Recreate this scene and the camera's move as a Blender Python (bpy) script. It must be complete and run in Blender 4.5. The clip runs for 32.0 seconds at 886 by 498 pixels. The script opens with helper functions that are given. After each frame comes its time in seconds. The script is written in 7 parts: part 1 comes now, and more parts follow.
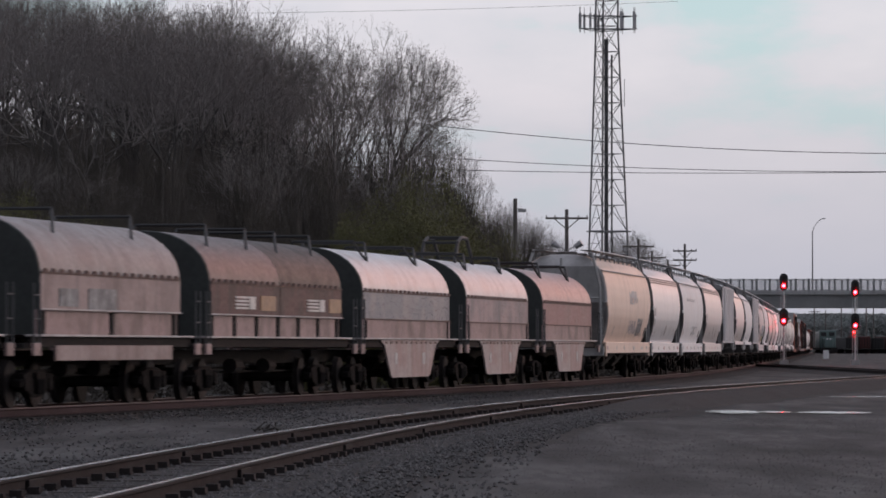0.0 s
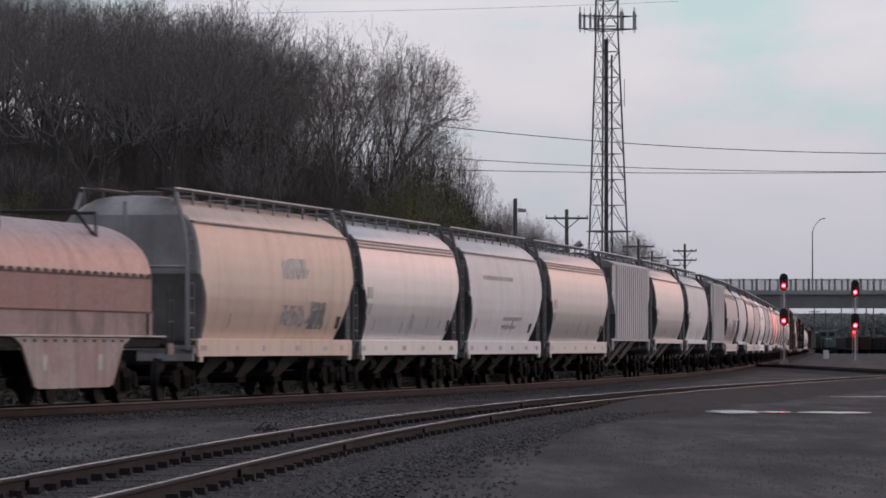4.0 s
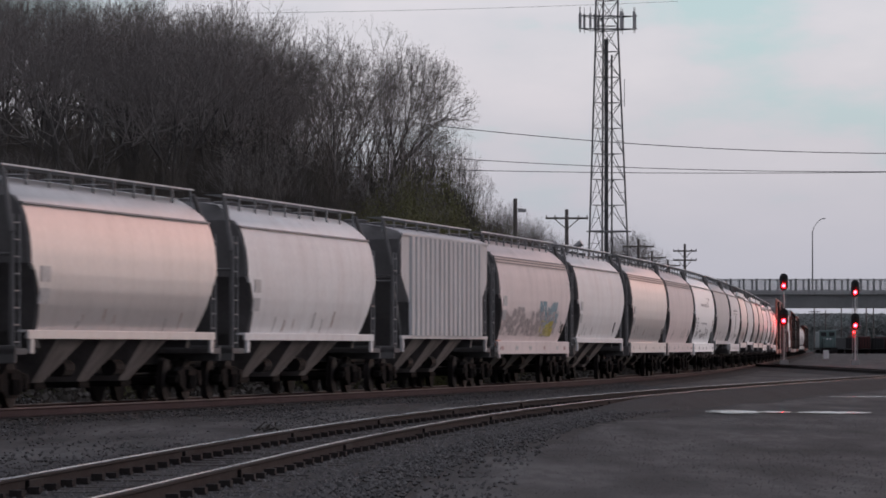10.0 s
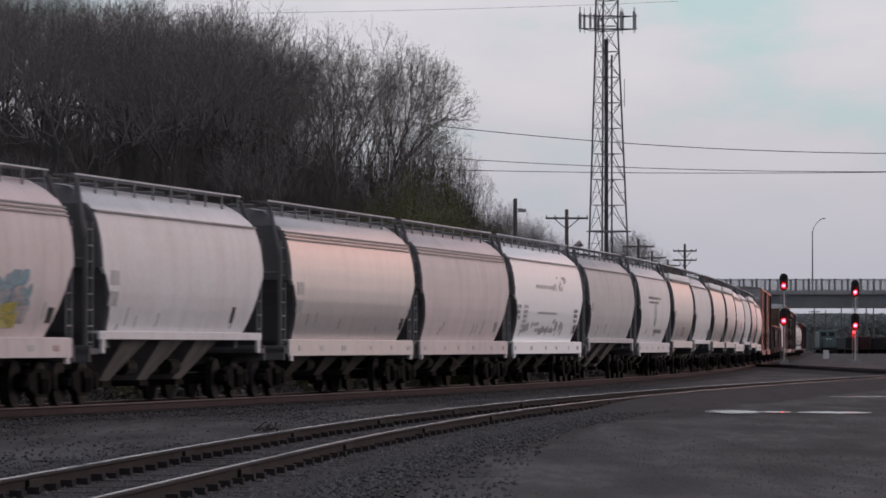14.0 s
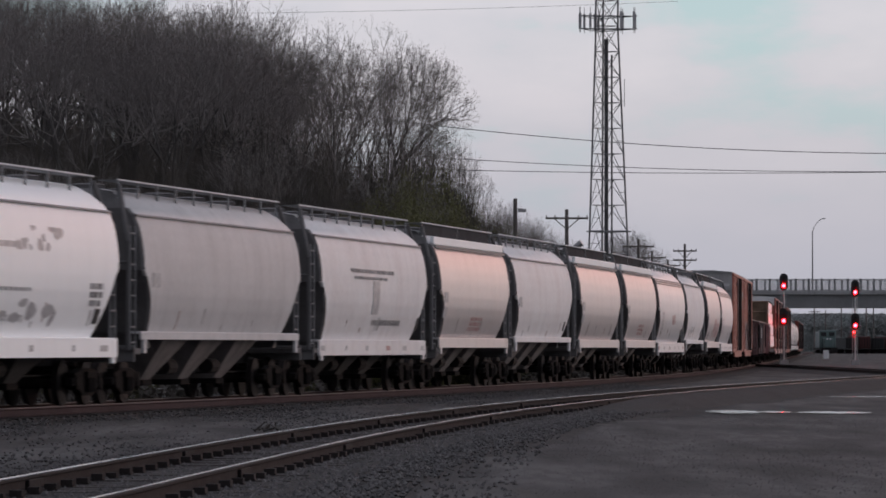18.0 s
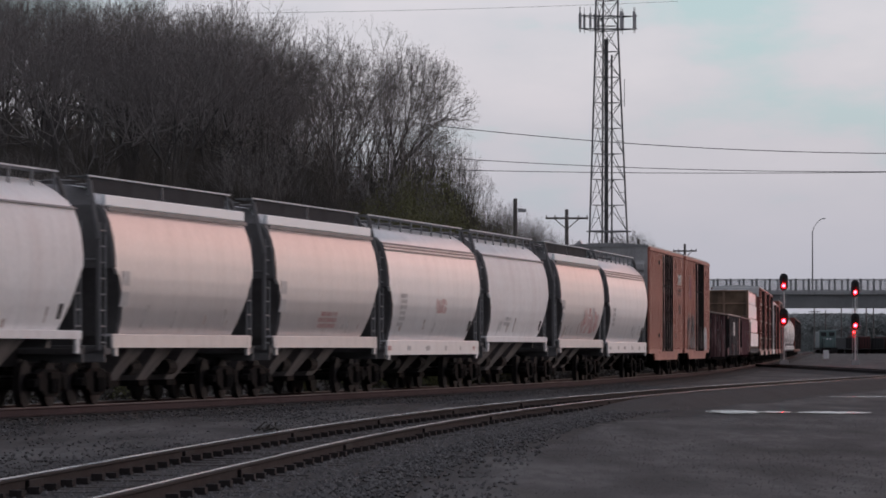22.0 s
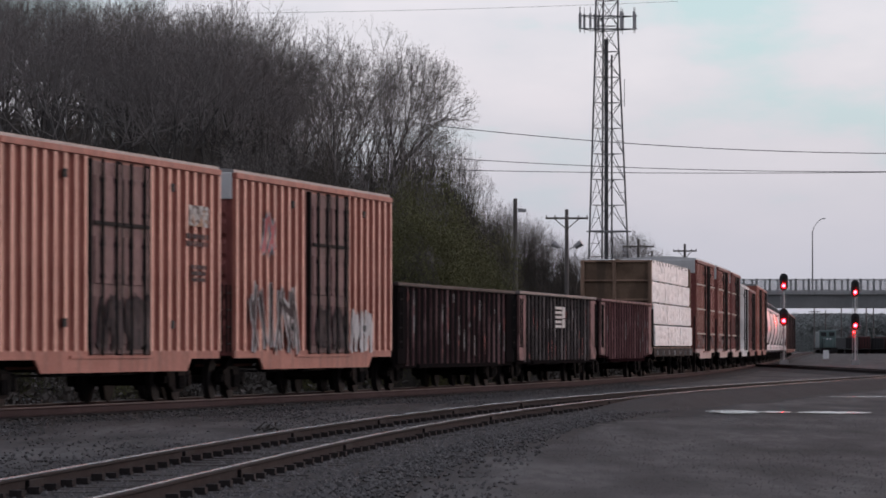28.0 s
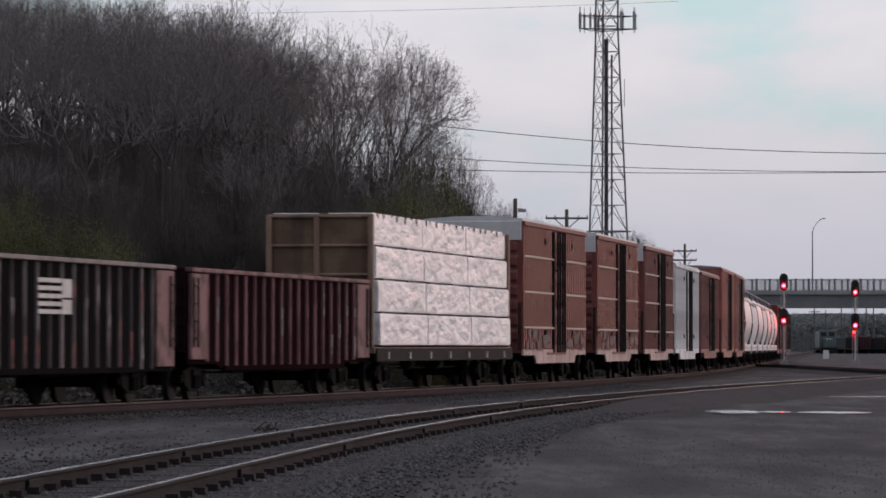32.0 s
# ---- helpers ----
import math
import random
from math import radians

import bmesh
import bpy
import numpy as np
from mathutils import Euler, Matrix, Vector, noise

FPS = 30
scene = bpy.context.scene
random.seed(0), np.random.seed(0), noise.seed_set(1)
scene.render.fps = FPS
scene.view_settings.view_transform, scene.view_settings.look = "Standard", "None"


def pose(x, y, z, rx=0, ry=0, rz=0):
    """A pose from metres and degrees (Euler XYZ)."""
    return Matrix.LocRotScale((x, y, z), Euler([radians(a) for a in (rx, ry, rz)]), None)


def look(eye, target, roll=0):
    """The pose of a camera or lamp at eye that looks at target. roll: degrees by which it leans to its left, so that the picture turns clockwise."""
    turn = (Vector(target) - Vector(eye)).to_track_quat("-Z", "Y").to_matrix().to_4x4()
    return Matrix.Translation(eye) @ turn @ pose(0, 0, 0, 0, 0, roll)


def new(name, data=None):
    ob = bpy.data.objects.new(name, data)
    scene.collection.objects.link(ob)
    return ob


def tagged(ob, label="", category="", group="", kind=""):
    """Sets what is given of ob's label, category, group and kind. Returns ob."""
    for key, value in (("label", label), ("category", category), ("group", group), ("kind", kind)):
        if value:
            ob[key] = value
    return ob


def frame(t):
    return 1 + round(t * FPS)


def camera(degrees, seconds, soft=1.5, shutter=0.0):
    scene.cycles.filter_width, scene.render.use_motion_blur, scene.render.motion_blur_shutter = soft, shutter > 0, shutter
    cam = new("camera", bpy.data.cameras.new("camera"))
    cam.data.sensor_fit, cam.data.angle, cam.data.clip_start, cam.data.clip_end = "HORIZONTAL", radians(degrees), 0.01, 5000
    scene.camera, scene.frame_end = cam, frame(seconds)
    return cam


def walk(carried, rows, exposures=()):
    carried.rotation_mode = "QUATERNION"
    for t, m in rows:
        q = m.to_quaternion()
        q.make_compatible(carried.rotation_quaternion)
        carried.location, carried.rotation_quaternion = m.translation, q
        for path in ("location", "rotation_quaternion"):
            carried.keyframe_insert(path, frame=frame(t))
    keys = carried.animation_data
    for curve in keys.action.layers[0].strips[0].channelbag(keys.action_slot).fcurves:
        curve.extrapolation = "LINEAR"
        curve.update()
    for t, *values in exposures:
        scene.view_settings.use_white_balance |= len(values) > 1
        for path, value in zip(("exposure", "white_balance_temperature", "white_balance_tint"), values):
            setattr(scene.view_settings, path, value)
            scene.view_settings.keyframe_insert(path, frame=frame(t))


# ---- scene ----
# ---- camera: a tripod beside the tracks, looking along them through a long lens ----
cam = camera(10.54, 32.0, soft=1.7, shutter=0.5)
EYE = (0.0, 0.0, 1.156)
STAND = look(EYE, (0.0, 100.0, 1.156 + 2.0516))
walk(cam, [(0.0, STAND), (32.0, STAND)], exposures=[(0.0, 0.06), (3.5, 0.03), (6.0, -0.05), (10.0, -0.03), (17.0, -0.08), (24.5, -0.07), (28.0, 0.15), (31.0, 0.15), (32.0, 0.08)])

# ---- light: overcast dusk, a pink horizon, the sun low and veiled ----
SUN_AZ, SUN_EL = radians(50), radians(7)   # azimuth from +y towards +x
GLOW_AZ = radians(28)                      # the middle of the pink clouds
world = bpy.data.worlds.new("dusk_sky")
scene.world = world
world.use_nodes = True
wn, wl = world.node_tree.nodes, world.node_tree.links
wn.clear()


def wnode(kind, **kw):
    n = wn.new(kind)
    for k, v in kw.items():
        n.inputs[k].default_value = v
    return n


w_out = wn.new("ShaderNodeOutputWorld")
w_bg = wn.new("ShaderNodeBackground")
w_bg.inputs["Strength"].default_value = 0.93
w_sky = wn.new("ShaderNodeTexSky")
w_sky.sky_type, w_sky.sun_disc = "NISHITA", False
w_sky.sun_elevation, w_sky.sun_rotation = SUN_EL, SUN_AZ
w_co = wn.new("ShaderNodeTexCoord")
w_sep = wn.new("ShaderNodeSeparateXYZ")
wl.new(w_co.outputs["Generated"], w_sep.inputs[0])
# cloud deck: broad soft rolls with paler and bluer gaps
w_map = wn.new("ShaderNodeMapping")
w_map.inputs["Scale"].default_value = (1.0, 1.0, 2.6)
w_map.inputs["Location"].default_value = (0.35, 0.0, 0.22)
wl.new(w_co.outputs["Generated"], w_map.inputs[0])
w_noise = wnode("ShaderNodeTexNoise", Scale=13.0, Detail=6.0, Roughness=0.55)
wl.new(w_map.outputs[0], w_noise.inputs["Vector"])
w_ramp = wn.new("ShaderNodeValToRGB")
e = w_ramp.color_ramp.elements
e[0].position, e[0].color = 0.36, (0.43, 0.59, 0.68, 1)
e[1].position, e[1].color = 0.60, (0.68, 0.655, 0.765, 1)
mid = w_ramp.color_ramp.elements.new(0.46)
mid.color = (0.60, 0.60, 0.715, 1)
wl.new(w_noise.outputs["Fac"], w_ramp.inputs[0])
# pink lit clouds in a broad belt above the horizon, on the side of the set sun
w_rise = wn.new("ShaderNodeMapRange")
w_rise.interpolation_type = "SMOOTHSTEP"
w_rise.inputs["From Min"].default_value, w_rise.inputs["From Max"].default_value = 0.03, 0.10
wl.new(w_sep.outputs["Z"], w_rise.inputs["Value"])
w_fall = wn.new("ShaderNodeMapRange")
w_fall.interpolation_type = "SMOOTHSTEP"
w_fall.inputs["From Min"].default_value, w_fall.inputs["From Max"].default_value = 0.22, 0.44
w_fall.inputs["To Min"].default_value, w_fall.inputs["To Max"].default_value = 1.0, 0.0
wl.new(w_sep.outputs["Z"], w_fall.inputs["Value"])
w_dot = wn.new("ShaderNodeVectorMath")
w_dot.operation = "DOT_PRODUCT"
wl.new(w_co.outputs["Generated"], w_dot.inputs[0])
w_dot.inputs[1].default_value = (math.sin(SUN_AZ), math.cos(SUN_AZ), 0.0)
w_flat = wn.new("ShaderNodeVectorMath")
w_flat.operation = "MULTIPLY"
wl.new(w_co.outputs["Generated"], w_flat.inputs[0])
w_flat.inputs[1].default_value = (1.0, 1.0, 0.0)
w_bear = wn.new("ShaderNodeVectorMath")
w_bear.operation = "NORMALIZE"
wl.new(w_flat.outputs[0], w_bear.inputs[0])
w_near = wn.new("ShaderNodeVectorMath")
w_near.operation = "DOT_PRODUCT"
wl.new(w_bear.outputs[0], w_near.inputs[0])
w_near.inputs[1].default_value = (math.sin(GLOW_AZ), math.cos(GLOW_AZ), 0.0)
w_az = wn.new("ShaderNodeMapRange")
w_az.interpolation_type = "SMOOTHSTEP"
w_az.inputs["From Min"].default_value, w_az.inputs["From Max"].default_value = 0.925, 0.985
wl.new(w_near.outputs["Value"], w_az.inputs["Value"])
w_belt = wn.new("ShaderNodeMath")
w_belt.operation = "MULTIPLY"
wl.new(w_rise.outputs[0], w_belt.inputs[0])
wl.new(w_fall.outputs[0], w_belt.inputs[1])
w_mul = wn.new("ShaderNodeMath")
w_mul.operation = "MULTIPLY"
wl.new(w_belt.outputs[0], w_mul.inputs[0])
wl.new(w_az.outputs[0], w_mul.inputs[1])


def wmix(fac, a, b):
    n = wn.new("ShaderNodeMix")
    n.data_type = "RGBA"
    for sock, v in ((n.inputs[0], fac), (n.inputs[6], a), (n.inputs[7], b)):
        if isinstance(v, (int, float, tuple)):
            sock.default_value = v
        else:
            wl.new(v, sock)
    return n.outputs[2]


w_c = wmix(0.97, w_sky.outputs[0], w_ramp.outputs[0])
w_low = wn.new("ShaderNodeMapRange")
w_low.interpolation_type = "SMOOTHSTEP"
w_low.inputs["From Min"].default_value, w_low.inputs["From Max"].default_value = 0.0, 0.075
w_low.inputs["To Min"].default_value, w_low.inputs["To Max"].default_value = 0.9, 0.0
wl.new(w_sep.outputs["Z"], w_low.inputs["Value"])
w_c = wmix(w_low.outputs[0], w_c, (0.50, 0.508, 0.59, 1))
w_c = wmix(w_mul.outputs[0], w_c, (1.85, 0.95, 0.80, 1))
# the half of the sky away from the set sun is darker
w_back = wn.new("ShaderNodeMapRange")
w_back.interpolation_type = "SMOOTHSTEP"
w_back.inputs["From Min"].default_value, w_back.inputs["From Max"].default_value = -0.7, 0.6
w_back.inputs["To Min"].default_value, w_back.inputs["To Max"].default_value = 0.62, 1.0
wl.new(w_dot.outputs["Value"], w_back.inputs["Value"])
w_dim = wn.new("ShaderNodeVectorMath")
w_dim.operation = "SCALE"
wl.new(w_c, w_dim.inputs[0])
wl.new(w_back.outputs[0], w_dim.inputs["Scale"])
wl.new(w_dim.outputs[0], w_bg.inputs["Color"])
wl.new(w_bg.outputs[0], w_out.inputs["Surface"])

sun = new("sun", bpy.data.lights.new("sun", "SUN"))
sun.data.energy, sun.data.angle, sun.data.color = 0.36, radians(14), (1.0, 0.84, 0.80)
sun.matrix_world = look((0, 0, 60), (-math.sin(SUN_AZ), -math.cos(SUN_AZ), 60 - math.tan(SUN_EL)))
scene.view_settings.exposure = 0.0


# ---- materials ----
def material(name, base, rough=0.7, metal=0.0, vary=0.25, scale=2.0, fine=30.0, bump=0.15, streak=0.0, second=None,
             island=False, per_object=0.0, spec=0.5, coat=0.0, stretch=(1, 1, 1), shift=False, sharp=False):
    """Surface with broad stains, fine grain and relief; second: colour of the stains; streak: run-down dirt on upright faces."""
    m = bpy.data.materials.new(name)
    m.use_nodes = True
    n, k = m.node_tree.nodes, m.node_tree.links
    b = n["Principled BSDF"]
    b.inputs["Metallic"].default_value, b.inputs["Roughness"].default_value = metal, rough
    b.inputs["Specular IOR Level"].default_value = spec
    b.inputs["Coat Weight"].default_value = coat
    b.inputs["Coat Roughness"].default_value = 0.40
    co = n.new("ShaderNodeTexCoord")
    mp = n.new("ShaderNodeMapping")
    mp.inputs["Scale"].default_value = stretch
    k.new(co.outputs["Object"], mp.inputs[0])
    co = mp
    if shift:
        sv = n.new("ShaderNodeVectorMath")
        sv.operation = "MULTIPLY_ADD"
        oi = n.new("ShaderNodeObjectInfo")
        k.new(oi.outputs["Random"], sv.inputs[0])
        sv.inputs[1].default_value = (37.0, 91.0, 53.0)
        k.new(mp.outputs[0], sv.inputs[2])
        co = sv
    stain = second or tuple(c * 0.45 for c in base)

    def noise_tex(s, d, vec=None):
        t = n.new("ShaderNodeTexNoise")
        t.inputs["Scale"].default_value, t.inputs["Detail"].default_value = s, d
        k.new(vec or co.outputs[0], t.inputs["Vector"])
        return t.outputs["Fac"]

    def ramp(v, lo, hi, top=1.0):
        r = n.new("ShaderNodeMapRange")
        r.inputs["From Min"].default_value, r.inputs["From Max"].default_value = lo, hi
        r.inputs["To Max"].default_value = top
        k.new(v, r.inputs["Value"])
        return r.outputs[0]

    def mix(fac, a, c):
        x = n.new("ShaderNodeMix")
        x.data_type = "RGBA"
        for sock, v in ((x.inputs[0], fac), (x.inputs[6], a), (x.inputs[7], c)):
            if isinstance(v, tuple):
                sock.default_value = (*v, 1) if len(v) == 3 else v
            elif isinstance(v, (int, float)):
                sock.default_value = v
            else:
                k.new(v, sock)
        return x.outputs[2]

    col = mix(ramp(noise_tex(scale, 7 if sharp else 5), 0.46 if sharp else 0.38, 0.60 if sharp else 0.72, vary * 2), base, stain)
    grain = noise_tex(fine, 3)
    col = mix(ramp(grain, 0.35, 0.75, vary), col, tuple(c * 0.55 for c in base))
    if streak:
        sm = n.new("ShaderNodeMapping")
        sm.inputs["Scale"].default_value = (1.1, 1.1, 0.10)
        k.new(co.outputs[0], sm.inputs[0])
        col = mix(ramp(noise_tex(2.2, 6, sm.outputs[0]), 0.50, 0.64 if sharp else 0.78, streak), col, tuple(c * 0.35 + 0.02 for c in stain))
    if island or per_object:
        src = n.new("ShaderNodeNewGeometry").outputs["Random Per Island"] if island else n.new("ShaderNodeObjectInfo").outputs["Random"]
        col = mix(ramp(src, 0, 1, per_object or 0.5), col, tuple(c * 0.35 for c in base))
    k.new(col, b.inputs["Base Color"])
    k.new(ramp(grain, 0.2, 0.8, min(1.0, rough + 0.12)), b.inputs["Roughness"])
    b.inputs["Roughness"].links[0].from_node.inputs["To Min"].default_value = max(0.03, rough - 0.10)
    if bump:
        bp = n.new("ShaderNodeBump")
        bp.inputs["Strength"].default_value, bp.inputs["Distance"].default_value = bump, 0.02
        k.new(grain, bp.inputs["Height"])
        k.new(bp.outputs[0], b.inputs["Normal"])
    return m


def glow(name, colour, strength):
    m = bpy.data.materials.new(name)
    m.use_nodes = True
    b = m.node_tree.nodes["Principled BSDF"]
    b.inputs["Base Color"].default_value = (*colour, 1)
    b.inputs["Emission Color"].default_value, b.inputs["Emission Strength"].default_value = (*colour, 1), strength
    return m


def paint(name, base, rough=0.32, streak=0.45, vary=0.16, second=None, spec=0.5, coat=0.0, sharp=False):
    return material(name, base, rough, 0.0, vary, 0.85 if sharp else 0.55, 9.0, 0.03, streak, second or tuple(c * 0.6 for c in base), spec=spec, coat=coat, sharp=sharp)


BALLAST = material("ballast", (0.038, 0.037, 0.038), 0.95, 0, 0.45, 0.35, 14, 0.9, second=(0.020, 0.019, 0.0195), spec=0.2)
BED = material("track_ballast", (0.033, 0.031, 0.0315), 0.95, 0, 0.45, 0.6, 16, 1.0, second=(0.020, 0.0175, 0.018), spec=0.2)
STONE = material("ballast_stone", (0.145, 0.138, 0.139), 0.9, 0, 0.3, 3, 30, 0.4, spec=0.25, island=True, per_object=0.7)
RAIL_SIDE = material("rusty_rail", (0.070, 0.046, 0.048), 0.9, 0.0, 0.3, 0.7, 20, 0.3, second=(0.045, 0.028, 0.028), spec=0.1)
RAIL_DARK = material("dark_rail", (0.034, 0.029, 0.029), 0.9, 0.0, 0.3, 1.5, 20, 0.3, second=(0.016, 0.012, 0.012), spec=0.1)
RAIL_TOP = material("polished_rail", (0.70, 0.71, 0.73), 0.13, 1.0, 0.0, 1, 8, 0.0)
RAIL_DULL = material("dull_railhead", (0.10, 0.082, 0.084), 0.6, 0.2, 0.0, 1, 8, 0.0)
TIE = material("weathered_tie", (0.040, 0.033, 0.031), 0.95, 0, 0.4, 3, 30, 0.6, per_object=0.5)
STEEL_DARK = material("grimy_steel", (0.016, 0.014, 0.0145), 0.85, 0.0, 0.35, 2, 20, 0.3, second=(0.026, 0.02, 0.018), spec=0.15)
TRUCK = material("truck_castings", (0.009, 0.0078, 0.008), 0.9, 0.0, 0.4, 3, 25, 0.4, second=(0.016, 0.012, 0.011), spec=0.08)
WHEEL = material("wheel_steel", (0.022, 0.017, 0.017), 0.8, 0.1, 0.3, 4, 25, 0.2, spec=0.2)
BLACK = material("black_void", (0.018, 0.017, 0.018), 0.8, 0, 0.3, 2, 20, 0.2)
GALV = material("galvanised", (0.42, 0.41, 0.415), 0.55, 0.4, 0.2, 3, 30, 0.1)
MESH = material("railing_mesh", (0.46, 0.46, 0.47), 0.6, 0.3, 0.1, 1, 8, 0.0)
MESH.node_tree.nodes["Principled BSDF"].inputs["Alpha"].default_value = 0.22
BARK = material("bark", (0.100, 0.091, 0.085), 0.95, 0, 0.4, 1.2, 18, 0.5)
TWIG = material("twigs", (0.250, 0.225, 0.215), 0.95, 0, 0.3, 0.25, 10, 0.0, second=(0.130, 0.118, 0.108), spec=0.1)
LEAF = material("spring_leaf", (0.150, 0.145, 0.056), 0.8, 0, 0.4, 0.9, 8, 0.0, second=(0.050, 0.050, 0.020), island=True, per_object=0.25)
BRUSH = material("brush", (0.094, 0.080, 0.070), 0.9, 0, 0.4, 0.7, 8, 0.0, second=(0.036, 0.034, 0.024), island=True, per_object=0.22)
POLE_WOOD = material("pole_wood", (0.17, 0.15, 0.14), 0.9, 0, 0.35, 2, 25, 0.4, stretch=(1, 1, 0.2))
CONCRETE = material("bridge_concrete", (0.34, 0.335, 0.33), 0.85, 0, 0.2, 0.15, 2, 0.2, streak=0.3)
GIRDER = material("girder_grey", (0.20, 0.20, 0.20), 0.7, 0, 0.2, 0.2, 2, 0.1)
LATTICE = material("tower_steel", (0.21, 0.205, 0.21), 0.6, 0.3, 0.2, 1, 10, 0.1)
WIRE = material("wire", (0.10, 0.095, 0.10), 0.7, 0.2, 0.1, 1, 10, 0)
WATER = material("puddle_water", (0.02, 0.02, 0.022), 0.03, 0, 0.05, 0.5, 22, 0.55, spec=0.7)
WATER.node_tree.nodes["Principled BSDF"].inputs["Roughness"].links and WATER.node_tree.links.remove(WATER.node_tree.nodes["Principled BSDF"].inputs["Roughness"].links[0])
WATER.node_tree.nodes["Principled BSDF"].inputs["Roughness"].default_value = 0.13
RED_LAMP = glow("red_signal_lens", (1.0, 0.0018, 0.0032), 480.0)
HOOD_BLACK = material("signal_black", (0.02, 0.02, 0.022), 0.6, 0, 0.2, 3, 20, 0.1)
# pale base colour with the distance haze already painted in
HAZED_WOODS = material("hazed_woods", (0.27, 0.285, 0.28), 1.0, 0, 0.25, 0.02, 0.6, 0.0, second=(0.23, 0.245, 0.24), spec=0.1)


# ---- small builders ----
def mesh_from(name, verts, faces, mats=(), smooth=False, index=None):
    me = bpy.data.meshes.new(name)
    me.from_pydata(verts, [], faces)
    for m in mats:
        me.materials.append(m)
    if index is not None:
        me.polygons.foreach_set("material_index", index)
    if smooth:
        me.polygons.foreach_set("use_smooth", [True] * len(me.polygons))
    me.update()
    return me


def box(bm, x0, x1, y0, y1, z0, z1, m=None):
    co = [(x, y, z) for x in (x0, x1) for y in (y0, y1) for z in (z0, z1)]
    v = [bm.verts.new((m @ Vector(c)) if m else c) for c in co]
    for f in ((0, 1, 3, 2), (4, 6, 7, 5), (0, 4, 5, 1), (2, 3, 7, 6), (0, 2, 6, 4), (1, 5, 7, 3)):
        bm.faces.new([v[i] for i in f])
    return v


def bar(bm, a, b, r=0.03, n=6, r2=None):
    """A round bar from a to b."""
    a, b = Vector(a), Vector(b)
    d = (b - a).normalized()
    u = d.orthogonal().normalized()
    w = d.cross(u)
    rings = []
    for p, rr in ((a, r), (b, r if r2 is None else r2)):
        rings.append([bm.verts.new(p + (u * math.cos(t) + w * math.sin(t)) * rr) for t in (2 * math.pi * i / n for i in range(n))])
    for i in range(n):
        j = (i + 1) % n
        bm.faces.new((rings[0][i], rings[0][j], rings[1][j], rings[1][i]))
    bm.faces.new(rings[0][::-1])
    bm.faces.new(rings[1])


def prism(bm, outline, y0, y1):
    """An outline of (x, z) pulled from y0 to y1."""
    a = [bm.verts.new((x, y0, z)) for x, z in outline]
    b = [bm.verts.new((x, y1, z)) for x, z in outline]
    n = len(outline)
    for i in range(n):
        j = (i + 1) % n
        bm.faces.new((a[i], a[j], b[j], b[i]))
    bm.faces.new(a[::-1])
    bm.faces.new(b)


def disc(bm, x, y0, y1, z, r, n=16, r1=None):
    bar(bm, (x, y0, z), (x, y1, z), r, n, r1)


def finish(bm, name, mat, bevel=0.0, smooth=False):
    bmesh.ops.recalc_face_normals(bm, faces=bm.faces)
    if bevel:
        bmesh.ops.bevel(bm, geom=list(bm.edges), offset=bevel, segments=1, affect="EDGES", clamp_overlap=True)
    me = bpy.data.meshes.new(name)
    bm.to_mesh(me)
    bm.free()
    me.materials.append(mat)
    if smooth:
        me.polygons.foreach_set("use_smooth", [True] * len(me.polygons))
    return me


def part(name, data, mat, parent, label="", m=None, bevel=0.0, smooth=False):
    me = finish(data, name, mat, bevel, smooth) if isinstance(data, bmesh.types.BMesh) else data
    ob = new(name, me)
    ob.parent = parent
    if m is not None:
        ob.matrix_basis = m
    if label:
        ob["label"] = label
    return ob


def thing(name, label, category, group="", m=None, kind=""):
    ob = tagged(new(name), label, category, group, kind)
    if m is not None:
        ob.matrix_basis = m
    return ob


# ---- the lines of the tracks ----
ARC = np.arange(-300.0, 1200.0, 1.0)
HEADING = np.interp(ARC, (-85, 21.25, 85, 148.75, 233.75, 425, 956), (0.2025, 0.1737, 0.1198, 0.0904, 0.0835, 0.0803, 0.0823))
HEADING = np.convolve(np.pad(HEADING, 20, mode="edge"), np.ones(41) / 41, "valid")
LINE_X, LINE_Y = np.cumsum(np.sin(HEADING)), np.cumsum(np.cos(HEADING))
LINE_X += -5.4097 - LINE_X[300]
LINE_Y += 111.168 - LINE_Y[300]


def on_line(s, u=0.0, z=0.0):
    """A point of the main track: s metres along it, u metres to the camera's side."""
    h = np.interp(s, ARC, HEADING)
    return Vector((np.interp(s, ARC, LINE_X) + u * math.cos(h), np.interp(s, ARC, LINE_Y) - u * math.sin(h), z))


def car_pose(s, half):
    a, b = on_line(s - half), on_line(s + half)
    d = b - a
    return Matrix.Translation((a + b) / 2) @ Matrix.Rotation(math.atan2(d.y, d.x), 4, "Z")


def travelled(t):
    return 16.5987 * (t - 13) - 0.0039 * (t - 13) ** 2


def main_path(s0, s1, step):
    return [(*on_line(s)[:2], float(np.interp(s, ARC, HEADING))) for s in np.arange(s0, s1 + 0.01, step)]


def siding_x(y):
    return float(np.interp(y, SID_Y, SID_X))


SID_Y = np.arange(-60.0, 330.0, 2.0)
_h = np.interp(SID_Y, (-60, 40, 55, 67, 83, 102, 122, 142, 177, 330), (0.055, 0.062, 0.065, 0.078, 0.099, 0.130, 0.150, 0.173, 0.190, 0.20))
SID_X = np.cumsum(_h) * 2.0
SID_X += -3.15 - np.interp(41.9, SID_Y, SID_X)


def siding_path(y0, y1, step):
    return [(siding_x(y), y, math.atan((siding_x(y + 1) - siding_x(y - 1)) / 2)) for y in np.arange(y0, y1 + 0.01, step)]


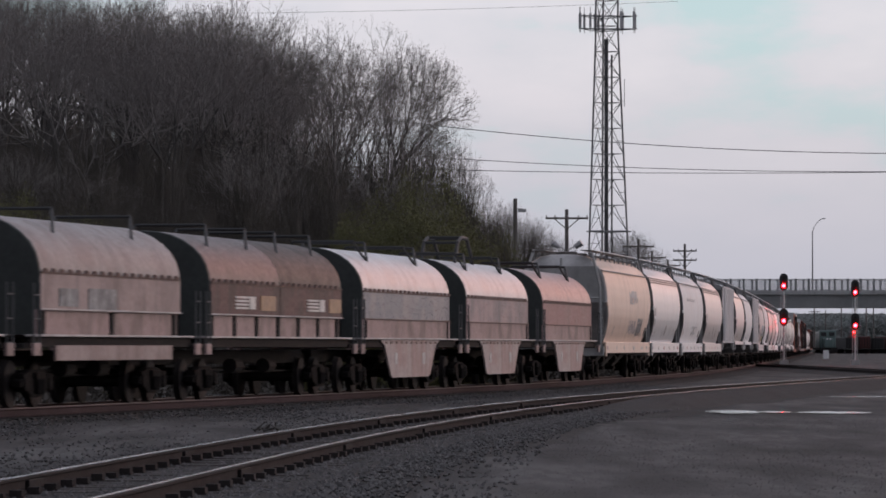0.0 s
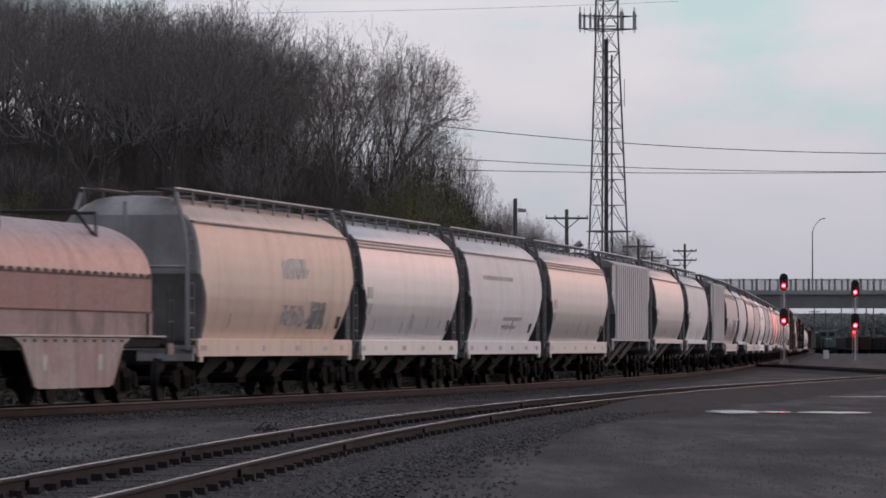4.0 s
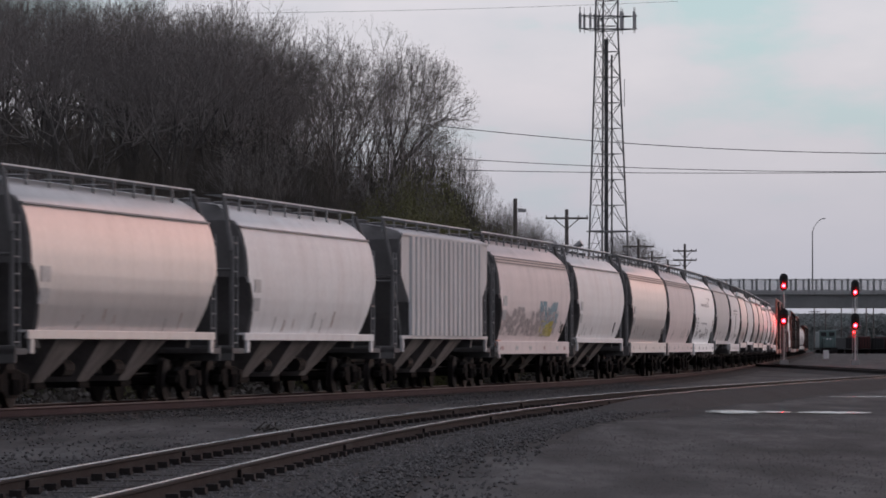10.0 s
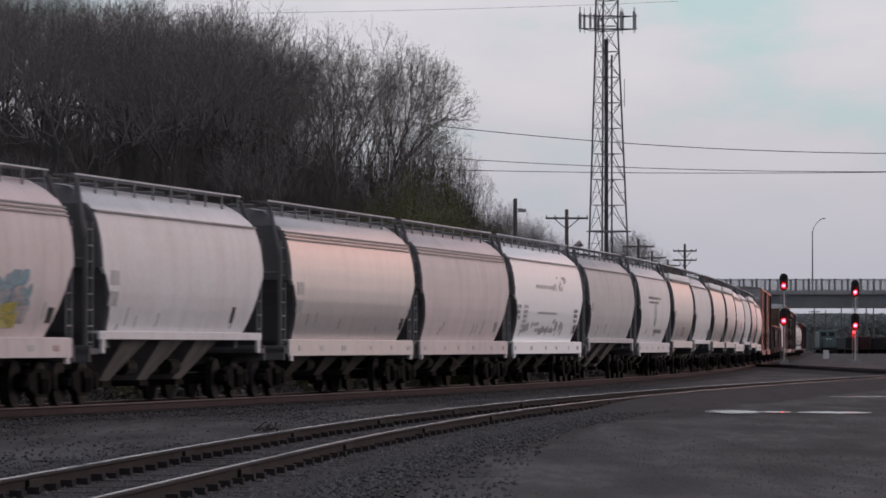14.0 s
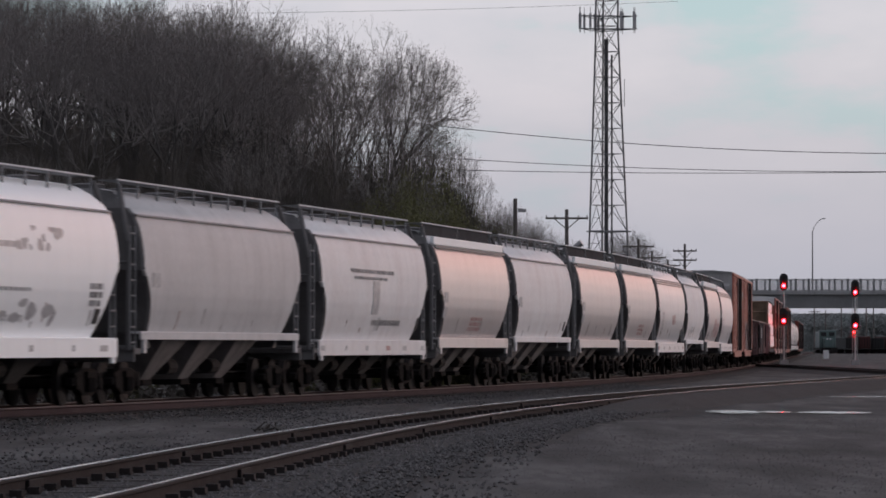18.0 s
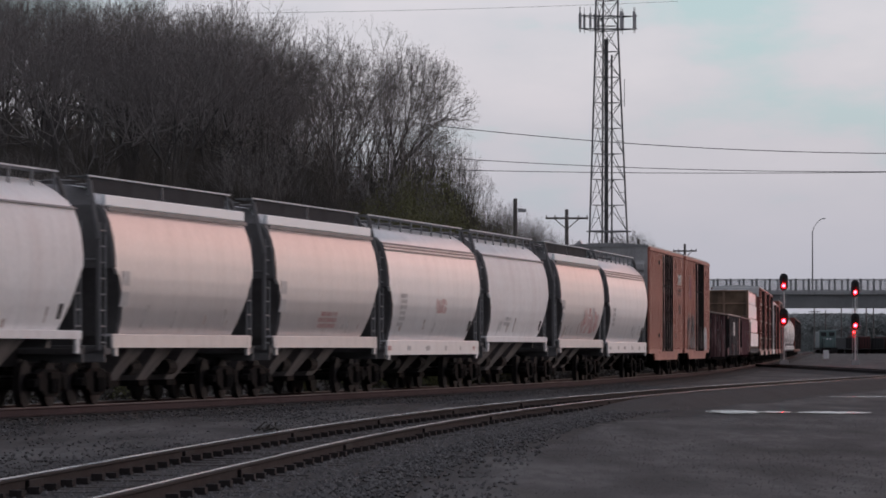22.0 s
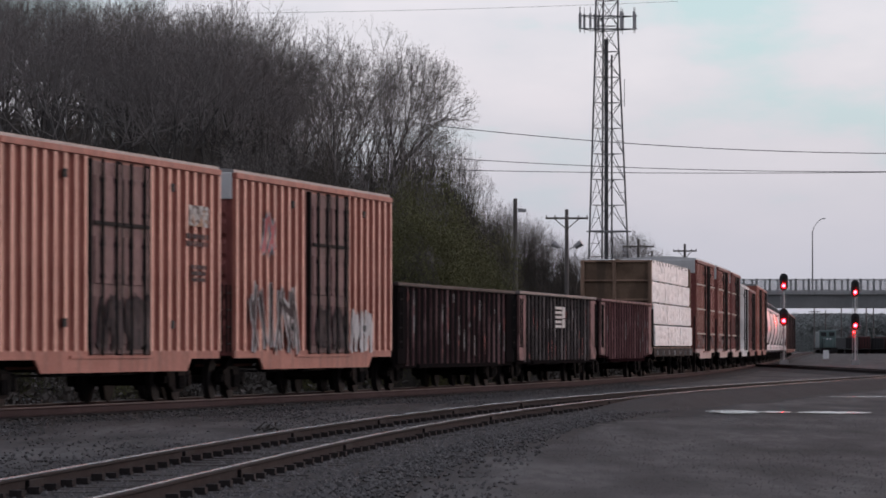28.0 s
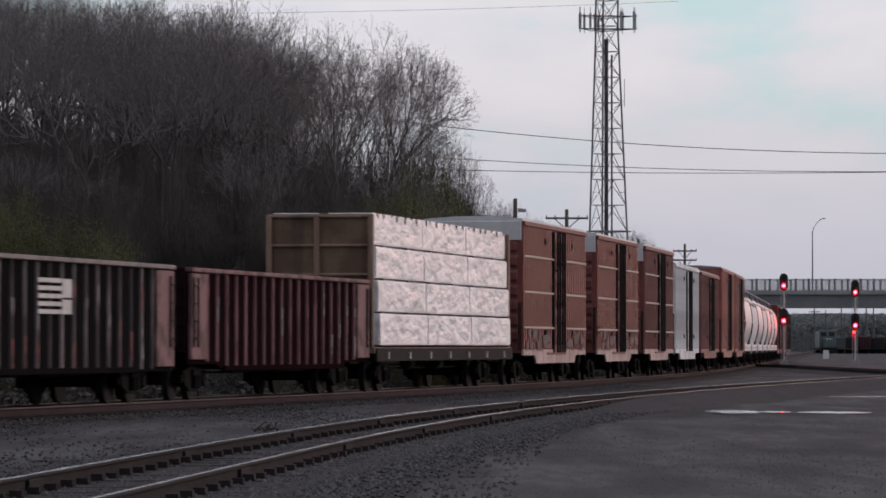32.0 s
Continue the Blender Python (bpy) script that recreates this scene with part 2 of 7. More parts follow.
def yard_path(y0, y1, step):
    return [(22.6 + 0.0012 * (y - 200), y, 0.001) for y in np.arange(y0, y1 + 0.01, step)]


def sweep(name, profile, path, mat, closed=True, u0=0.0, smooth=False):
    """A profile of (u, z) drawn along a path of (x, y, heading)."""
    n = len(profile)
    v, f = [], []
    for x, y, h in path:
        c, s = math.cos(h), math.sin(h)
        v += [(x + (u0 + u) * c, y - (u0 + u) * s, z) for u, z in profile]
    for i in range(len(path) - 1):
        for j in range(n if closed else n - 1):
            a, b = i * n + j, i * n + (j + 1) % n
            f.append((a, b, b + n, a + n))
    return mesh_from(name, v, f, (mat,), smooth)


# ---- ground, one sheet out to the horizon ----
def ground_height(x, y):
    """Flat yard; a wooded bank rises beyond the main line."""
    lx = np.interp(y, LINE_Y, LINE_X)
    out = np.clip((lx - 9.0 - x) / 34.0, 0, 1)
    far = np.clip((y - 120.0) / 120.0, 0, 1)
    return -0.30 + 7.0 * out * out * (3 - 2 * out) * far


def ground_sheet():
    ys = np.concatenate([np.linspace(-400, 20, 12), np.arange(25, 130, 0.6), np.arange(130, 320, 4), np.linspace(330, 900, 25), np.array([1100, 1500, 2200, 3200, 4500])])
    xs = np.concatenate([np.array([-4000, -2200, -1200, -600, -300]), np.linspace(-200, -30, 14), np.arange(-25, 30, 0.6), np.linspace(35, 150, 14), np.array([250, 500, 1000, 2000, 4000])])
    gx, gy = np.meshgrid(xs, ys)
    gz = ground_height(gx, gy)
    rough = np.random.RandomState(3).normal(0, 1, gx.shape)
    near = (gy > 20) & (gy < 130) & (abs(gx) < 40)
    lx = np.interp(gy, SID_Y, SID_X)
    bumpy = np.clip((lx + 4.2 - gx) / 2.0, 0.15, 1)
    gz = gz + near * rough * 0.010 * bumpy + near * 0.02 * np.sin(gx * 0.7 + gy * 0.13) * bumpy
    nx = len(xs)
    v = np.stack([gx, gy, gz], -1).reshape(-1, 3).tolist()
    f = [(j * nx + i, j * nx + i + 1, (j + 1) * nx + i + 1, (j + 1) * nx + i) for j in range(len(ys) - 1) for i in range(nx - 1)]
    return mesh_from("ground", v, f, (GROUND,), True)


def ground_material():
    """Cinders and ballast beside the track, fading to a packed, smoother yard surface, with moss and damp patches."""
    m = BALLAST.copy()
    m.name = "yard_ground"
    n, k = m.node_tree.nodes, m.node_tree.links
    b = n["Principled BSDF"]
    old = b.inputs["Base Color"].links[0].from_socket
    co = n.new("ShaderNodeTexCoord")
    big = n.new("ShaderNodeTexNoise")
    big.inputs["Scale"].default_value, big.inputs["Detail"].default_value = 0.75, 5
    st = n.new("ShaderNodeMapping")
    st.inputs["Scale"].default_value = (1.0, 0.13, 1.0)
    k.new(co.outputs["Object"], st.inputs[0])
    k.new(st.outputs[0], big.inputs["Vector"])
    mr = n.new("ShaderNodeMapRange")
    mr.inputs["From Min"].default_value, mr.inputs["From Max"].default_value = 0.38, 0.60
    mr.inputs["To Max"].default_value = 0.9
    k.new(big.outputs["Fac"], mr.inputs["Value"])
    mx = n.new("ShaderNodeMix")
    mx.data_type = "RGBA"
    k.new(mr.outputs[0], mx.inputs[0])
    k.new(old, mx.inputs[6])
    mx.inputs[7].default_value = (0.095, 0.0925, 0.092, 1)
    # sparse moss and weeds
    ms = n.new("ShaderNodeTexNoise")
    ms.inputs["Scale"].default_value, ms.inputs["Detail"].default_value = 0.9, 8
    k.new(st.outputs[0], ms.inputs["Vector"])
    m2 = n.new("ShaderNodeMapRange")
    m2.inputs["From Min"].default_value, m2.inputs["From Max"].default_value = 0.58, 0.70
    m2.inputs["To Max"].default_value = 0.55
    k.new(ms.outputs["Fac"], m2.inputs["Value"])
    my = n.new("ShaderNodeMix")
    my.data_type = "RGBA"
    k.new(m2.outputs[0], my.inputs[0])
    k.new(mx.outputs[2], my.inputs[6])
    my.inputs[7].default_value = (0.040, 0.041, 0.033, 1)
    # fine mottling of cinders and damp
    fm = n.new("ShaderNodeTexNoise")
    fm.inputs["Scale"].default_value, fm.inputs["Detail"].default_value = 5.5, 6
    st2 = n.new("ShaderNodeMapping")
    st2.inputs["Scale"].default_value = (1.0, 0.10, 1.0)
    k.new(co.outputs["Object"], st2.inputs[0])
    k.new(st2.outputs[0], fm.inputs["Vector"])
    m3 = n.new("ShaderNodeMapRange")
    m3.inputs["From Min"].default_value, m3.inputs["From Max"].default_value = 0.44, 0.60
    m3.inputs["To Max"].default_value = 0.6
    k.new(fm.outputs["Fac"], m3.inputs["Value"])
    mz = n.new("ShaderNodeMix")
    mz.data_type = "RGBA"
    k.new(m3.outputs[0], mz.inputs[0])
    k.new(my.outputs[2], mz.inputs[6])
    mz.inputs[7].default_value = (0.041, 0.0395, 0.0405, 1)
    k.new(mz.outputs[2], b.inputs["Base Color"])
    return m


GROUND = ground_material()
tagged(new("ground", ground_sheet()), "dark cinder and gravel ground of a railway yard", "ground", kind="structure")

# ---- tracks: bed, ties, rails ----
HEAD = [(-0.034, -0.015), (-0.034, -0.0015), (-0.032, 0.0), (0.032, 0.0), (0.034, -0.0015), (0.034, -0.015)]
WEB = [(-0.036, -0.0155), (-0.036, -0.036), (-0.010, -0.052), (-0.009, -0.135), (-0.070, -0.155), (-0.070, -0.168), (0.070, -0.168), (0.070, -0.155), (0.009, -0.135), (0.010, -0.052), (0.036, -0.036), (0.036, -0.0155)]
GAUGE = 0.7535


def lay_track(name, path, label, bed_top=-0.17, bed_half=1.55, steel=None, top=None):
    t = thing(name, label, "track", kind="structure")
    w = bed_half
    part("ballast_bed", sweep("ballast_bed", [(-w - 1.3, -0.34), (-w - 0.6, bed_top - 0.10), (-w, bed_top), (w, bed_top), (w + 0.6, bed_top - 0.10), (w + 1.3, -0.34)], path, BED, False), None, t, "dark crushed stone ballast")
    for side in (-1, 1):
        r = part("rail", sweep("rail", WEB, path, steel or RAIL_SIDE, True, side * GAUGE), None, t, "rusty rail with a worn bright head")
        part("railhead", sweep("railhead", [(a * (1.0 if side < 0 else 0.6), b) for a, b in HEAD], path, top or RAIL_TOP, True, side * GAUGE), None, r, "polished rail head")
    return t


main_track = lay_track("main_track", main_path(-150, 120, 4) + main_path(128, 1100, 12), "main line track curving away in dark ballast", -0.185, 1.1, top=RAIL_DULL)
siding = lay_track("siding_track", siding_path(-50, 220, 3), "siding track with shiny rail heads curving aside", steel=RAIL_DARK)
yard_track = lay_track("yard_track", yard_path(150, 345, 8), "far yard track joining the main line", steel=RAIL_DARK, top=RAIL_DULL)

# packed gravel lies level with the siding's near rail further on
sh = []
for x, y, h in siding_path(88, 216, 4):
    rise = min(1.0, (y - 88) / 26.0)
    c, s = math.cos(h), math.sin(h)
    sh.append([(x + u * c, y - u * s, z) for u, z in ((0.84, -0.30 + 0.27 * rise), (1.7, -0.30 + 0.265 * rise), (2.4, -0.315 + 0.04 * rise), (3.2, -0.32))])
v = [p for row in sh for p in row]
f = [(i * 4 + j, i * 4 + j + 1, i * 4 + j + 5, i * 4 + j + 4) for i in range(len(sh) - 1) for j in range(3)]
part("gravel_shoulder", mesh_from("gravel_shoulder", v, f, (BED,)), None, siding, "packed gravel beside the rail")

# joint bars and anchors on the siding
bm = bmesh.new()
box(bm, -0.45, 0.45, -0.050, 0.050, -0.135, -0.045)
joint_me = finish(bm, "joint_bar", STEEL_DARK, 0.008)
for y in (46.0, 58.0, 70.0, 82.0, 94.0, 106.0):
    for side in (-1, 1):
        x, yy, h = siding_path(y + side * 2.0, y + side * 2.0, 1)[0]
        part("joint_bar", joint_me, None, siding, "bolted joint bar", pose(x + side * GAUGE * math.cos(h), yy - side * GAUGE * math.sin(h), 0, 0, 0, 90 - math.degrees(h)))

# signals, wires and the rest stand further down; next the ties
TIE_ROWS = {"siding": (siding, siding_path(36, 168, 0.53)), "main": (main_track, [(*on_line(s)[:2], float(np.interp(s, ARC, HEADING))) for s in np.arange(-30, 60, 0.53)])}


def puddle(name, x0, x1, y0, y1, seed, label):
    """A shallow film of water with a ragged, shallow outline."""
    rnd = np.random.RandomState(seed)
    n = 320
    up = np.convolve(rnd.uniform(0.1, 1.0, n + 8), np.ones(9) / 9, "valid") * rnd.uniform(0.15, 1.35, n)
    dn = np.convolve(rnd.uniform(0.1, 1.0, n + 8), np.ones(9) / 9, "valid") * rnd.uniform(0.15, 1.35, n)
    env = np.sin(np.linspace(0.05, math.pi - 0.05, n)) ** 0.7
    xs = np.linspace(x0, x1, n)
    yc, hw = (y0 + y1) / 2, (y1 - y0) / 2
    v = [(x, yc + hw * 1.5 * e * a, -0.272) for x, a, e in zip(xs, up, env)] + [(x, yc - hw * 1.5 * e * a, -0.272) for x, a, e in zip(xs, dn, env)]
    f = [(i, n + i, n + i + 1, i + 1) for i in range(n - 1) if rnd.rand() < 0.35 + 1.3 * env[i] ** 2]
    tagged(new(name, mesh_from(name, v, f, (WATER,))), label, "puddle", "puddles")


puddle("puddle", 5.85, 7.15, 103.2, 110.8, 1, "shallow rain puddle mirroring the pale sky")
puddle("puddle", 7.05, 7.72, 104.4, 108.8, 2, "thin strip of rain water on the gravel")
puddle("puddle", 7.78, 9.45, 103.2, 108.6, 3, "long shallow rain puddle mirroring a red signal")
puddle("puddle", 10.9, 13.6, 138.6, 140.6, 4, "thin distant strip of rain water")

# loose ballast stones
def stones(name, n, seed, where, label, smin=0.018, smax=0.045):
    rnd = np.random.RandomState(seed)
    v, f = [], []
    base = np.array([(1, 0, 0), (-1, 0, 0), (0, 1, 0), (0, -1, 0), (0, 0, 1), (0, 0, -1)], float)
    tri = ((0, 2, 4), (2, 1, 4), (1, 3, 4), (3, 0, 4), (2, 0, 5), (1, 2, 5), (3, 1, 5), (0, 3, 5))
    for i in range(n):
        x, y, z = where(rnd)
        s = rnd.uniform(smin, smax)
        p = base * rnd.uniform(0.6, 1.2, (6, 3)) + rnd.uniform(-0.25, 0.25, (6, 3))
        a = rnd.uniform(0, 6.28)
        c, q = math.cos(a), math.sin(a)
        o = len(v)
        for b in p:
            v.append((x + s * (b[0] * c - b[1] * q), y + s * (b[0] * q + b[1] * c), z + s * 0.75 * b[2]))
        f += [(o + t0, o + t1, o + t2) for t0, t1, t2 in tri]
    tagged(new(name, mesh_from(name, v, f, (STONE,))), label, "gravel", kind="stuff")


def by_siding(rnd):
    y = 36 + 78 * rnd.rand() ** 1.5
    u = rnd.normal(0, 1.9)
    lim = 3.9 - (y - 36) * 0.035
    if u > lim:
        u = -abs(u) * rnd.uniform(0.5, 1.8)
    if abs(u) < 0.70 and rnd.rand() < 0.5:
        u = 1.6 + abs(u)
    z = -0.17 if abs(u) < 1.55 else -0.17 - min(1, (abs(u) - 1.55) / 1.2) * 0.12
    return siding_x(y) + u, y, z


def by_main(rnd):
    s = rnd.uniform(-32, 70)
    p = on_line(s, abs(rnd.normal(1.8, 1.6)), -0.20)
    u = (p - on_line(s)).length
    if u > 1.1:
        p.z = -0.20 - min(1, (u - 1.1) / 1.2) * 0.10
    return p.x, p.y, p.z


stones("ballast_stones", 17000, 5, by_siding, "scattered dark grey ballast stones along the siding", 0.015, 0.042)
def on_lot(rnd):
    y = 36 + 80 * rnd.rand() ** 1.6
    return rnd.uniform(siding_x(y) + 2.6, y * 0.098), y, -0.298


stones("yard_pebbles", 6500, 7, on_lot, "sparse small pebbles on the packed yard", 0.005, 0.015)
stones("ballast_stones", 9000, 6, by_main, "scattered dark ballast stones beside the main line", 0.02, 0.05)


# ---- rail cars; in a car's own space x runs along the track away from the camera, -y is the side that it sees ----
WHEEL_R = 0.457


def wheelset_mesh():
    bm = bmesh.new()
    for s in (-1, 1):
        bar(bm, (0, s * 0.68, 0), (0, s * 0.72, 0), WHEEL_R + 0.025, 24)
        bar(bm, (0, s * 0.72, 0), (0, s * 0.815, 0), WHEEL_R, 24)
        bar(bm, (0, s * 0.815, 0), (0, s * 0.83, 0), WHEEL_R - 0.07, 20, WHEEL_R - 0.11)
        bar(bm, (0, s * 0.83, 0), (0, s * 0.98, 0), 0.11, 12)
        for i in range(3):
            a = i * 2.094
            box(bm, -0.02, 0.02, s * 0.985 - 0.01, s * 0.985 + 0.01, 0.045, 0.075, Matrix.Rotation(a, 4, "Y"))
    bar(bm, (0, -0.7, 0), (0, 0.7, 0), 0.085, 10)
    return finish(bm, "wheelset", WHEEL)


def side_frame_mesh():
    bm = bmesh.new()
    prism(bm, [(-1.18, 0.52), (-1.18, 0.40), (-0.78, 0.38), (-0.42, 0.20), (0.42, 0.20), (0.78, 0.38), (1.18, 0.40), (1.18, 0.52),
               (0.80, 0.66), (0.45, 0.74), (-0.45, 0.74), (-0.80, 0.66)], -0.09, 0.09)
    for x in (-0.89, 0.89):
        bar(bm, (x, -0.13, WHEEL_R), (x, 0.13, WHEEL_R), 0.145, 12)
        box(bm, x - 0.17, x + 0.17, -0.11, 0.11, 0.44, 0.66)
    for x in (-0.17, 0.0, 0.17):
        bar(bm, (x, -0.14, 0.27), (x, -0.14, 0.55), 0.062, 8)
    box(bm, -0.28, 0.28, -0.16, 0.10, 0.55, 0.68)
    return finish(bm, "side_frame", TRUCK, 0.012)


def bolster_mesh():
    bm = bmesh.new()
    box(bm, -0.20, 0.20, -1.0, 1.0, 0.50, 0.72)
    bar(bm, (0, 0, 0.70), (0, 0, 0.90), 0.20, 12)
    for x in (-0.36, 0.36):
        box(bm, x - 0.04, x + 0.04, -0.85, 0.85, 0.34, 0.42)
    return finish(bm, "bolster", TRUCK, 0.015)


def coupler_mesh():
    bm = bmesh.new()
    box(bm, 0.0, 0.62, -0.09, 0.09, 0.78, 0.98)
    box(bm, 0.55, 0.86, -0.16, 0.15, 0.74, 1.02)
    box(bm, -0.05, 0.10, -0.24, 0.24, 0.70, 1.06)
    bar(bm, (0.60, -0.25, 0.80), (0.95, -0.25, 0.55), 0.03, 6)
    return finish(bm, "coupler", TRUCK, 0.015)


ME = dict(wheelset=wheelset_mesh(), side_frame=side_frame_mesh(), bolster=bolster_mesh(), coupler=coupler_mesh())


def ladder_mesh(height, rungs, width=0.42, name="ladder", mat=None):
    bm = bmesh.new()
    for x in (0, width):
        bar(bm, (x, 0, 0), (x, 0, height), 0.022, 5)
    for i in range(rungs):
        z = height * (i + 0.5) / rungs
        bar(bm, (0, 0, z), (width, 0, z), 0.016, 5)
    return finish(bm, name, mat or STEEL_DARK)


RUNGS = material("worn_rungs", (0.24, 0.23, 0.23), 0.6, 0.2, 0.3, 2, 12, 0.1)
LADDER_TALL = ladder_mesh(2.55, 8, mat=RUNGS)
LADDER_SHORT = ladder_mesh(1.5, 4, name="side_ladder", mat=STEEL_DARK)
LADDER_GREY = ladder_mesh(1.35, 3, name="end_ladder", mat=material("ladder_grey", (0.12, 0.115, 0.115), 0.7, 0.1, 0.3, 2, 12, 0.1, spec=0.2))
CARS = []          # (car, centre along the train, half truck distance, wheelsets)


def running_gear(car, half_body, reach, centres):
    """Two trucks, couplers, centre sill, brake gear."""
    sets = []
    for e in (-1, 1):
        tr = part("truck", ME["bolster"], None, car, "four-wheel freight truck", pose(e * centres, 0, 0))
        for s in (-1, 1):
            part("side_frame", ME["side_frame"], None, tr, "", pose(0, s * 1.0, 0, 0, 0, 180 if s > 0 else 0))
            w = part("wheelset", ME["wheelset"], None, tr, "steel wheels on an axle", pose(s * 0.89, 0, WHEEL_R))
            sets.append(w)
        part("coupler", ME["coupler"], None, car, "knuckle coupler", pose(e * (reach - 0.80), 0, 0, 0, 0, 0 if e > 0 else 180))
    bm = bmesh.new()
    box(bm, -reach + 0.6, reach - 0.6, -0.26, 0.26, 0.78, 1.10)
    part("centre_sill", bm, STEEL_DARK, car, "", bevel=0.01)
    bm = bmesh.new()
    for x in (-centres * 0.35, centres * 0.22):
        bar(bm, (x, -0.72, 0.74), (x + 0.75, -0.72, 0.74), 0.17, 10)
    bar(bm, (-centres, -0.5, 0.60), (centres, -0.5, 0.60), 0.025, 5)
    bar(bm, (-centres + 1.4, 0.4, 0.68), (centres - 1.4, 0.4, 0.68), 0.03, 5)
    part("brake_rigging", bm, STEEL_DARK, car, "grimy air brake gear")
    return sets


def add_car(car, front, rear, centres, sets):
    CARS.append((car, (front + rear) / 2, centres, sets))


# hopper outlines: (height, half width)
ROUND = [(1.46, 1.36), (1.70, 1.45), (2.00, 1.535), (2.30, 1.585), (2.62, 1.60), (3.00, 1.59), (3.35, 1.55), (3.65, 1.48), (3.86, 1.40), (4.02, 1.27), (4.22, 1.08), (4.38, 0.84), (4.44, 0.5), (4.46, 0.0)]
FLAT = [(1.46, 1.50), (1.9, 1.52), (2.6, 1.535), (3.3, 1.535), (4.02, 1.535), (4.18, 1.53), (4.24, 1.46), (4.30, 1.22), (4.38, 0.84), (4.44, 0.5), (4.46, 0.0)]


def half_width(shape, z):
    return float(np.interp(z, [a for a, _ in shape], [b for _, b in shape]))


def end_cut(z, half, cut, straight):
    """Half length of the body: the slope sheets draw the ends in towards the outlets."""
    if z >= straight:
        return half
    if straight > 2.9:      # ribbed cars: a short slant, then upright
        return half - cut * min(1.0, (straight - z) / 0.72)
    t = (straight - z) / (straight - 1.46)
    return half - cut * t ** 0.75


def hopper_body(shape, half, cut, straight, mat):
    """Body lofted in rings; rounded upright edges."""
    bm = bmesh.new()
    rings = []
    levels = []
    for (z0, w0), (z1, w1) in zip(shape, shape[1:]):
        n = 3 if z1 < 4.0 else 1
        levels += [(z0 + (z1 - z0) * i / n, w0 + (w1 - w0) * i / n) for i in range(n)]
    levels.append(shape[-1])
    for z, w in levels:
        l = end_cut(z, half, cut, straight)
        if z > 4.05:
            l -= (z - 4.05) * 1.6
        w = max(w, 0.02)
        r = min(0.06, w * 0.5)
        ring = []
        for sx, sy in ((1, -1), (1, 1), (-1, 1), (-1, -1)):
            ring += [(sx * l, sy * (w - r)), (sx * (l - r), sy * w)] if sx * sy > 0 else [(sx * (l - r), sy * w), (sx * l, sy * (w - r))]
        rings.append([bm.verts.new((x, y, z)) for x, y in ring])
    k = 8
    for a, b in zip(rings, rings[1:]):
        for i in range(k):
            j = (i + 1) % k
            bm.faces.new((a[i], a[j], b[j], b[i]))
    bm.faces.new(rings[0][::-1])
    bm.faces.new(rings[-1])
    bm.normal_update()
    # end faces take the second, darker material
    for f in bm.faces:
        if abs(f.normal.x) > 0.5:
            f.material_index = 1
    return bm


def patch(shape, x0, x1, z0, z1, proud=0.012):
    """A thin plate that follows the curve of the side that faces the camera."""
    bm = bmesh.new()
    n = max(2, int((z1 - z0) / 0.12))
    cols = []
    for x in (x0, x1):
        cols.append([(bm.verts.new((x, -half_width(shape, z) - proud, z)), bm.verts.new((x, -half_width(shape, z) + 0.01, z))) for z in np.linspace(z0, z1, n + 1)])
    for i in range(n):
        a, b, c, d = cols[0][i], cols[1][i], cols[1][i + 1], cols[0][i + 1]
        bm.faces.new((a[0], b[0], c[0], d[0]))
        bm.faces.new((a[0], d[0], d[1], a[1]))
        bm.faces.new((b[0], b[1], c[1], c[0]))
    for e in (0, n):
        bm.faces.new((cols[0][e][0], cols[0][e][1], cols[1][e][1], cols[1][e][0]))
    return bm


def spray(shape, x0, x1, z0, z1, seed, n=46):
    """Sprayed letters on the curved side: a crowd of leaning loops and dabs, denser in the middle."""
    r = np.random.RandomState(seed)
    bm = bmesh.new()
    for i in range(n):
        f = (i + r.rand()) / n
        c = x0 + (x1 - x0) * f
        z = z0 + (z1 - z0) * np.clip(r.normal(0.45, 0.27), 0.02, 0.98)
        a, b = r.uniform(0.05, 0.16) * (1 + 0.25 * (x1 - x0)), r.uniform(0.10, 0.34) * (z1 - z0)
        lean = r.uniform(-0.5, 0.9)
        ring = []
        for q in range(9):
            t = q * 0.6981
            dz = b * math.sin(t) * r.uniform(0.7, 1.15)
            zz_ = min(max(z + dz, z0), z1)
            ring.append(bm.verts.new((c + a * math.cos(t) * r.uniform(0.6, 1.3) + lean * (zz_ - z), -half_width(shape, zz_) - 0.006 - 0.0003 * i, zz_)))
        bm.faces.new(ring)
    return bm


def text_rows(shape, x0, x1, z0, z1, seed):
    """Stencilled writing too faint to read: rows of short dashes of its size."""
    r = np.random.RandomState(seed)
    bm = bmesh.new()
    n = max(1, int(round((z1 - z0) / 0.16)))
    for i in range(n):
        a, b = z0 + (z1 - z0) * (i + 0.12) / n, z0 + (z1 - z0) * (i + 0.82) / n
        x = x0 + r.uniform(0, 0.12) * (x1 - x0)
        while x < x1 - 0.05:
            e = min(x + r.uniform(0.10, 0.34), x1)
            v = [bm.verts.new((q, -half_width(shape, z) - 0.012, z)) for q, z in ((x, a), (e, a), (e, b), (x, b))]
            bm.faces.new(v)
            x = e + r.uniform(0.05, 0.12)
    return bm


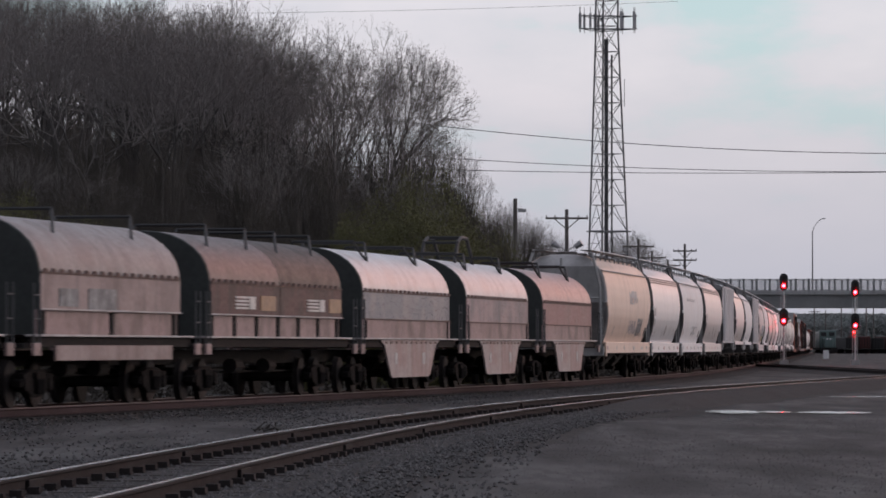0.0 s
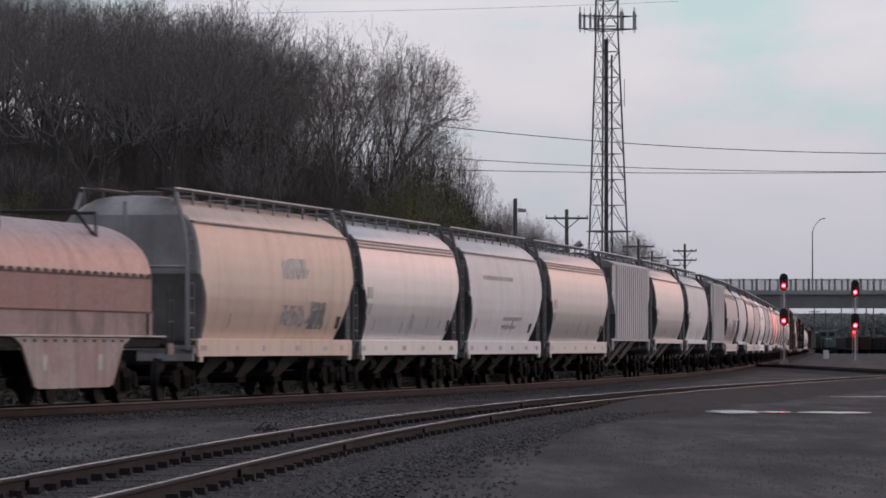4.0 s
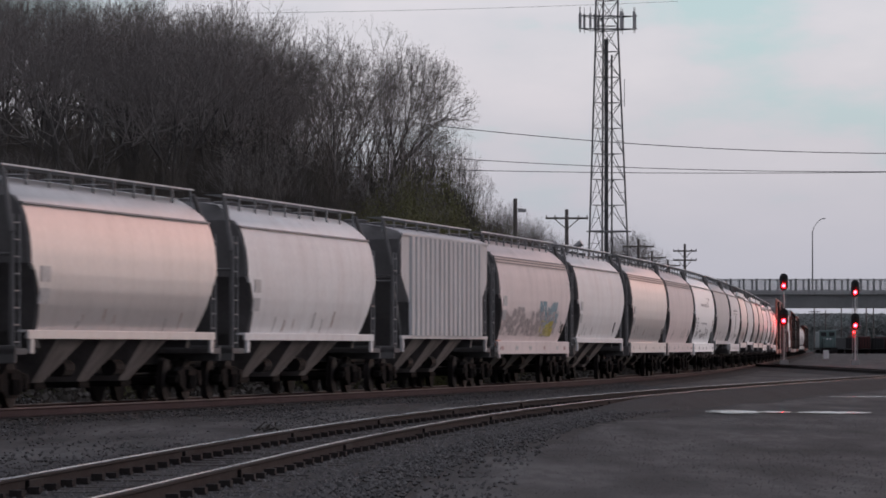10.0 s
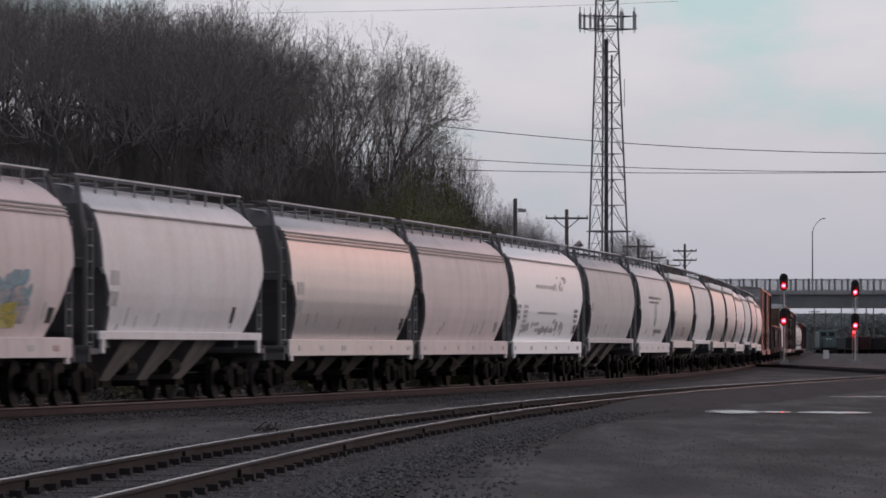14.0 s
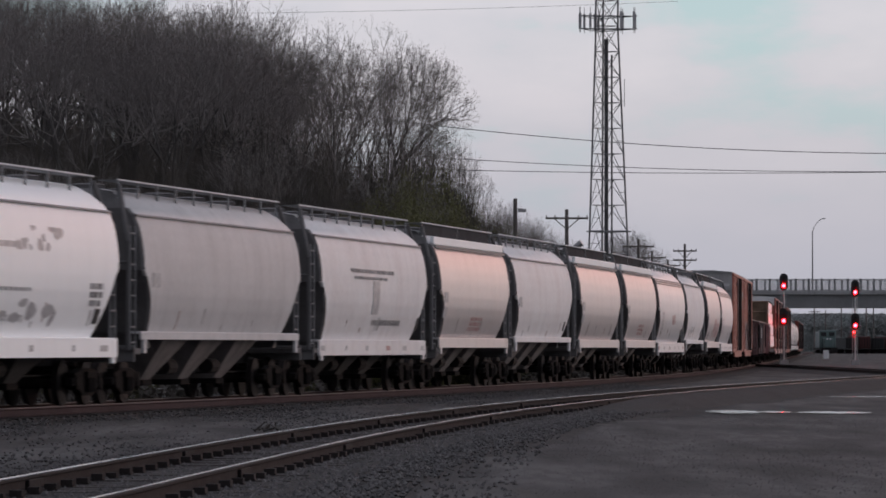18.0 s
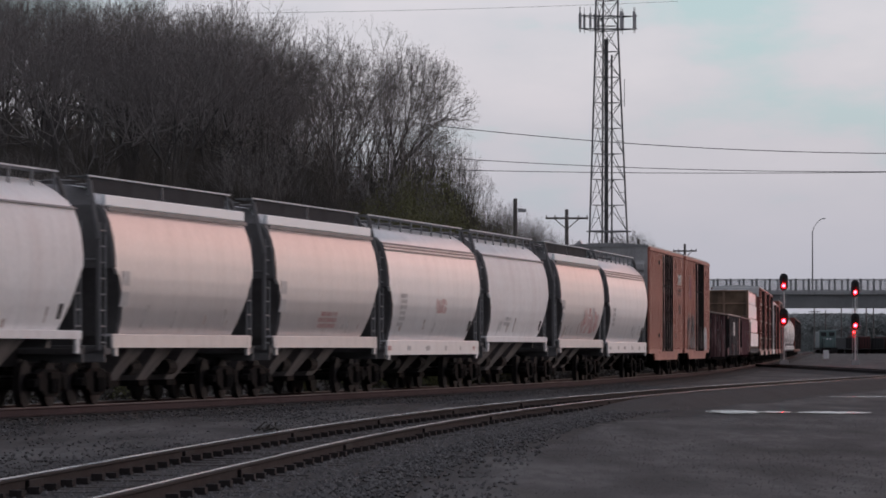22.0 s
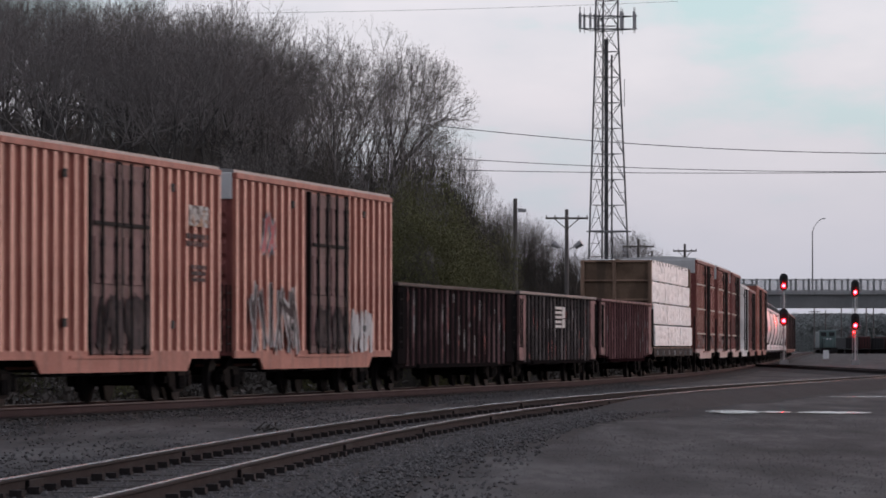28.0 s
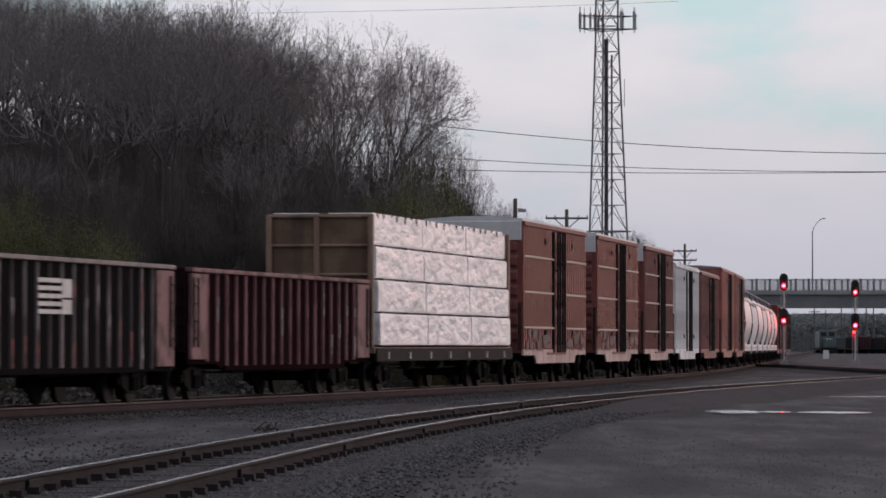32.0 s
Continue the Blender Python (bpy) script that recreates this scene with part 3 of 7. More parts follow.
def hopper(front, rear, gap0, gap1, paint_mat, label, style="round", bands=0, fascia=None, marks=(), cut=1.15, sill=0.36, roof_mat=None, bays=3, end_mat=None, ribs=0):
    """Covered hopper. front, rear: the ends of its side sills along the train; gap0, gap1: to the couplers."""
    half = (rear - front) / 2
    reach = half + (gap0 + gap1) / 2
    centres = half - 0.55
    shape = ROUND if style == "round" else FLAT
    foot = 1.46 if sill < 0.2 else (1.40 if fascia else 1.32)
    if sill >= 0.2:
        shape = [(foot - 0.01, shape[0][1] - 0.05)] + shape
    car = thing("covered_hopper_car", label, "freight car", "covered hopper cars of the train")
    end_mat = end_mat or END_DARK
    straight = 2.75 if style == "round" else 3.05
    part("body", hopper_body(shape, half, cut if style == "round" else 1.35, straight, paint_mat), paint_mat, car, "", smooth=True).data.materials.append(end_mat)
    car.children[-1].data.set_sharp_from_angle(angle=radians(34))
    # side sills with their brackets
    for s in (-1, 1):
        bm = bmesh.new()
        y = s * 1.52
        box(bm, -half, half, y - 0.03, y + 0.03, foot - sill, foot + 0.02)
        if not ribs:
            box(bm, -half, half, min(y, y - s * 0.20), max(y, y - s * 0.20), foot - 0.02, foot + 0.03)
        for e in (-1, 1):
            box(bm, e * (half - 0.30) - 0.11, e * (half - 0.30) + 0.11, y - 0.035, y + 0.035, foot - max(sill, 0.30) - 0.12, foot + 0.01)
        part("side_sill", bm, paint_mat, car, "", bevel=0.006)
    if sill >= 0.3:
        r = np.random.RandomState(int(abs(front * 10)))
        for f in (0.05, 0.24, 0.42, 0.60, 0.80, 0.94):
            bm = bmesh.new()
            x = -half + (f + r.uniform(-0.03, 0.03)) * 2 * half
            w = r.uniform(0.08, 0.3)
            box(bm, x - w, x + w, -1.557, -1.549, foot - 0.24, foot - 0.12)
            part("sill_stencil", bm, (MARK_PALE, MARK_PALE, MARK_PALE, MARK_RED)[r.randint(4)], car, "small stencil on the sill")
    # roof: bands, fascia, running boards, hatches
    for i in range(bands):
        part("roof_band", patch(shape, -half + 0.03, half - 0.03, 3.69 + i * 0.085, 3.725 + i * 0.085, 0.035), BAND, car, "dark horizontal roof seam")
    if fascia:
        bm = bmesh.new()
        for s in (-1, 1):
            box(bm, -half + 0.02, half - 0.02, s * 1.34 - 0.05, s * 1.34 + 0.05, 4.00, 4.22)
        part("roof_fascia", bm, fascia, car, "white band along the roof edge", bevel=0.015)
        bm = bmesh.new()
        for s in (-1, 1):
            box(bm, -half + 0.02, half - 0.02, s * 1.43 - 0.02, s * 1.43 + 0.02, 3.90, 3.985)
        part("drip_rail", bm, BAND, car, "dark drip rail", bevel=0.006)
        bm = bmesh.new()
        for s in (-1, 1):
            box(bm, -half + 0.4, half - 0.4, s * 0.98 - 0.03, s * 0.98 + 0.03, 4.10, 4.575)
        part("walkway_screen", bm, SCREEN, car, "dark roof walkway side", bevel=0.006)
    for s in (-1, 1):
        bm = bmesh.new()
        box(bm, -half - 0.05, half + 0.05, s * 0.82 - 0.20, s * 0.82 + 0.20, 4.584, 4.600)
        n = 2 if fascia else int(half * 2 / 1.6)
        for i in range(n + 1):
            x = -half + 0.1 + (2 * half - 0.2) * i / n
            box(bm, x - 0.03, x + 0.03, s * 1.01 - 0.02, s * 1.01 + 0.02, 4.22, 4.585)
        part("running_board", bm, WALKWAY, car, "galvanised roof walkway on brackets")
        bm = bmesh.new()
        box(bm, -half - 0.05, half + 0.05, s * 1.045 - 0.010, s * 1.045 + 0.010, 4.588, 4.618)
        part("walkway_edge", bm, EDGE_PALE, car, "bright edge of the roof walkway")
    # roof ledge; its dark colour also draws the shadow line below it
    if not fascia and not bands and not ribs:
        part("drip_rail", patch(shape, -half + 0.03, half - 0.03, 3.86, 3.90, 0.05), BAND, car, "thin roof ledge, coloured dark as its shadow line")
    nh = 5
    hm = HATCH
    for i in range(nh):
        part("hatch", hm, None, car, "", pose(-half + 1.6 + (2 * half - 3.2) * i / (nh - 1), 0, 4.44))
    # ends: platform, corner posts, ladders, slope sheet braces
    for e in (-1, 1):
        bm = bmesh.new()
        x0, x1 = (half - 0.1, reach - 0.62) if e > 0 else (-reach + 0.62, -half + 0.1)
        box(bm, x0, x1, -1.50, 1.50, 1.02, 1.14)
        box(bm, x1 - 0.12 if e > 0 else x0, x1 if e > 0 else x0 + 0.12, -1.5, 1.5, 0.86, 1.20)
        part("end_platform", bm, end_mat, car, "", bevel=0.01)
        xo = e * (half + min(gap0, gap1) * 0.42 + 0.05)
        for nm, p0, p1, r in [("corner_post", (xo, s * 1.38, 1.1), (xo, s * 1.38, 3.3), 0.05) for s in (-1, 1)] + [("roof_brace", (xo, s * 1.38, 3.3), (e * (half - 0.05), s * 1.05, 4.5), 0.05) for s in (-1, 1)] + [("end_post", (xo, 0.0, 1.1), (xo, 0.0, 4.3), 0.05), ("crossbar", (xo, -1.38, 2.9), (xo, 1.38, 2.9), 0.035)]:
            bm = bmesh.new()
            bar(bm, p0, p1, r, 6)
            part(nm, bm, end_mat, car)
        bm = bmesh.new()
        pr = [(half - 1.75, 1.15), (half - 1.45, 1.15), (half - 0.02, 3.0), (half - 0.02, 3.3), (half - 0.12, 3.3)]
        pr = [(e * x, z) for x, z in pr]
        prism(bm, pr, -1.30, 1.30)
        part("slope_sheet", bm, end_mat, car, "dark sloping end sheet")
        for s in (-1, 1):
            part("ladder", LADDER_TALL, None, car, "", pose(xo + (0 if e < 0 else -0.42), s * 1.42, 1.1))
    # outlets: slanted bays with light edges
    x0, x1 = -half + 2.55, half - 2.55
    w = (x1 - x0) / bays
    for i in range(bays):
        a, b = x0 + w * i, x0 + w * (i + 1)
        bm = bmesh.new()
        c = (a + b) / 2
        g = 0.15 * w
        yb = 1.30 if sill >= 0.2 else 1.36
        hi = [bm.verts.new(p) for p in ((a + g, -yb, foot), (b - g, -yb, foot), (b - g, yb, foot), (a + g, yb, foot))]
        lo = [bm.verts.new(p) for p in ((c - 0.42, -0.55, 0.46), (c + 0.42, -0.55, 0.46), (c + 0.42, 0.55, 0.46), (c - 0.42, 0.55, 0.46))]
        for k in range(4):
            bm.faces.new((lo[k], lo[(k + 1) % 4], hi[(k + 1) % 4], hi[k]))
        bm.faces.new(lo[::-1])
        bm.faces.new(hi)
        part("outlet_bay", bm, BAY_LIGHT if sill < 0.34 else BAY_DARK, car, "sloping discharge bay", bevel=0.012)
        bm = bmesh.new()
        box(bm, (a + b) / 2 - 0.40, (a + b) / 2 + 0.40, -0.62, 0.62, 0.34, 0.47)
        part("outlet_gate", bm, TRUCK, car, "", bevel=0.01)
    if ribs:
        for i in range(ribs):
            x = (half - 1.55) * (2 * i / (ribs - 1) - 1)
            zlo = 1.48
            for s in (-1, 1):
                bm = bmesh.new()
                v = [(x - 0.27, s * 1.525, zlo), (x - 0.20, s * 1.61, zlo), (x + 0.20, s * 1.61, zlo), (x + 0.27, s * 1.525, zlo)]
                lo = [bm.verts.new(c) for c in v]
                hi = [bm.verts.new((c[0], c[1], 4.12)) for c in v]
                for q in range(4):
                    bm.faces.new((lo[q], lo[(q + 1) % 4], hi[(q + 1) % 4], hi[q]))
                bm.faces.new(lo[::-1])
                bm.faces.new(hi)
                part("side_rib", bm, paint_mat, car)
        for s in (-1, 1):
            bm = bmesh.new()
            box(bm, -half, half, s * 1.555 - 0.03, s * 1.555 + 0.03, 4.12, 4.19)
            part("top_chord", bm, paint_mat, car, "", bevel=0.01)
    if front < 300 and not ribs:
        rg = np.random.RandomState(int(front * 7) % 9973)
        for i in range(rg.randint(3, 7)):
            x, h_, w_ = rg.uniform(-half + 1.6, half - 1.8), rg.uniform(0.10, 0.42), rg.uniform(0.05, 0.20)
            z = 1.50 + rg.uniform(0, 0.18)
            part("dirt_streak", patch(shape, x, x + w_, z, z + h_, 0.006), GRIME if rg.rand() < 0.6 else RUSTY, car, "run of grime low on the side")
    for x0, x1, z0, z1, mm, lb in marks:
        if "graffiti" in lb or "red emblem" in lb:
            part("graffiti" if "graffiti" in lb else "emblem", spray(shape, -half + x0 * 2 * half, -half + x1 * 2 * half, z0, z1, int(x0 * 100 + z0 * 10), 13 if "loop" in lb else 46), mm, car, lb)
        elif "lettering" in lb or "data block" in lb:
            part("lettering", text_rows(shape, -half + x0 * 2 * half, -half + x1 * 2 * half, z0, z1, int(front + x0 * 100 + z0 * 10) % 9973), mm, car, lb)
        else:
            part("lettering_panel", patch(shape, -half + x0 * 2 * half, -half + x1 * 2 * half, z0, z1), mm, car, lb)
    sets = running_gear(car, half, reach, centres)
    add_car(car, front, rear, centres, sets)
    return car


EDGE_PALE = material("pale_edge_paint", (0.66, 0.67, 0.69), 0.6, 0, 0.2, 1.5, 12, 0.1, spec=0.2)
SCREEN = material("dark_walkway_screen", (0.050, 0.051, 0.055), 0.85, 0.0, 0.3, 1.0, 10, 0.1, spec=0.05)
WALKWAY = material("walkway_grating", (0.27, 0.274, 0.282), 0.7, 0.2, 0.3, 1.0, 10, 0.1)
# darker grey for the hopper ends and roof hatches
END_DARK = material("dark_end", (0.150, 0.142, 0.142), 0.8, 0, 0.3, 1.0, 10, 0.2, spec=0.2)
END_GREY = material("end_grime", (0.42, 0.405, 0.40), 0.7, 0, 0.35, 1.0, 10, 0.2, streak=0.4)
bm = bmesh.new()
bar(bm, (0, 0, 0), (0, 0, 0.11), 0.36, 14)
bar(bm, (0, 0, 0.11), (0, 0, 0.14), 0.40, 14, 0.25)
HATCH = finish(bm, "hatch", END_DARK)
# bays of deep-sill cars get a far darker colour
BAY_DARK = material("dark_bay", (0.034, 0.030, 0.030), 0.8, 0, 0.35, 1.2, 12, 0.2, streak=0.4)
BAY_LIGHT = material("bay_paint", (0.24, 0.215, 0.21), 0.8, 0, 0.35, 1.2, 12, 0.2, streak=0.5, spec=0.2)
GRIME = material("grime_run", (0.44, 0.42, 0.415), 0.7, 0, 0.6, 3.5, 12, 0.0, second=(0.56, 0.54, 0.53), spec=0.2, shift=True)
RUSTY = material("rust_run", (0.44, 0.34, 0.31), 0.7, 0, 0.6, 3.5, 12, 0.0, second=(0.58, 0.53, 0.52), spec=0.2, shift=True)
BAND = material("roof_seam", (0.20, 0.185, 0.185), 0.6, 0, 0.3, 1, 10, 0.1)
WHITE = paint("white_paint", (0.62, 0.62, 0.63), 0.40, 0.25, coat=0.9)
BRIGHT = paint("bright_white_paint", (0.95, 0.95, 0.95), 0.45, 0.05, 0.03, spec=0.3, coat=0.15)
LIGHT = paint("light_grey_paint", (0.77, 0.755, 0.755), 0.55, 0.16, 0.2, (0.58, 0.50, 0.49), spec=0.3)
GREY = paint("grey_paint", (0.56, 0.545, 0.545), 0.6, 0.18, spec=0.3)
PALE = paint("pale_beige_paint", (0.47, 0.447, 0.443), 0.42, 0.25, coat=1.0)
ROSE = paint("matt_rosy_paint", (0.72, 0.62, 0.61), 0.6, 0.2, spec=0.3)
TAN = paint("tan_paint", (0.72, 0.54, 0.44), 0.45, 0.30)
RIBBED = paint("ribbed_grey_paint", (0.56, 0.54, 0.545), 0.6, 0.35, spec=0.3)
MARK = material("lettering_grey", (0.20, 0.195, 0.20), 0.6, 0, 0.5, 3.0, 14, 0.0, second=(0.42, 0.42, 0.42), spec=0.15)
MARK_PALE = material("lettering_pale", (0.36, 0.355, 0.37), 0.5, 0, 0.5, 3.0, 14, 0.0, second=(0.55, 0.55, 0.55))
MARK_RED = material("lettering_red", (0.38, 0.16, 0.16), 0.5, 0, 0.5, 4.0, 14, 0.0, second=(0.55, 0.45, 0.44))
STICKER = material("orange_mark", (0.55, 0.16, 0.05), 0.5, 0, 0.3, 3, 14, 0.0)
PINKISH = material("faded_red_logo", (0.52, 0.25, 0.25), 0.5, 0, 0.6, 1.6, 9, 0.0, second=(0.60, 0.56, 0.55))


def graffiti(name, a, b, dark):
    m = material(name, a, 0.85, 0, 0.0, 2, 10, 0, second=b, spec=0.05)
    n, k = m.node_tree.nodes, m.node_tree.links
    co = n.new("ShaderNodeTexCoord")
    t = n.new("ShaderNodeTexNoise")
    t.inputs["Scale"].default_value, t.inputs["Detail"].default_value, t.inputs["Distortion"].default_value = 2.3, 3, 1.6
    k.new(co.outputs["Object"], t.inputs["Vector"])
    r = n.new("ShaderNodeValToRGB")
    r.color_ramp.interpolation = "CONSTANT"
    el = r.color_ramp.elements
    el[0].position, el[0].color = 0.0, (*a, 1)
    el[1].position, el[1].color = 0.60, (*b, 1)
    for p, c in ((0.44, dark), (0.49, a), (0.56, dark)):
        el.new(p).color = (*c, 1)
    k.new(t.outputs["Fac"], r.inputs[0])
    k.new(r.outputs[0], n["Principled BSDF"].inputs["Base Color"])
    return m


TAG_BLUE = graffiti("graffiti_blue", (0.30, 0.42, 0.46), (0.42, 0.43, 0.44), (0.22, 0.25, 0.28))
TAG_YELLOW = graffiti("graffiti_yellow", (0.56, 0.47, 0.10), (0.58, 0.50, 0.22), (0.25, 0.22, 0.12))
TAG_GREY = graffiti("graffiti_grey", (0.50, 0.43, 0.42), (0.54, 0.46, 0.45), (0.28, 0.25, 0.25))
TAG_WHITE = graffiti("graffiti_white", (0.55, 0.52, 0.50), (0.46, 0.30, 0.24), (0.20, 0.15, 0.14))

BOXES = [(0.045, 0.092, 2.40, 2.70, MARK_PALE, "grey stencilled panel"), (0.045, 0.092, 1.98, 2.28, MARK_PALE, "grey stencilled panel")]
PLACARD = [(0.90, 0.925, 1.62, 1.92, BLACK, "dark placard holder")]
SILLMARKS = [(0.06, 0.12, 1.20, 1.38, STICKER, "orange reflective mark")]
SILL0, SILL1 = 0.36, 0.14
# the train's covered hoppers: ends along the train, gaps, paint, and what is set on them
hopper(-157.4, -140.6, 1.2, 0.6, TAN, "tan covered hopper car with a pale logo panel and dark graffiti", marks=[(0.50, 0.66, 2.75, 3.25, MARK_PALE, "pale round-cornered emblem panel"), (0.52, 0.66, 1.65, 2.15, TAG_GREY, "faded graffiti"), (0.70, 0.80, 1.60, 2.25, MARK, "dark graffiti stroke")] + PLACARD, end_mat=END_GREY)
hopper(-139.4, -125.0, 0.6, 0.9, WHITE, "white covered hopper car with streaked round sides", bands=3, marks=BOXES + PLACARD)
hopper(-123.2, -108.5, 0.9, 1.1, LIGHT, "light grey covered hopper car with faint lettering", marks=[(0.18, 0.58, 3.12, 3.30, MARK_PALE, "faint lettering bar"), (0.45, 0.72, 1.95, 2.10, MARK_PALE, "faint lettering bar"), (0.45, 0.66, 1.70, 1.85, MARK_PALE, "faint lettering bar"), (0.85, 0.88, 1.62, 1.90, BLACK, "dark placard holder")])
hopper(-106.4, -90.4, 1.1, 0.9, PALE, "pale beige covered hopper car with glossy round sides", bands=3, marks=BOXES + PLACARD)
hopper(-88.5, -73.7, 0.9, 1.25, RIBBED, "grey ribbed covered hopper car", "flat", sill=0.07, ribs=16)
hopper(-71.2, -55.9, 1.25, 1.5, PALE, "pale beige covered hopper car with smooth round sides", sill=SILL1, fascia=None, marks=BOXES)
hopper(-52.9, -37.8, 1.5, 2.0, LIGHT, "light grey covered hopper car", sill=SILL1, marks=BOXES)
hopper(-34.0, -19.7, 1.9, 0.9, RIBBED, "grey ribbed covered hopper car", "flat", sill=0.07, ribs=16)
hopper(-17.7, -1.6, 0.9, 1.1, ROSE, "pale covered hopper car with blue and yellow graffiti", bands=3, marks=BOXES + SILLMARKS + [(0.06, 0.55, 1.52, 2.40, TAG_GREY, "faded grey graffiti"), (0.55, 0.80, 1.50, 2.30, TAG_GREY, "grey graffiti haze"), (0.55, 0.80, 1.80, 2.62, TAG_BLUE, "blue-grey graffiti letters"), (0.58, 0.76, 1.52, 2.00, TAG_YELLOW, "yellow graffiti")] + PLACARD)
hopper(0.5, 15.2, 1.1, 1.4, LIGHT, "light grey covered hopper car with rust spots", sill=SILL1, marks=BOXES + [(0.80, 0.82, 1.70, 2.05, BLACK, "dark placard holder")])
hopper(18.2, 34.2, 1.4, 0.6, PALE, "pale beige covered hopper car", bands=3, marks=BOXES + PLACARD)
hopper(35.3, 50.6, 0.6, 0.6, ROSE, "pale pinkish covered hopper car", bands=3, marks=[(0.86, 0.89, 1.62, 1.90, MARK, "placard holder")])
hopper(51.8, 68.2, 0.6, 1.0, BRIGHT, "clean bright white covered hopper car with a dark emblem", marks=[(0.30, 0.55, 3.02, 3.13, MARK_PALE, "grey emblem bar"), (0.55, 0.74, 2.98, 3.45, MARK_PALE, "grey looping emblem graffiti"), (0.14, 0.74, 1.55, 2.15, MARK_PALE, "faint grey graffiti loops"), (0.86, 0.92, 1.95, 2.45, MARK, "stencilled data block"), (0.03, 0.08, 2.0, 2.5, MARK, "stencilled data block"), (0.30, 0.60, 2.20, 2.30, MARK_PALE, "lettering bar"), (0.12, 0.18, 1.6, 2.5, MARK_PALE, "stencilled data block"), (0.30, 0.58, 1.62, 1.80, MARK_PALE, "lettering bar")] + PLACARD)
hopper(70.2, 85.6, 1.0, 1.2, GREY, "plain grey covered hopper car", sill=SILL1, marks=BOXES[:1])
hopper(88.0, 102.4, 1.2, 1.0, LIGHT, "light grey covered hopper car with dark lettering bars", marks=[(0.22, 0.66, 3.02, 3.16, MARK, "dark lettering bar"), (0.28, 0.60, 2.86, 2.97, MARK, "dark lettering bar"), (0.46, 0.52, 2.0, 2.85, MARK_PALE, "emblem stem"), (0.45, 0.75, 1.70, 1.90, MARK, "dark lettering bar"), (0.92, 0.94, 1.6, 1.95, BLACK, "dark placard holder")])
hopper(104.6, 117.0, 1.0, 0.8, PALE, "pale covered hopper car with a white roof band and red lettering", fascia=BRIGHT, sill=0.25, marks=BOXES + [(0.42, 0.60, 1.62, 2.05, MARK_RED, "red lettering block")])
hopper(118.4, 131.6, 0.8, 1.1, LIGHT, "light grey covered hopper car", sill=SILL1, marks=BOXES[:1] + [(0.88, 0.9, 1.7, 2.0, BLACK, "dark placard holder")])
hopper(134.0, 146.6, 1.1, 1.1, PALE, "pale covered hopper car with a white roof band", fascia=BRIGHT, sill=0.25, marks=BOXES)
hopper(149.0, 161.5, 1.1, 0.7, PALE, "pale covered hopper car with a white roof band and red lettering", fascia=BRIGHT, sill=0.25, marks=BOXES + [(0.42, 0.60, 1.62, 2.05, MARK_RED, "red lettering block")])
hopper(162.9, 177.5, 0.7, 0.8, WHITE, "silvery white covered hopper car with glossy sides", bands=3, marks=[(0.12, 0.18, 1.7, 2.6, MARK_PALE, "stencilled data block"), (0.50, 0.60, 2.1, 2.5, PINKISH, "faded red emblem")] + PLACARD)
hopper(179.0, 191.8, 0.8, 1.5, LIGHT, "light grey covered hopper car with dull sides", sill=SILL1, marks=[(0.28, 0.38, 1.8, 2.1, MARK_PALE, "stencilled data block"), (0.88, 0.9, 1.7, 2.0, BLACK, "dark placard holder")])
hopper(194.8, 207.2, 1.5, 0.7, PALE, "pale covered hopper car, white roof band and faded red emblem", fascia=BRIGHT, sill=0.25, marks=BOXES + [(0.50, 0.86, 1.65, 2.50, PINKISH, "faded red emblem")])
hopper(208.8, 223.5, 0.7, 0.4, WHITE, "silvery white covered hopper car with glossy sides", bands=3, marks=[(0.10, 0.16, 1.9, 2.6, MARK_PALE, "stencilled data block")] + PLACARD)


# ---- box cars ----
def rib_mesh(outline, s, z0, z1, mat, narrow=1.0, shaded_flank=None):
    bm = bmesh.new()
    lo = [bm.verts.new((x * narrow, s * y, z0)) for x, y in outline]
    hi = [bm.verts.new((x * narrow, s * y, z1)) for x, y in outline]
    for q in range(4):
        # shade put into the colour: all but the outer face take the darker paint
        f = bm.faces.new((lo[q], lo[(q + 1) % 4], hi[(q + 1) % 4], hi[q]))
        f.material_index = 1 if shaded_flank and q != 1 else 0
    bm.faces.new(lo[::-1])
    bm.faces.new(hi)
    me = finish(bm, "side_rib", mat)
    if shaded_flank:
        me.materials.append(shaded_flank)
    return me


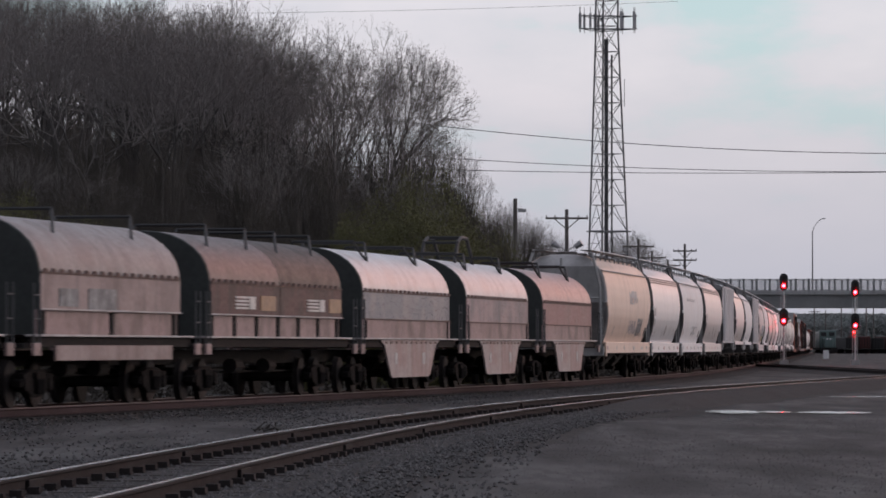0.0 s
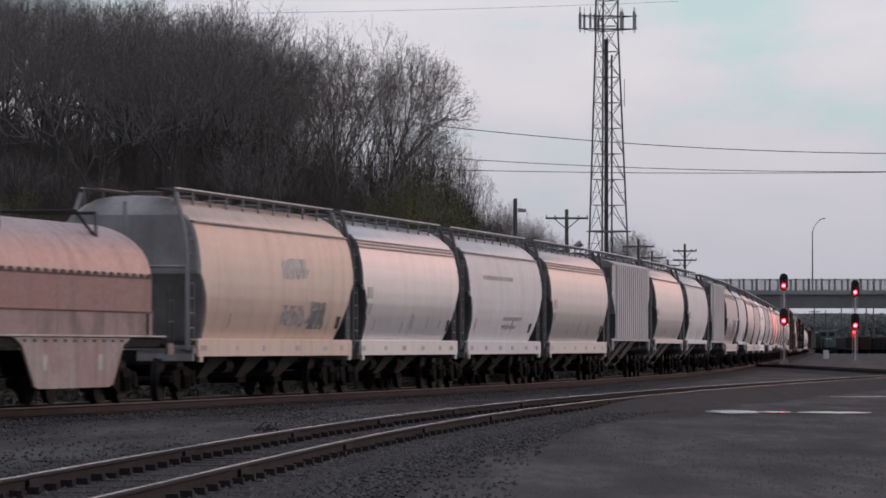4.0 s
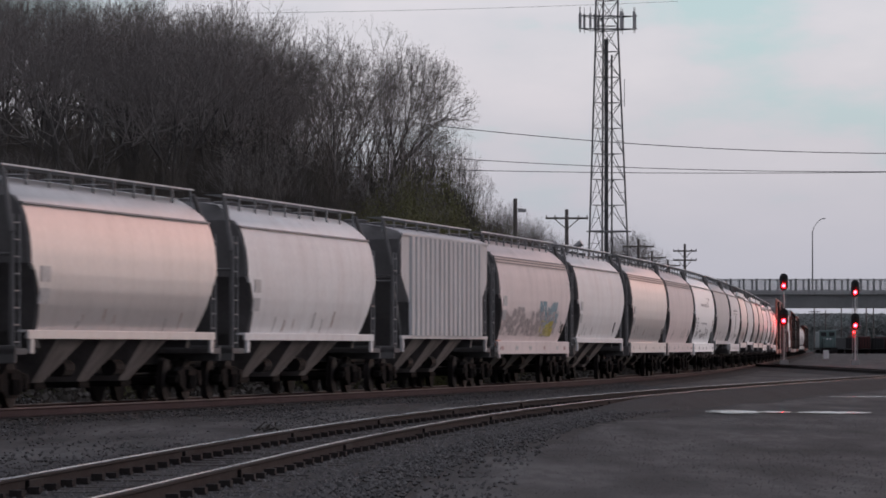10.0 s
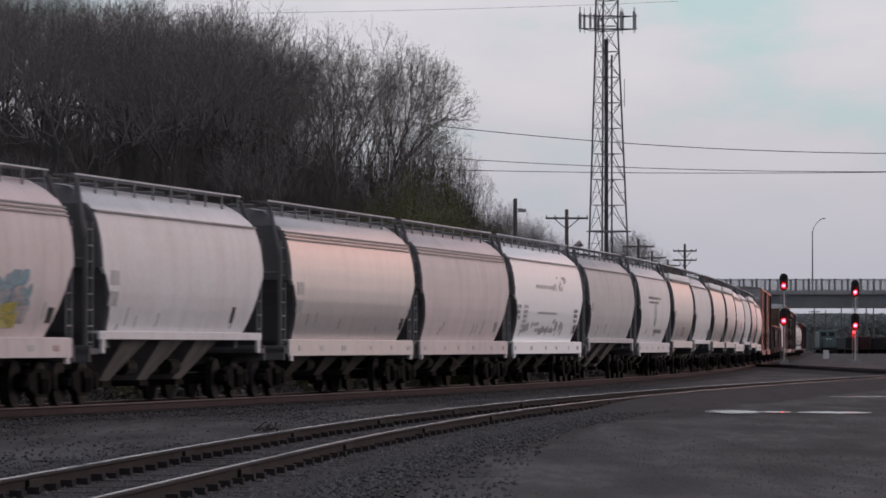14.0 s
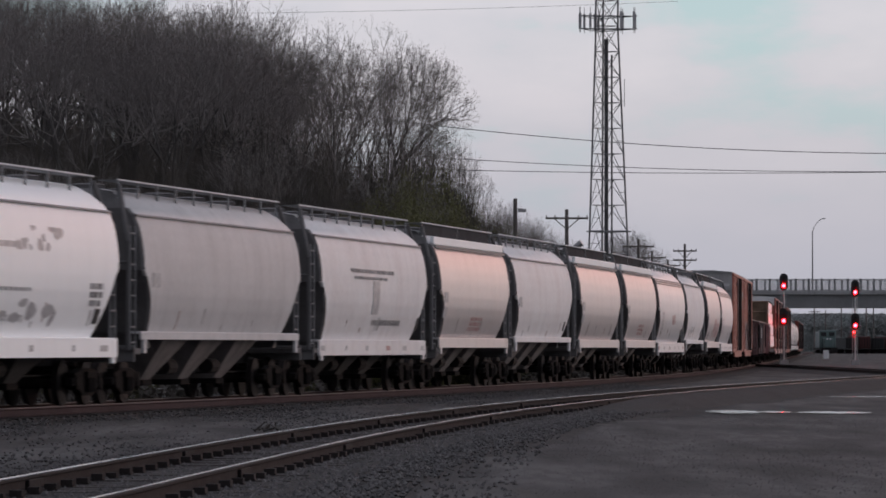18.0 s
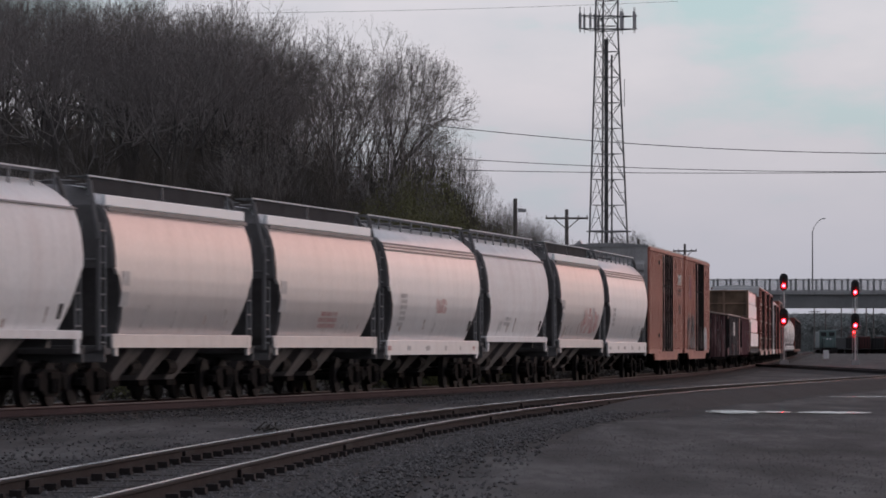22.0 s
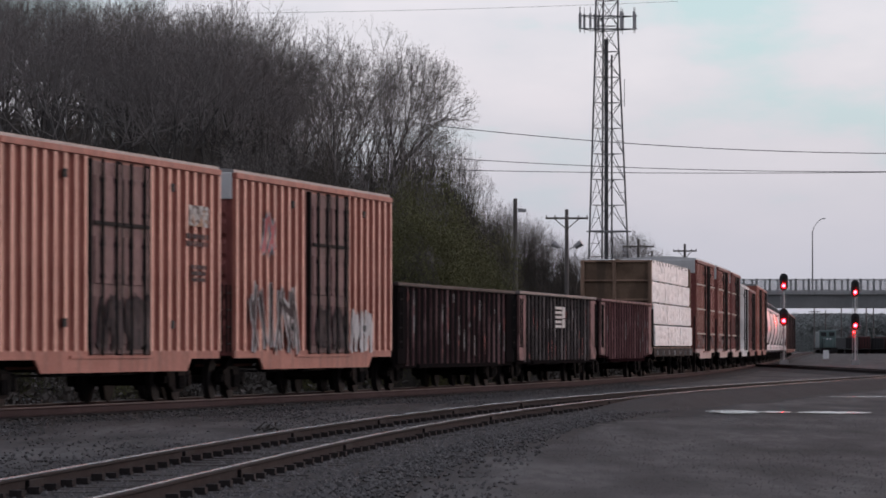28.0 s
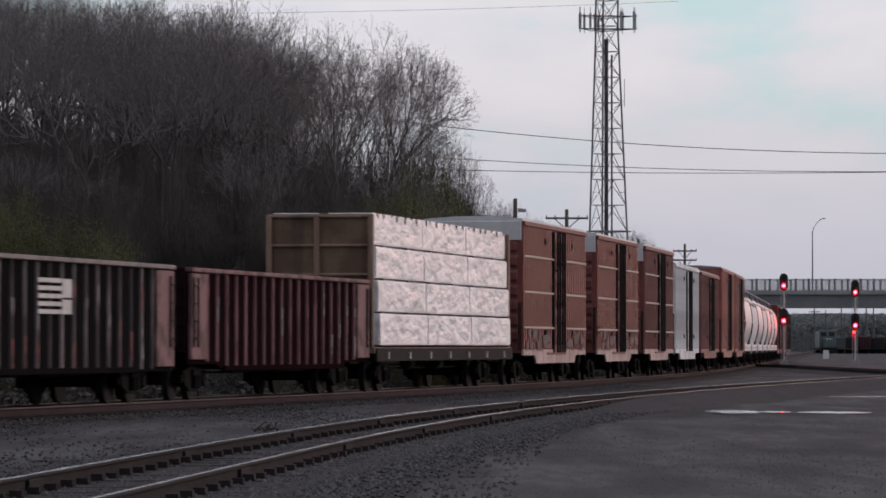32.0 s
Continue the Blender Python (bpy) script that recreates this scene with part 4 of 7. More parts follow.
def box_car(front, rear, gap0, gap1, side_mat, door_mat, label, top=5.18, ribs=13, stripes=None, roof_mat=None, door=(0.40, 0.66), marks=(), end_mat=None, smooth_side=False, rib_mat=None, sill_mat=None, cap_mat=None, tags=()):
    half = (rear - front) / 2
    reach = half + (gap0 + gap1) / 2
    centres = half - 1.9
    car = thing("box_car", label, "freight car", "box cars of the train")
    lo, w = 0.98, 1.50
    bm = bmesh.new()
    box(bm, -half, half, -w, w, lo, top - 0.12)
    bm.normal_update()
    for f in bm.faces:
        if abs(f.normal.x) > 0.5:
            f.material_index = 1
    part("body", bm, side_mat, car).data.materials.append(end_mat or side_mat)
    bm = bmesh.new()
    prof = [(-w - 0.03, top - 0.14), (w + 0.03, top - 0.14), (w + 0.03, top - 0.06), (0.5, top + 0.02), (-0.5, top + 0.02), (-w - 0.03, top - 0.06)]
    a = [bm.verts.new((-half - 0.04, y, z)) for y, z in prof]
    b = [bm.verts.new((half + 0.04, y, z)) for y, z in prof]
    for i in range(6):
        bm.faces.new((a[i], a[(i + 1) % 6], b[(i + 1) % 6], b[i]))
    bm.faces.new(a[::-1])
    bm.faces.new(b)
    part("roof", bm, roof_mat or ROOF, car, "weathered sheet roof")
    bm = bmesh.new()
    for s in (-1, 1):
        box(bm, -half, half, s * (w + 0.05) - 0.05, s * (w + 0.05) + 0.05, top - 0.26, top - 0.13)
    part("top_rail", bm, side_mat, car, "", bevel=0.01)
    d0, d1 = -half + door[0] * 2 * half, -half + door[1] * 2 * half
    # fish-belly side sill
    for s in (-1, 1):
        bm = bmesh.new()
        y = s * (w + 0.025)
        prism(bm, [(-half, 1.10), (-half, 0.92), (-half + 2.6, 0.92), (-half + 3.0, 0.66), (half - 3.0, 0.66), (half - 2.6, 0.92), (half, 0.92), (half, 1.10)], y - 0.03, y + 0.03)
        part("side_sill", bm, sill_mat or side_mat, car)
        bm = bmesh.new()
        box(bm, d0 - 1.6, d1 + 0.5, y - 0.06 * 1, y + 0.06, 0.93, 1.0)
        part("door_track", bm, side_mat, car, "", bevel=0.006)
    # rib by rib; pale outer faces and darker flanks imitate light and shade
    nr = ribs * 2
    rise = 0.06 if smooth_side else 0.085
    xs = [x for x in np.linspace(-half + 0.12, half - 0.12, nr + 6) if not d0 - 0.12 < x < d1 + 0.12]
    zt = top - 0.27
    for s in (-1, 1):
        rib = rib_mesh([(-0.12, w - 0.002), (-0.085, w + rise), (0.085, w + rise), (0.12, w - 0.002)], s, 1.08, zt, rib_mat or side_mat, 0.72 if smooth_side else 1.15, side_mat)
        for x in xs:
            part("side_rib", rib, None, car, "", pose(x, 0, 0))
    if stripes:
        for z in (1.75, 2.85, 3.95):
            for x0, x1 in ((-half + 0.1, d0 - 0.15), (d1 + 0.15, half - 0.1)):
                bm = bmesh.new()
                box(bm, x0, x1, -w - 0.095, -w - 0.07, z, z + 0.06)
                part("tack_rail", bm, stripes, car, "pale horizontal rail", bevel=0.004)
    # double plug doors with lock rods
    mid = (d0 + d1) / 2
    for x0, x1 in ((d0, mid - 0.03), (mid + 0.03, d1)):
        bm = bmesh.new()
        box(bm, x0, x1, -w - 0.10, -w + 0.01, 1.02, top - 0.34)
        dr = part("door", bm, door_mat, car, "dark plug door", bevel=0.015)
        for i in range(3):
            z = 1.1 + (top - 1.6) * (i + 0.5) / 3
            bm = bmesh.new()
            box(bm, x0 + 0.1, x1 - 0.1, -w - 0.125, -w - 0.095, z - (top - 1.6) / 7.5, z + (top - 1.6) / 7.5)
            part("door_panel", bm, door_mat, dr, "", bevel=0.012)
        for f in (0.25, 0.75):
            bm = bmesh.new()
            x = x0 + (x1 - x0) * f
            bar(bm, (x, -w - 0.16, 1.0), (x, -w - 0.16, top - 0.30), 0.035, 6)
            for z in np.linspace(1.3, top - 0.7, 6):
                box(bm, x - 0.09, x + 0.09, -w - 0.19, -w - 0.12, z - 0.05, z + 0.05)
            part("lock_rod", bm, STEEL_DARK, dr, "dark vertical lock rod")
        bm = bmesh.new()
        box(bm, x0 + 0.02, x1 - 0.02, -w - 0.15, -w - 0.12, 3.58, 3.66)
        part("door_bar", bm, STEEL_DARK, dr)
    for x in (d0 - 0.08, mid, d1 + 0.08):
        bm = bmesh.new()
        box(bm, x - 0.06, x + 0.06, -w - 0.11, -w, 1.0, top - 0.3)
        part("door_post", bm, STEEL_DARK, car, "black door post", bevel=0.01)
    # ends: horizontal corrugations
    for e in (-1, 1):
        bm = bmesh.new()
        step_ = (top - 2.0) / 7
        wave = [(0.0, 1.30)]
        for i in range(7):
            z = 1.35 + i * step_
            wave += [(0.02, z), (0.09, z + 0.08), (0.09, z + step_ - 0.16), (0.02, z + step_ - 0.06)]
        wave += [(0.0, 1.35 + 7 * step_)]
        prism(bm, [(e * (half + a), z) for a, z in wave], -1.36, 1.36)
        part("end_panel", bm, end_mat or side_mat, car, "corrugated car end")
        if cap_mat:
            bm = bmesh.new()
            box(bm, e * half - 0.10, e * half + 0.10, -1.49, 1.49, top - 0.72, top - 0.13)
            part("end_cap", bm, cap_mat, car, "white upper end panel", bevel=0.015)
        for s in (-1, 1):
            part("side_ladder", LADDER_SHORT, None, car, "", pose(e * (half + 0.10) - (0.42 if e < 0 else 0.0), s * 1.48, 1.05))
    for x in (d0 - 2.1, d1 + 2.1):
        for z in (1.55, top - 0.75):
            bm = bmesh.new()
            box(bm, x - 0.13, x + 0.13, -w - 0.115, -w - 0.07, z, z + 0.17)
            part("card_board", bm, BLACK, car, "dark card holder", bevel=0.008)
    for x0, x1, z0, z1, mm, lb in marks:
        if "graffiti" in lb:
            part("graffiti", spray([(0, w + 0.08), (9, w + 0.08)], -half + x0 * 2 * half, -half + x1 * 2 * half, z0, z1, int(x0 * 100), 15), mm, car, lb)
            continue
        if "dark lettering" in lb:
            part("lettering", text_rows([(0, w + 0.085), (9, w + 0.085)], -half + x0 * 2 * half, -half + x1 * 2 * half, z0, z1, int(front)), mm, car, lb)
            continue
        bm = bmesh.new()
        box(bm, -half + x0 * 2 * half, -half + x1 * 2 * half, -w - 0.098, -w - 0.084, z0, z1)
        part("lettering_panel", bm, mm, car, lb)
    for i, (x0, x1, z0, z1, under, over, letters, out) in enumerate(tags):
        strokes(car, -half + x0 * 2 * half, -half + x1 * 2 * half, z0, z1, -w - out, under, over, letters, int(front) + i)
    sets = running_gear(car, half, reach, centres)
    add_car(car, front, rear, centres, sets)
    return car


def strokes(car, x0, x1, z0, z1, y, under, over, letters, seed):
    """Sprayed shapes: broad strokes with a narrower, paler stroke on them."""
    r = np.random.RandomState(seed)
    step = (x1 - x0) / letters
    for i in range(letters):
        a = x0 + i * step
        pts = [(a + step * r.uniform(0.0, 1.05), z0 + (z1 - z0) * q) for q in (r.uniform(0, 0.1), r.uniform(0.85, 1.0), r.uniform(0.3, 0.6), r.uniform(0.7, 0.95), r.uniform(0, 0.15))]
        for mat, wd, yy in ((under, 0.17, y), (over, 0.085, y - 0.006)):
            bm = bmesh.new()
            for (ax, az), (bx, bz) in zip(pts, pts[1:]):
                d = Vector((bx - ax, bz - az))
                if d.length < 0.05:
                    continue
                n_ = Vector((-d.y, d.x)).normalized() * wd
                prism(bm, [(ax + n_.x, az + n_.y), (ax - n_.x, az - n_.y), (bx - n_.x, bz - n_.y), (bx + n_.x, bz + n_.y)], yy - 0.003, yy)
            part("graffiti_stroke", bm, mat, car, "sprayed graffiti stroke")


ROOF = material("sheet_roof", (0.30, 0.295, 0.295), 0.5, 0.4, 0.3, 0.8, 8, 0.1)
ROOF_WHITE = paint("white_roof", (0.62, 0.62, 0.62), 0.5, 0.2)
ORANGE = paint("orange_paint", (0.42, 0.152, 0.114), 0.5, 0.4, 0.32, (0.30, 0.09, 0.065), spec=0.16, sharp=True)
# paler than the body, as if the outer rib faces caught the light
ORANGE_RIB_LIT = material("orange_rib_lit", (0.88, 0.46, 0.35), 0.5, 0, 0.3, 0.7, 9, 0.03, streak=0.35, second=(0.62, 0.29, 0.225), spec=0.35, sharp=True, shift=True)
TAG_DARK = material("tag_dark", (0.05, 0.045, 0.05), 0.8, 0, 0.3, 2, 9, 0, spec=0.1)
TAG_PALE = material("tag_pale", (0.76, 0.73, 0.73), 0.7, 0, 0.4, 2, 9, 0, second=(0.50, 0.46, 0.46), spec=0.2)
TAG_TEAL = material("tag_teal", (0.14, 0.16, 0.155), 0.6, 0, 0.4, 2, 9, 0, second=(0.28, 0.27, 0.27))
TAG_SMOKE = material("tag_smoke", (0.11, 0.085, 0.085), 0.8, 0, 0.4, 2, 9, 0, spec=0.1)
TAG_RED = material("tag_red", (0.58, 0.09, 0.11), 0.6, 0, 0.4, 2, 9, 0)
BROWN_DOOR = paint("brown_door", (0.175, 0.088, 0.092), 0.5, 0.6, 0.4, spec=0.15, sharp=True)
BROWN = paint("brown_red_paint", (0.22, 0.060, 0.050), 0.5, 0.3, 0.3, spec=0.15, sharp=True)
# lit tone of the slats; the darker body colour stands for shaded gaps
SLAT_LIT = material("pale_slat_lit", (0.74, 0.32, 0.25), 0.45, 0, 0.25, 0.7, 9, 0.03, streak=0.15, second=(0.42, 0.17, 0.12), spec=0.25, sharp=True, shift=True)
SILL_PINK = paint("pink_box_sill", (0.62, 0.43, 0.39), 0.5, 0.5, 0.3, spec=0.15, sharp=True)
BROWN_DULL = paint("dull_brown_paint", (0.27, 0.095, 0.085), 0.5, 0.5, 0.3, spec=0.15, sharp=True)
OXIDE = paint("oxide_red_paint", (0.27, 0.085, 0.062), 0.45, 0.45, 0.25, spec=0.15, sharp=True)
TACK = material("pale_tack_rail", (0.52, 0.42, 0.34), 0.6, 0, 0.2, 2, 10, 0)
LOGO_WHITE = graffiti("worn_white_logo", (0.62, 0.58, 0.54), (0.50, 0.30, 0.20), (0.12, 0.08, 0.07))
box_car(224.6, 242.4, 0.5, 0.9, ORANGE, BROWN_DOOR, "faded orange box car with ribbed sides and brown doors", ribs=9, rib_mat=ORANGE_RIB_LIT, door=(0.375, 0.63), marks=[(0.83, 0.93, 3.75, 4.20, LOGO_WHITE, "worn white emblem panel"), (0.81, 0.93, 3.30, 3.62, TAG_SMOKE, "faded dark lettering"), (0.84, 0.92, 2.55, 2.95, TAG_SMOKE, "faded dark lettering")], end_mat=END_GREY, tags=[(0.385, 0.495, 1.1, 2.2, TAG_DARK, TAG_SMOKE, 4, 0.15), (0.51, 0.62, 1.1, 2.2, TAG_DARK, TAG_SMOKE, 4, 0.15)])
box_car(243.9, 262.4, 0.9, 0.6, ORANGE, BROWN_DOOR, "faded orange box car with white graffiti low on its side", ribs=9, end_mat=BROWN_DULL, cap_mat=ROOF_WHITE, rib_mat=ORANGE_RIB_LIT, door=(0.44, 0.68), tags=[(0.07, 0.36, 1.02, 2.65, TAG_PALE, TAG_SMOKE, 6, 0.10), (0.13, 0.22, 3.3, 4.3, TAG_BLUE, TAG_RED, 2, 0.10), (0.45, 0.55, 1.1, 2.2, TAG_DARK, TAG_SMOKE, 3, 0.15), (0.57, 0.67, 1.1, 2.1, TAG_DARK, TAG_SMOKE, 3, 0.15), (0.69, 0.85, 1.02, 2.1, TAG_PALE, TAG_PALE, 5, 0.10)])


# ---- gondolas ----
def gondola(front, rear, gap0, gap1, mat, rib_mat, label, top=2.90, low=0.66, ribs=20, chord=None, marks=(), end_marks=None, belly=0.0):
    half = (rear - front) / 2
    reach = half + (gap0 + gap1) / 2
    centres = half - 2.0
    car = thing("gondola_car", label, "freight car", "gondola cars of the train")
    for s in (-1, 1):
        bm = bmesh.new()
        prism(bm, [(-half, top), (-half, low + belly), (-half + 2.6, low + belly), (-half + 3.4, low), (half - 3.4, low), (half - 2.6, low + belly), (half, low + belly), (half, top)], s * 1.40 - 0.03, s * 1.40 + 0.03)
        part("side_wall", bm, mat, car)
        bm = bmesh.new()
        box(bm, -half - 0.02, half + 0.02, s * 1.45 - 0.08, s * 1.45 + 0.08, top - 0.02, top + 0.075)
        part("top_chord", bm, chord or mat, car, "pale worn top edge", bevel=0.015)
        bm = bmesh.new()
        box(bm, -half + 3.3, half - 3.3, s * 1.46 - 0.06, s * 1.46 + 0.06, low - 0.02, low + 0.10)
        part("bottom_chord", bm, mat, car, "", bevel=0.01)
    for e in (-1, 1):
        bm = bmesh.new()
        box(bm, e * half - 0.05, e * half + 0.05, -1.38, 1.38, 1.05, top + 0.06)
        for i in range(4):
            z = 1.2 + i * (top - 1.2) / 4
            box(bm, e * (half + 0.05) - 0.05, e * (half + 0.05) + 0.05, -1.36, 1.36, z, z + 0.16)
        part("end_wall", bm, mat, car, "", bevel=0.01)
        for s in (-1, 1):
            bm = bmesh.new()
            box(bm, e * (half - 0.78) - 0.74, e * (half - 0.78) + 0.74, s * 1.47 - 0.035, s * 1.47 + 0.035, low + belly + 0.1, top - 0.05)
            part("corner_plate", bm, end_marks or mat, car, "faded end plate", bevel=0.008)
            part("side_ladder", LADDER_SHORT, None, car, "", pose(e * (half - 0.3) - 0.2, s * 1.54, low + 0.5))
    bm = bmesh.new()
    box(bm, -half, half, -1.38, 1.38, 1.05, 1.15)
    part("floor", bm, STEEL_DARK, car)
    v = [(-0.085, 1.42), (-0.07, 1.468), (0.07, 1.468), (0.085, 1.42)]
    for s in (-1, 1):
        rib = rib_mesh(v, s, low + 0.05, top - 0.02, rib_mat)
        rib_end = rib_mesh(v, s, low + belly + 0.05, top - 0.02, rib_mat)
        for x in np.linspace(-half + 1.75, half - 1.75, ribs):
            part("side_rib", rib if abs(x) < half - 3.0 else rib_end, None, car, "", pose(x, 0, 0))
    rs = np.random.RandomState(int(front))
    for x in np.linspace(-half + 1.75, half - 1.75, ribs):
        for q in range(rs.randint(0, 3)):
            hgt = rs.uniform(0.12, 0.65)
            z = rs.uniform(low + belly + 0.1, top - 0.1 - hgt)
            if abs(x) > half - 3.0:
                z = max(z, low + belly + 0.1)
            bm = bmesh.new()
            n_ = 7
            edge = [(x - 0.068 + 0.03 * rs.rand(), z + hgt * i / n_) for i in range(n_ + 1)] + [(x + 0.068 - 0.03 * rs.rand(), z + hgt * i / n_) for i in range(n_, -1, -1)]
            prism(bm, edge, -1.474, -1.466)
            part("paint_scuff", bm, SCUFF_PALE if rs.rand() < 0.65 else SCUFF_RED, car, "scuffed patch of paint")
    for x0, x1, z0, z1, mm, lb in marks:
        bm = bmesh.new()
        box(bm, -half + x0 * 2 * half, -half + x1 * 2 * half, -1.486, -1.474, z0, z1)
        part("lettering_panel", bm, mm, car, lb)
    sets = running_gear(car, half, reach, centres)
    add_car(car, front, rear, centres, sets)


SCUFF_PALE = material("pale_scuff", (0.42, 0.38, 0.375), 0.8, 0, 0.5, 3.0, 14, 0.0, second=(0.12, 0.10, 0.10), spec=0.1, sharp=True)
SCUFF_RED = material("red_scuff", (0.36, 0.13, 0.12), 0.8, 0, 0.5, 3.0, 14, 0.0, second=(0.12, 0.06, 0.06), spec=0.1, sharp=True)
GON_BLACK = paint("black_gondola_paint", (0.014, 0.0125, 0.0128), 0.9, 0.35, 0.3, (0.016, 0.010, 0.010), spec=0.0)
GON_RIB = material("scuffed_rib", (0.14, 0.12, 0.118), 0.9, 0, 0.48, 0.8, 9, 0.1, streak=0.0, sharp=True, second=(0.34, 0.28, 0.27), spec=0.0, per_object=0.75, shift=True)
GON_RIB_RED = material("scuffed_red_rib", (0.11, 0.062, 0.065), 0.9, 0, 0.48, 0.8, 9, 0.1, streak=0.0, sharp=True, second=(0.36, 0.22, 0.22), spec=0.0, per_object=0.75, shift=True)
GON_RIB_WINE = material("wine_rib", (0.34, 0.180, 0.185), 0.9, 0, 0.45, 0.8, 9, 0.1, second=(0.17, 0.080, 0.082), sharp=True, spec=0.0, per_object=0.6, shift=True)
GON_RUST = paint("rust_gondola_paint", (0.080, 0.034, 0.034), 0.75, 0.4, 0.3, (0.045, 0.020, 0.019), spec=0.1)
GON_WINE = paint("wine_gondola_paint", (0.016, 0.007, 0.008), 0.9, 0.3, 0.3, (0.020, 0.008, 0.009), spec=0.0)
GON_CHORD_DARK = material("dark_chord", (0.075, 0.06, 0.056), 0.7, 0, 0.4, 1.5, 10, 0.1, spec=0.2)
GON_CHORD = material("worn_chord", (0.20, 0.165, 0.155), 0.6, 0, 0.4, 1.5, 10, 0.1)
END_PINK = material("faded_red_plate", (0.30, 0.165, 0.16), 0.7, 0, 0.5, 1.6, 10, 0.1, second=(0.13, 0.075, 0.07), spec=0.1, sharp=True)
gondola(263.6, 283.7, 0.6, 0.5, GON_BLACK, GON_RIB_RED, "black gondola car with scuffed reddish ribs", top=2.80, low=0.62, ribs=19, chord=GON_CHORD_DARK, end_marks=GON_BLACK)
gondola(284.7, 304.3, 0.5, 0.8, GON_BLACK, GON_RIB, "black gondola car with a white striped emblem", top=2.82, low=0.66, ribs=19, chord=GON_CHORD, end_marks=END_PINK, marks=[])
gondola(305.8, 325.6, 0.8, 0.4, GON_WINE, GON_RIB_WINE, "dark wine red gondola car with a curved belly", top=2.80, low=0.66, ribs=18, chord=END_PINK, end_marks=END_PINK, belly=0.14)
EMBLEM_WHITE = material("emblem_white", (0.62, 0.60, 0.58), 0.5, 0, 0.3, 3, 14, 0)
gon2 = CARS[-2][0]
for i in range(5):
    bm = bmesh.new()
    box(bm, -0.95, 0.75, -1.486, -1.470, 1.80 + i * 0.15, 1.885 + i * 0.15)
    part("emblem_bar", bm, EMBLEM_WHITE, gon2, "white emblem bar")
for z0, z1 in ((1.80, 2.08), (2.12, 2.48)):
    bm = bmesh.new()
    box(bm, 0.80, 1.50, -1.486, -1.470, z0, z1)
    part("emblem_block", bm, EMBLEM_WHITE, gon2, "white emblem block")


# ---- centre-beam flat car with wrapped lumber ----
def centre_beam(front, rear, gap0, gap1):
    half = (rear - front) / 2
    reach = half + (gap0 + gap1) / 2
    car = thing("centre_beam_flat_car", "centre-beam flat car loaded with white-wrapped lumber", "freight car")
    bm = bmesh.new()
    box(bm, -half, half, -1.45, 1.45, 1.00, 1.16)
    part("deck", bm, CB_GREEN, car, "", bevel=0.015)
    for s in (-1, 1):
        bm = bmesh.new()
        box(bm, -half + 0.1, half - 0.1, s * 1.45 - 0.05, s * 1.45 + 0.05, 0.80, 1.14)
        part("side_sill", bm, STEEL_DARK, car, "", bevel=0.01)
    bm = bmesh.new()
    box(bm, -half + 0.3, half - 0.3, -0.06, 0.06, 1.15, 4.62)
    part("centre_beam", bm, CB_GREEN, car)
    for e in (-1, 1):
        bm = bmesh.new()
        x = e * (half - 0.20)
        box(bm, x - 0.06, x + 0.06, -1.36, 1.36, 1.15, 4.60)
        bk = part("bulkhead", bm, CB_DARK, car, "olive steel bulkhead", bevel=0.02)
        xo = x + e * 0.10
        for y in (-1.33, 0.08, 1.33):
            bm = bmesh.new()
            box(bm, xo - 0.10, xo + 0.10, y - 0.07, y + 0.07, 1.1, 4.58)
            part("post", bm, CB_GREEN, bk, "", bevel=0.015)
        for z in (1.6, 2.3, 3.0, 3.75, 4.50):
            bm = bmesh.new()
            box(bm, xo - 0.06, xo + 0.06, -1.38, 1.38, z, z + 0.07)
            part("crossbar", bm, CB_GREEN, bk, "", bevel=0.015)
    tiers, packs = 4, 3
    z0, hgt = 1.17, 0.865
    length = (2 * half - 1.0) / packs
    for s in (-1, 1):
        for t in range(tiers):
            for i in range(packs):
                bm = bmesh.new()
                a = -half + 0.5 + i * length
                out = 1.50 - 0.055 * t
                v = box(bm, a + 0.012, a + length - 0.012, min(s * 0.10, s * out), max(s * 0.10, s * out), z0 + t * hgt + 0.055, z0 + (t + 1) * hgt)
                bmesh.ops.subdivide_edges(bm, edges=[e for e in bm.edges if abs(e.verts[0].co.x - e.verts[1].co.x) > 1], cuts=13)
                xs_ = sorted({round(q.co.x, 4) for q in bm.verts})
                rp = np.random.RandomState(t * 7 + i)
                mv = {xx: (0 if k_ in (0, len(xs_) - 1) else rp.uniform(-0.26, 0.26)) for k_, xx in enumerate(xs_)}
                for q in bm.verts:
                    q.co.x += mv[round(q.co.x, 4)]
                    if abs(q.co.y) > 1.0:
                        q.co.y += s * 0.007 * rp.uniform(-1, 1)
                        q.co.z += 0.006 * rp.uniform(-1, 1)
                bmesh.ops.bevel(bm, geom=[e for e in bm.edges if e.calc_face_angle(0) > 1.0], offset=0.03, segments=2, affect="EDGES")
                part("wrapped_pack", bm, WRAP, car, "white plastic-wrapped lumber bundle")
            for i in range(packs * 2):
                x = -half + 0.5 + (i + 0.5) * length / 2
                bm = bmesh.new()
                box(bm, x - 0.05, x + 0.05, min(s * 0.12, s * 1.26), max(s * 0.12, s * 1.26), z0 + t * hgt, z0 + t * hgt + 0.06)
                part("dunnage", bm, POLE_WOOD, car)
    for x in np.linspace(-half + 1.6, half - 1.9, 7):
        bm = bmesh.new()
        box(bm, x - 0.07, x + 0.07, -1.54, -1.46, 0.86, 1.04)
        part("winch", bm, GALV, car, "tie-down winch")
    rt = np.random.RandomState(4)
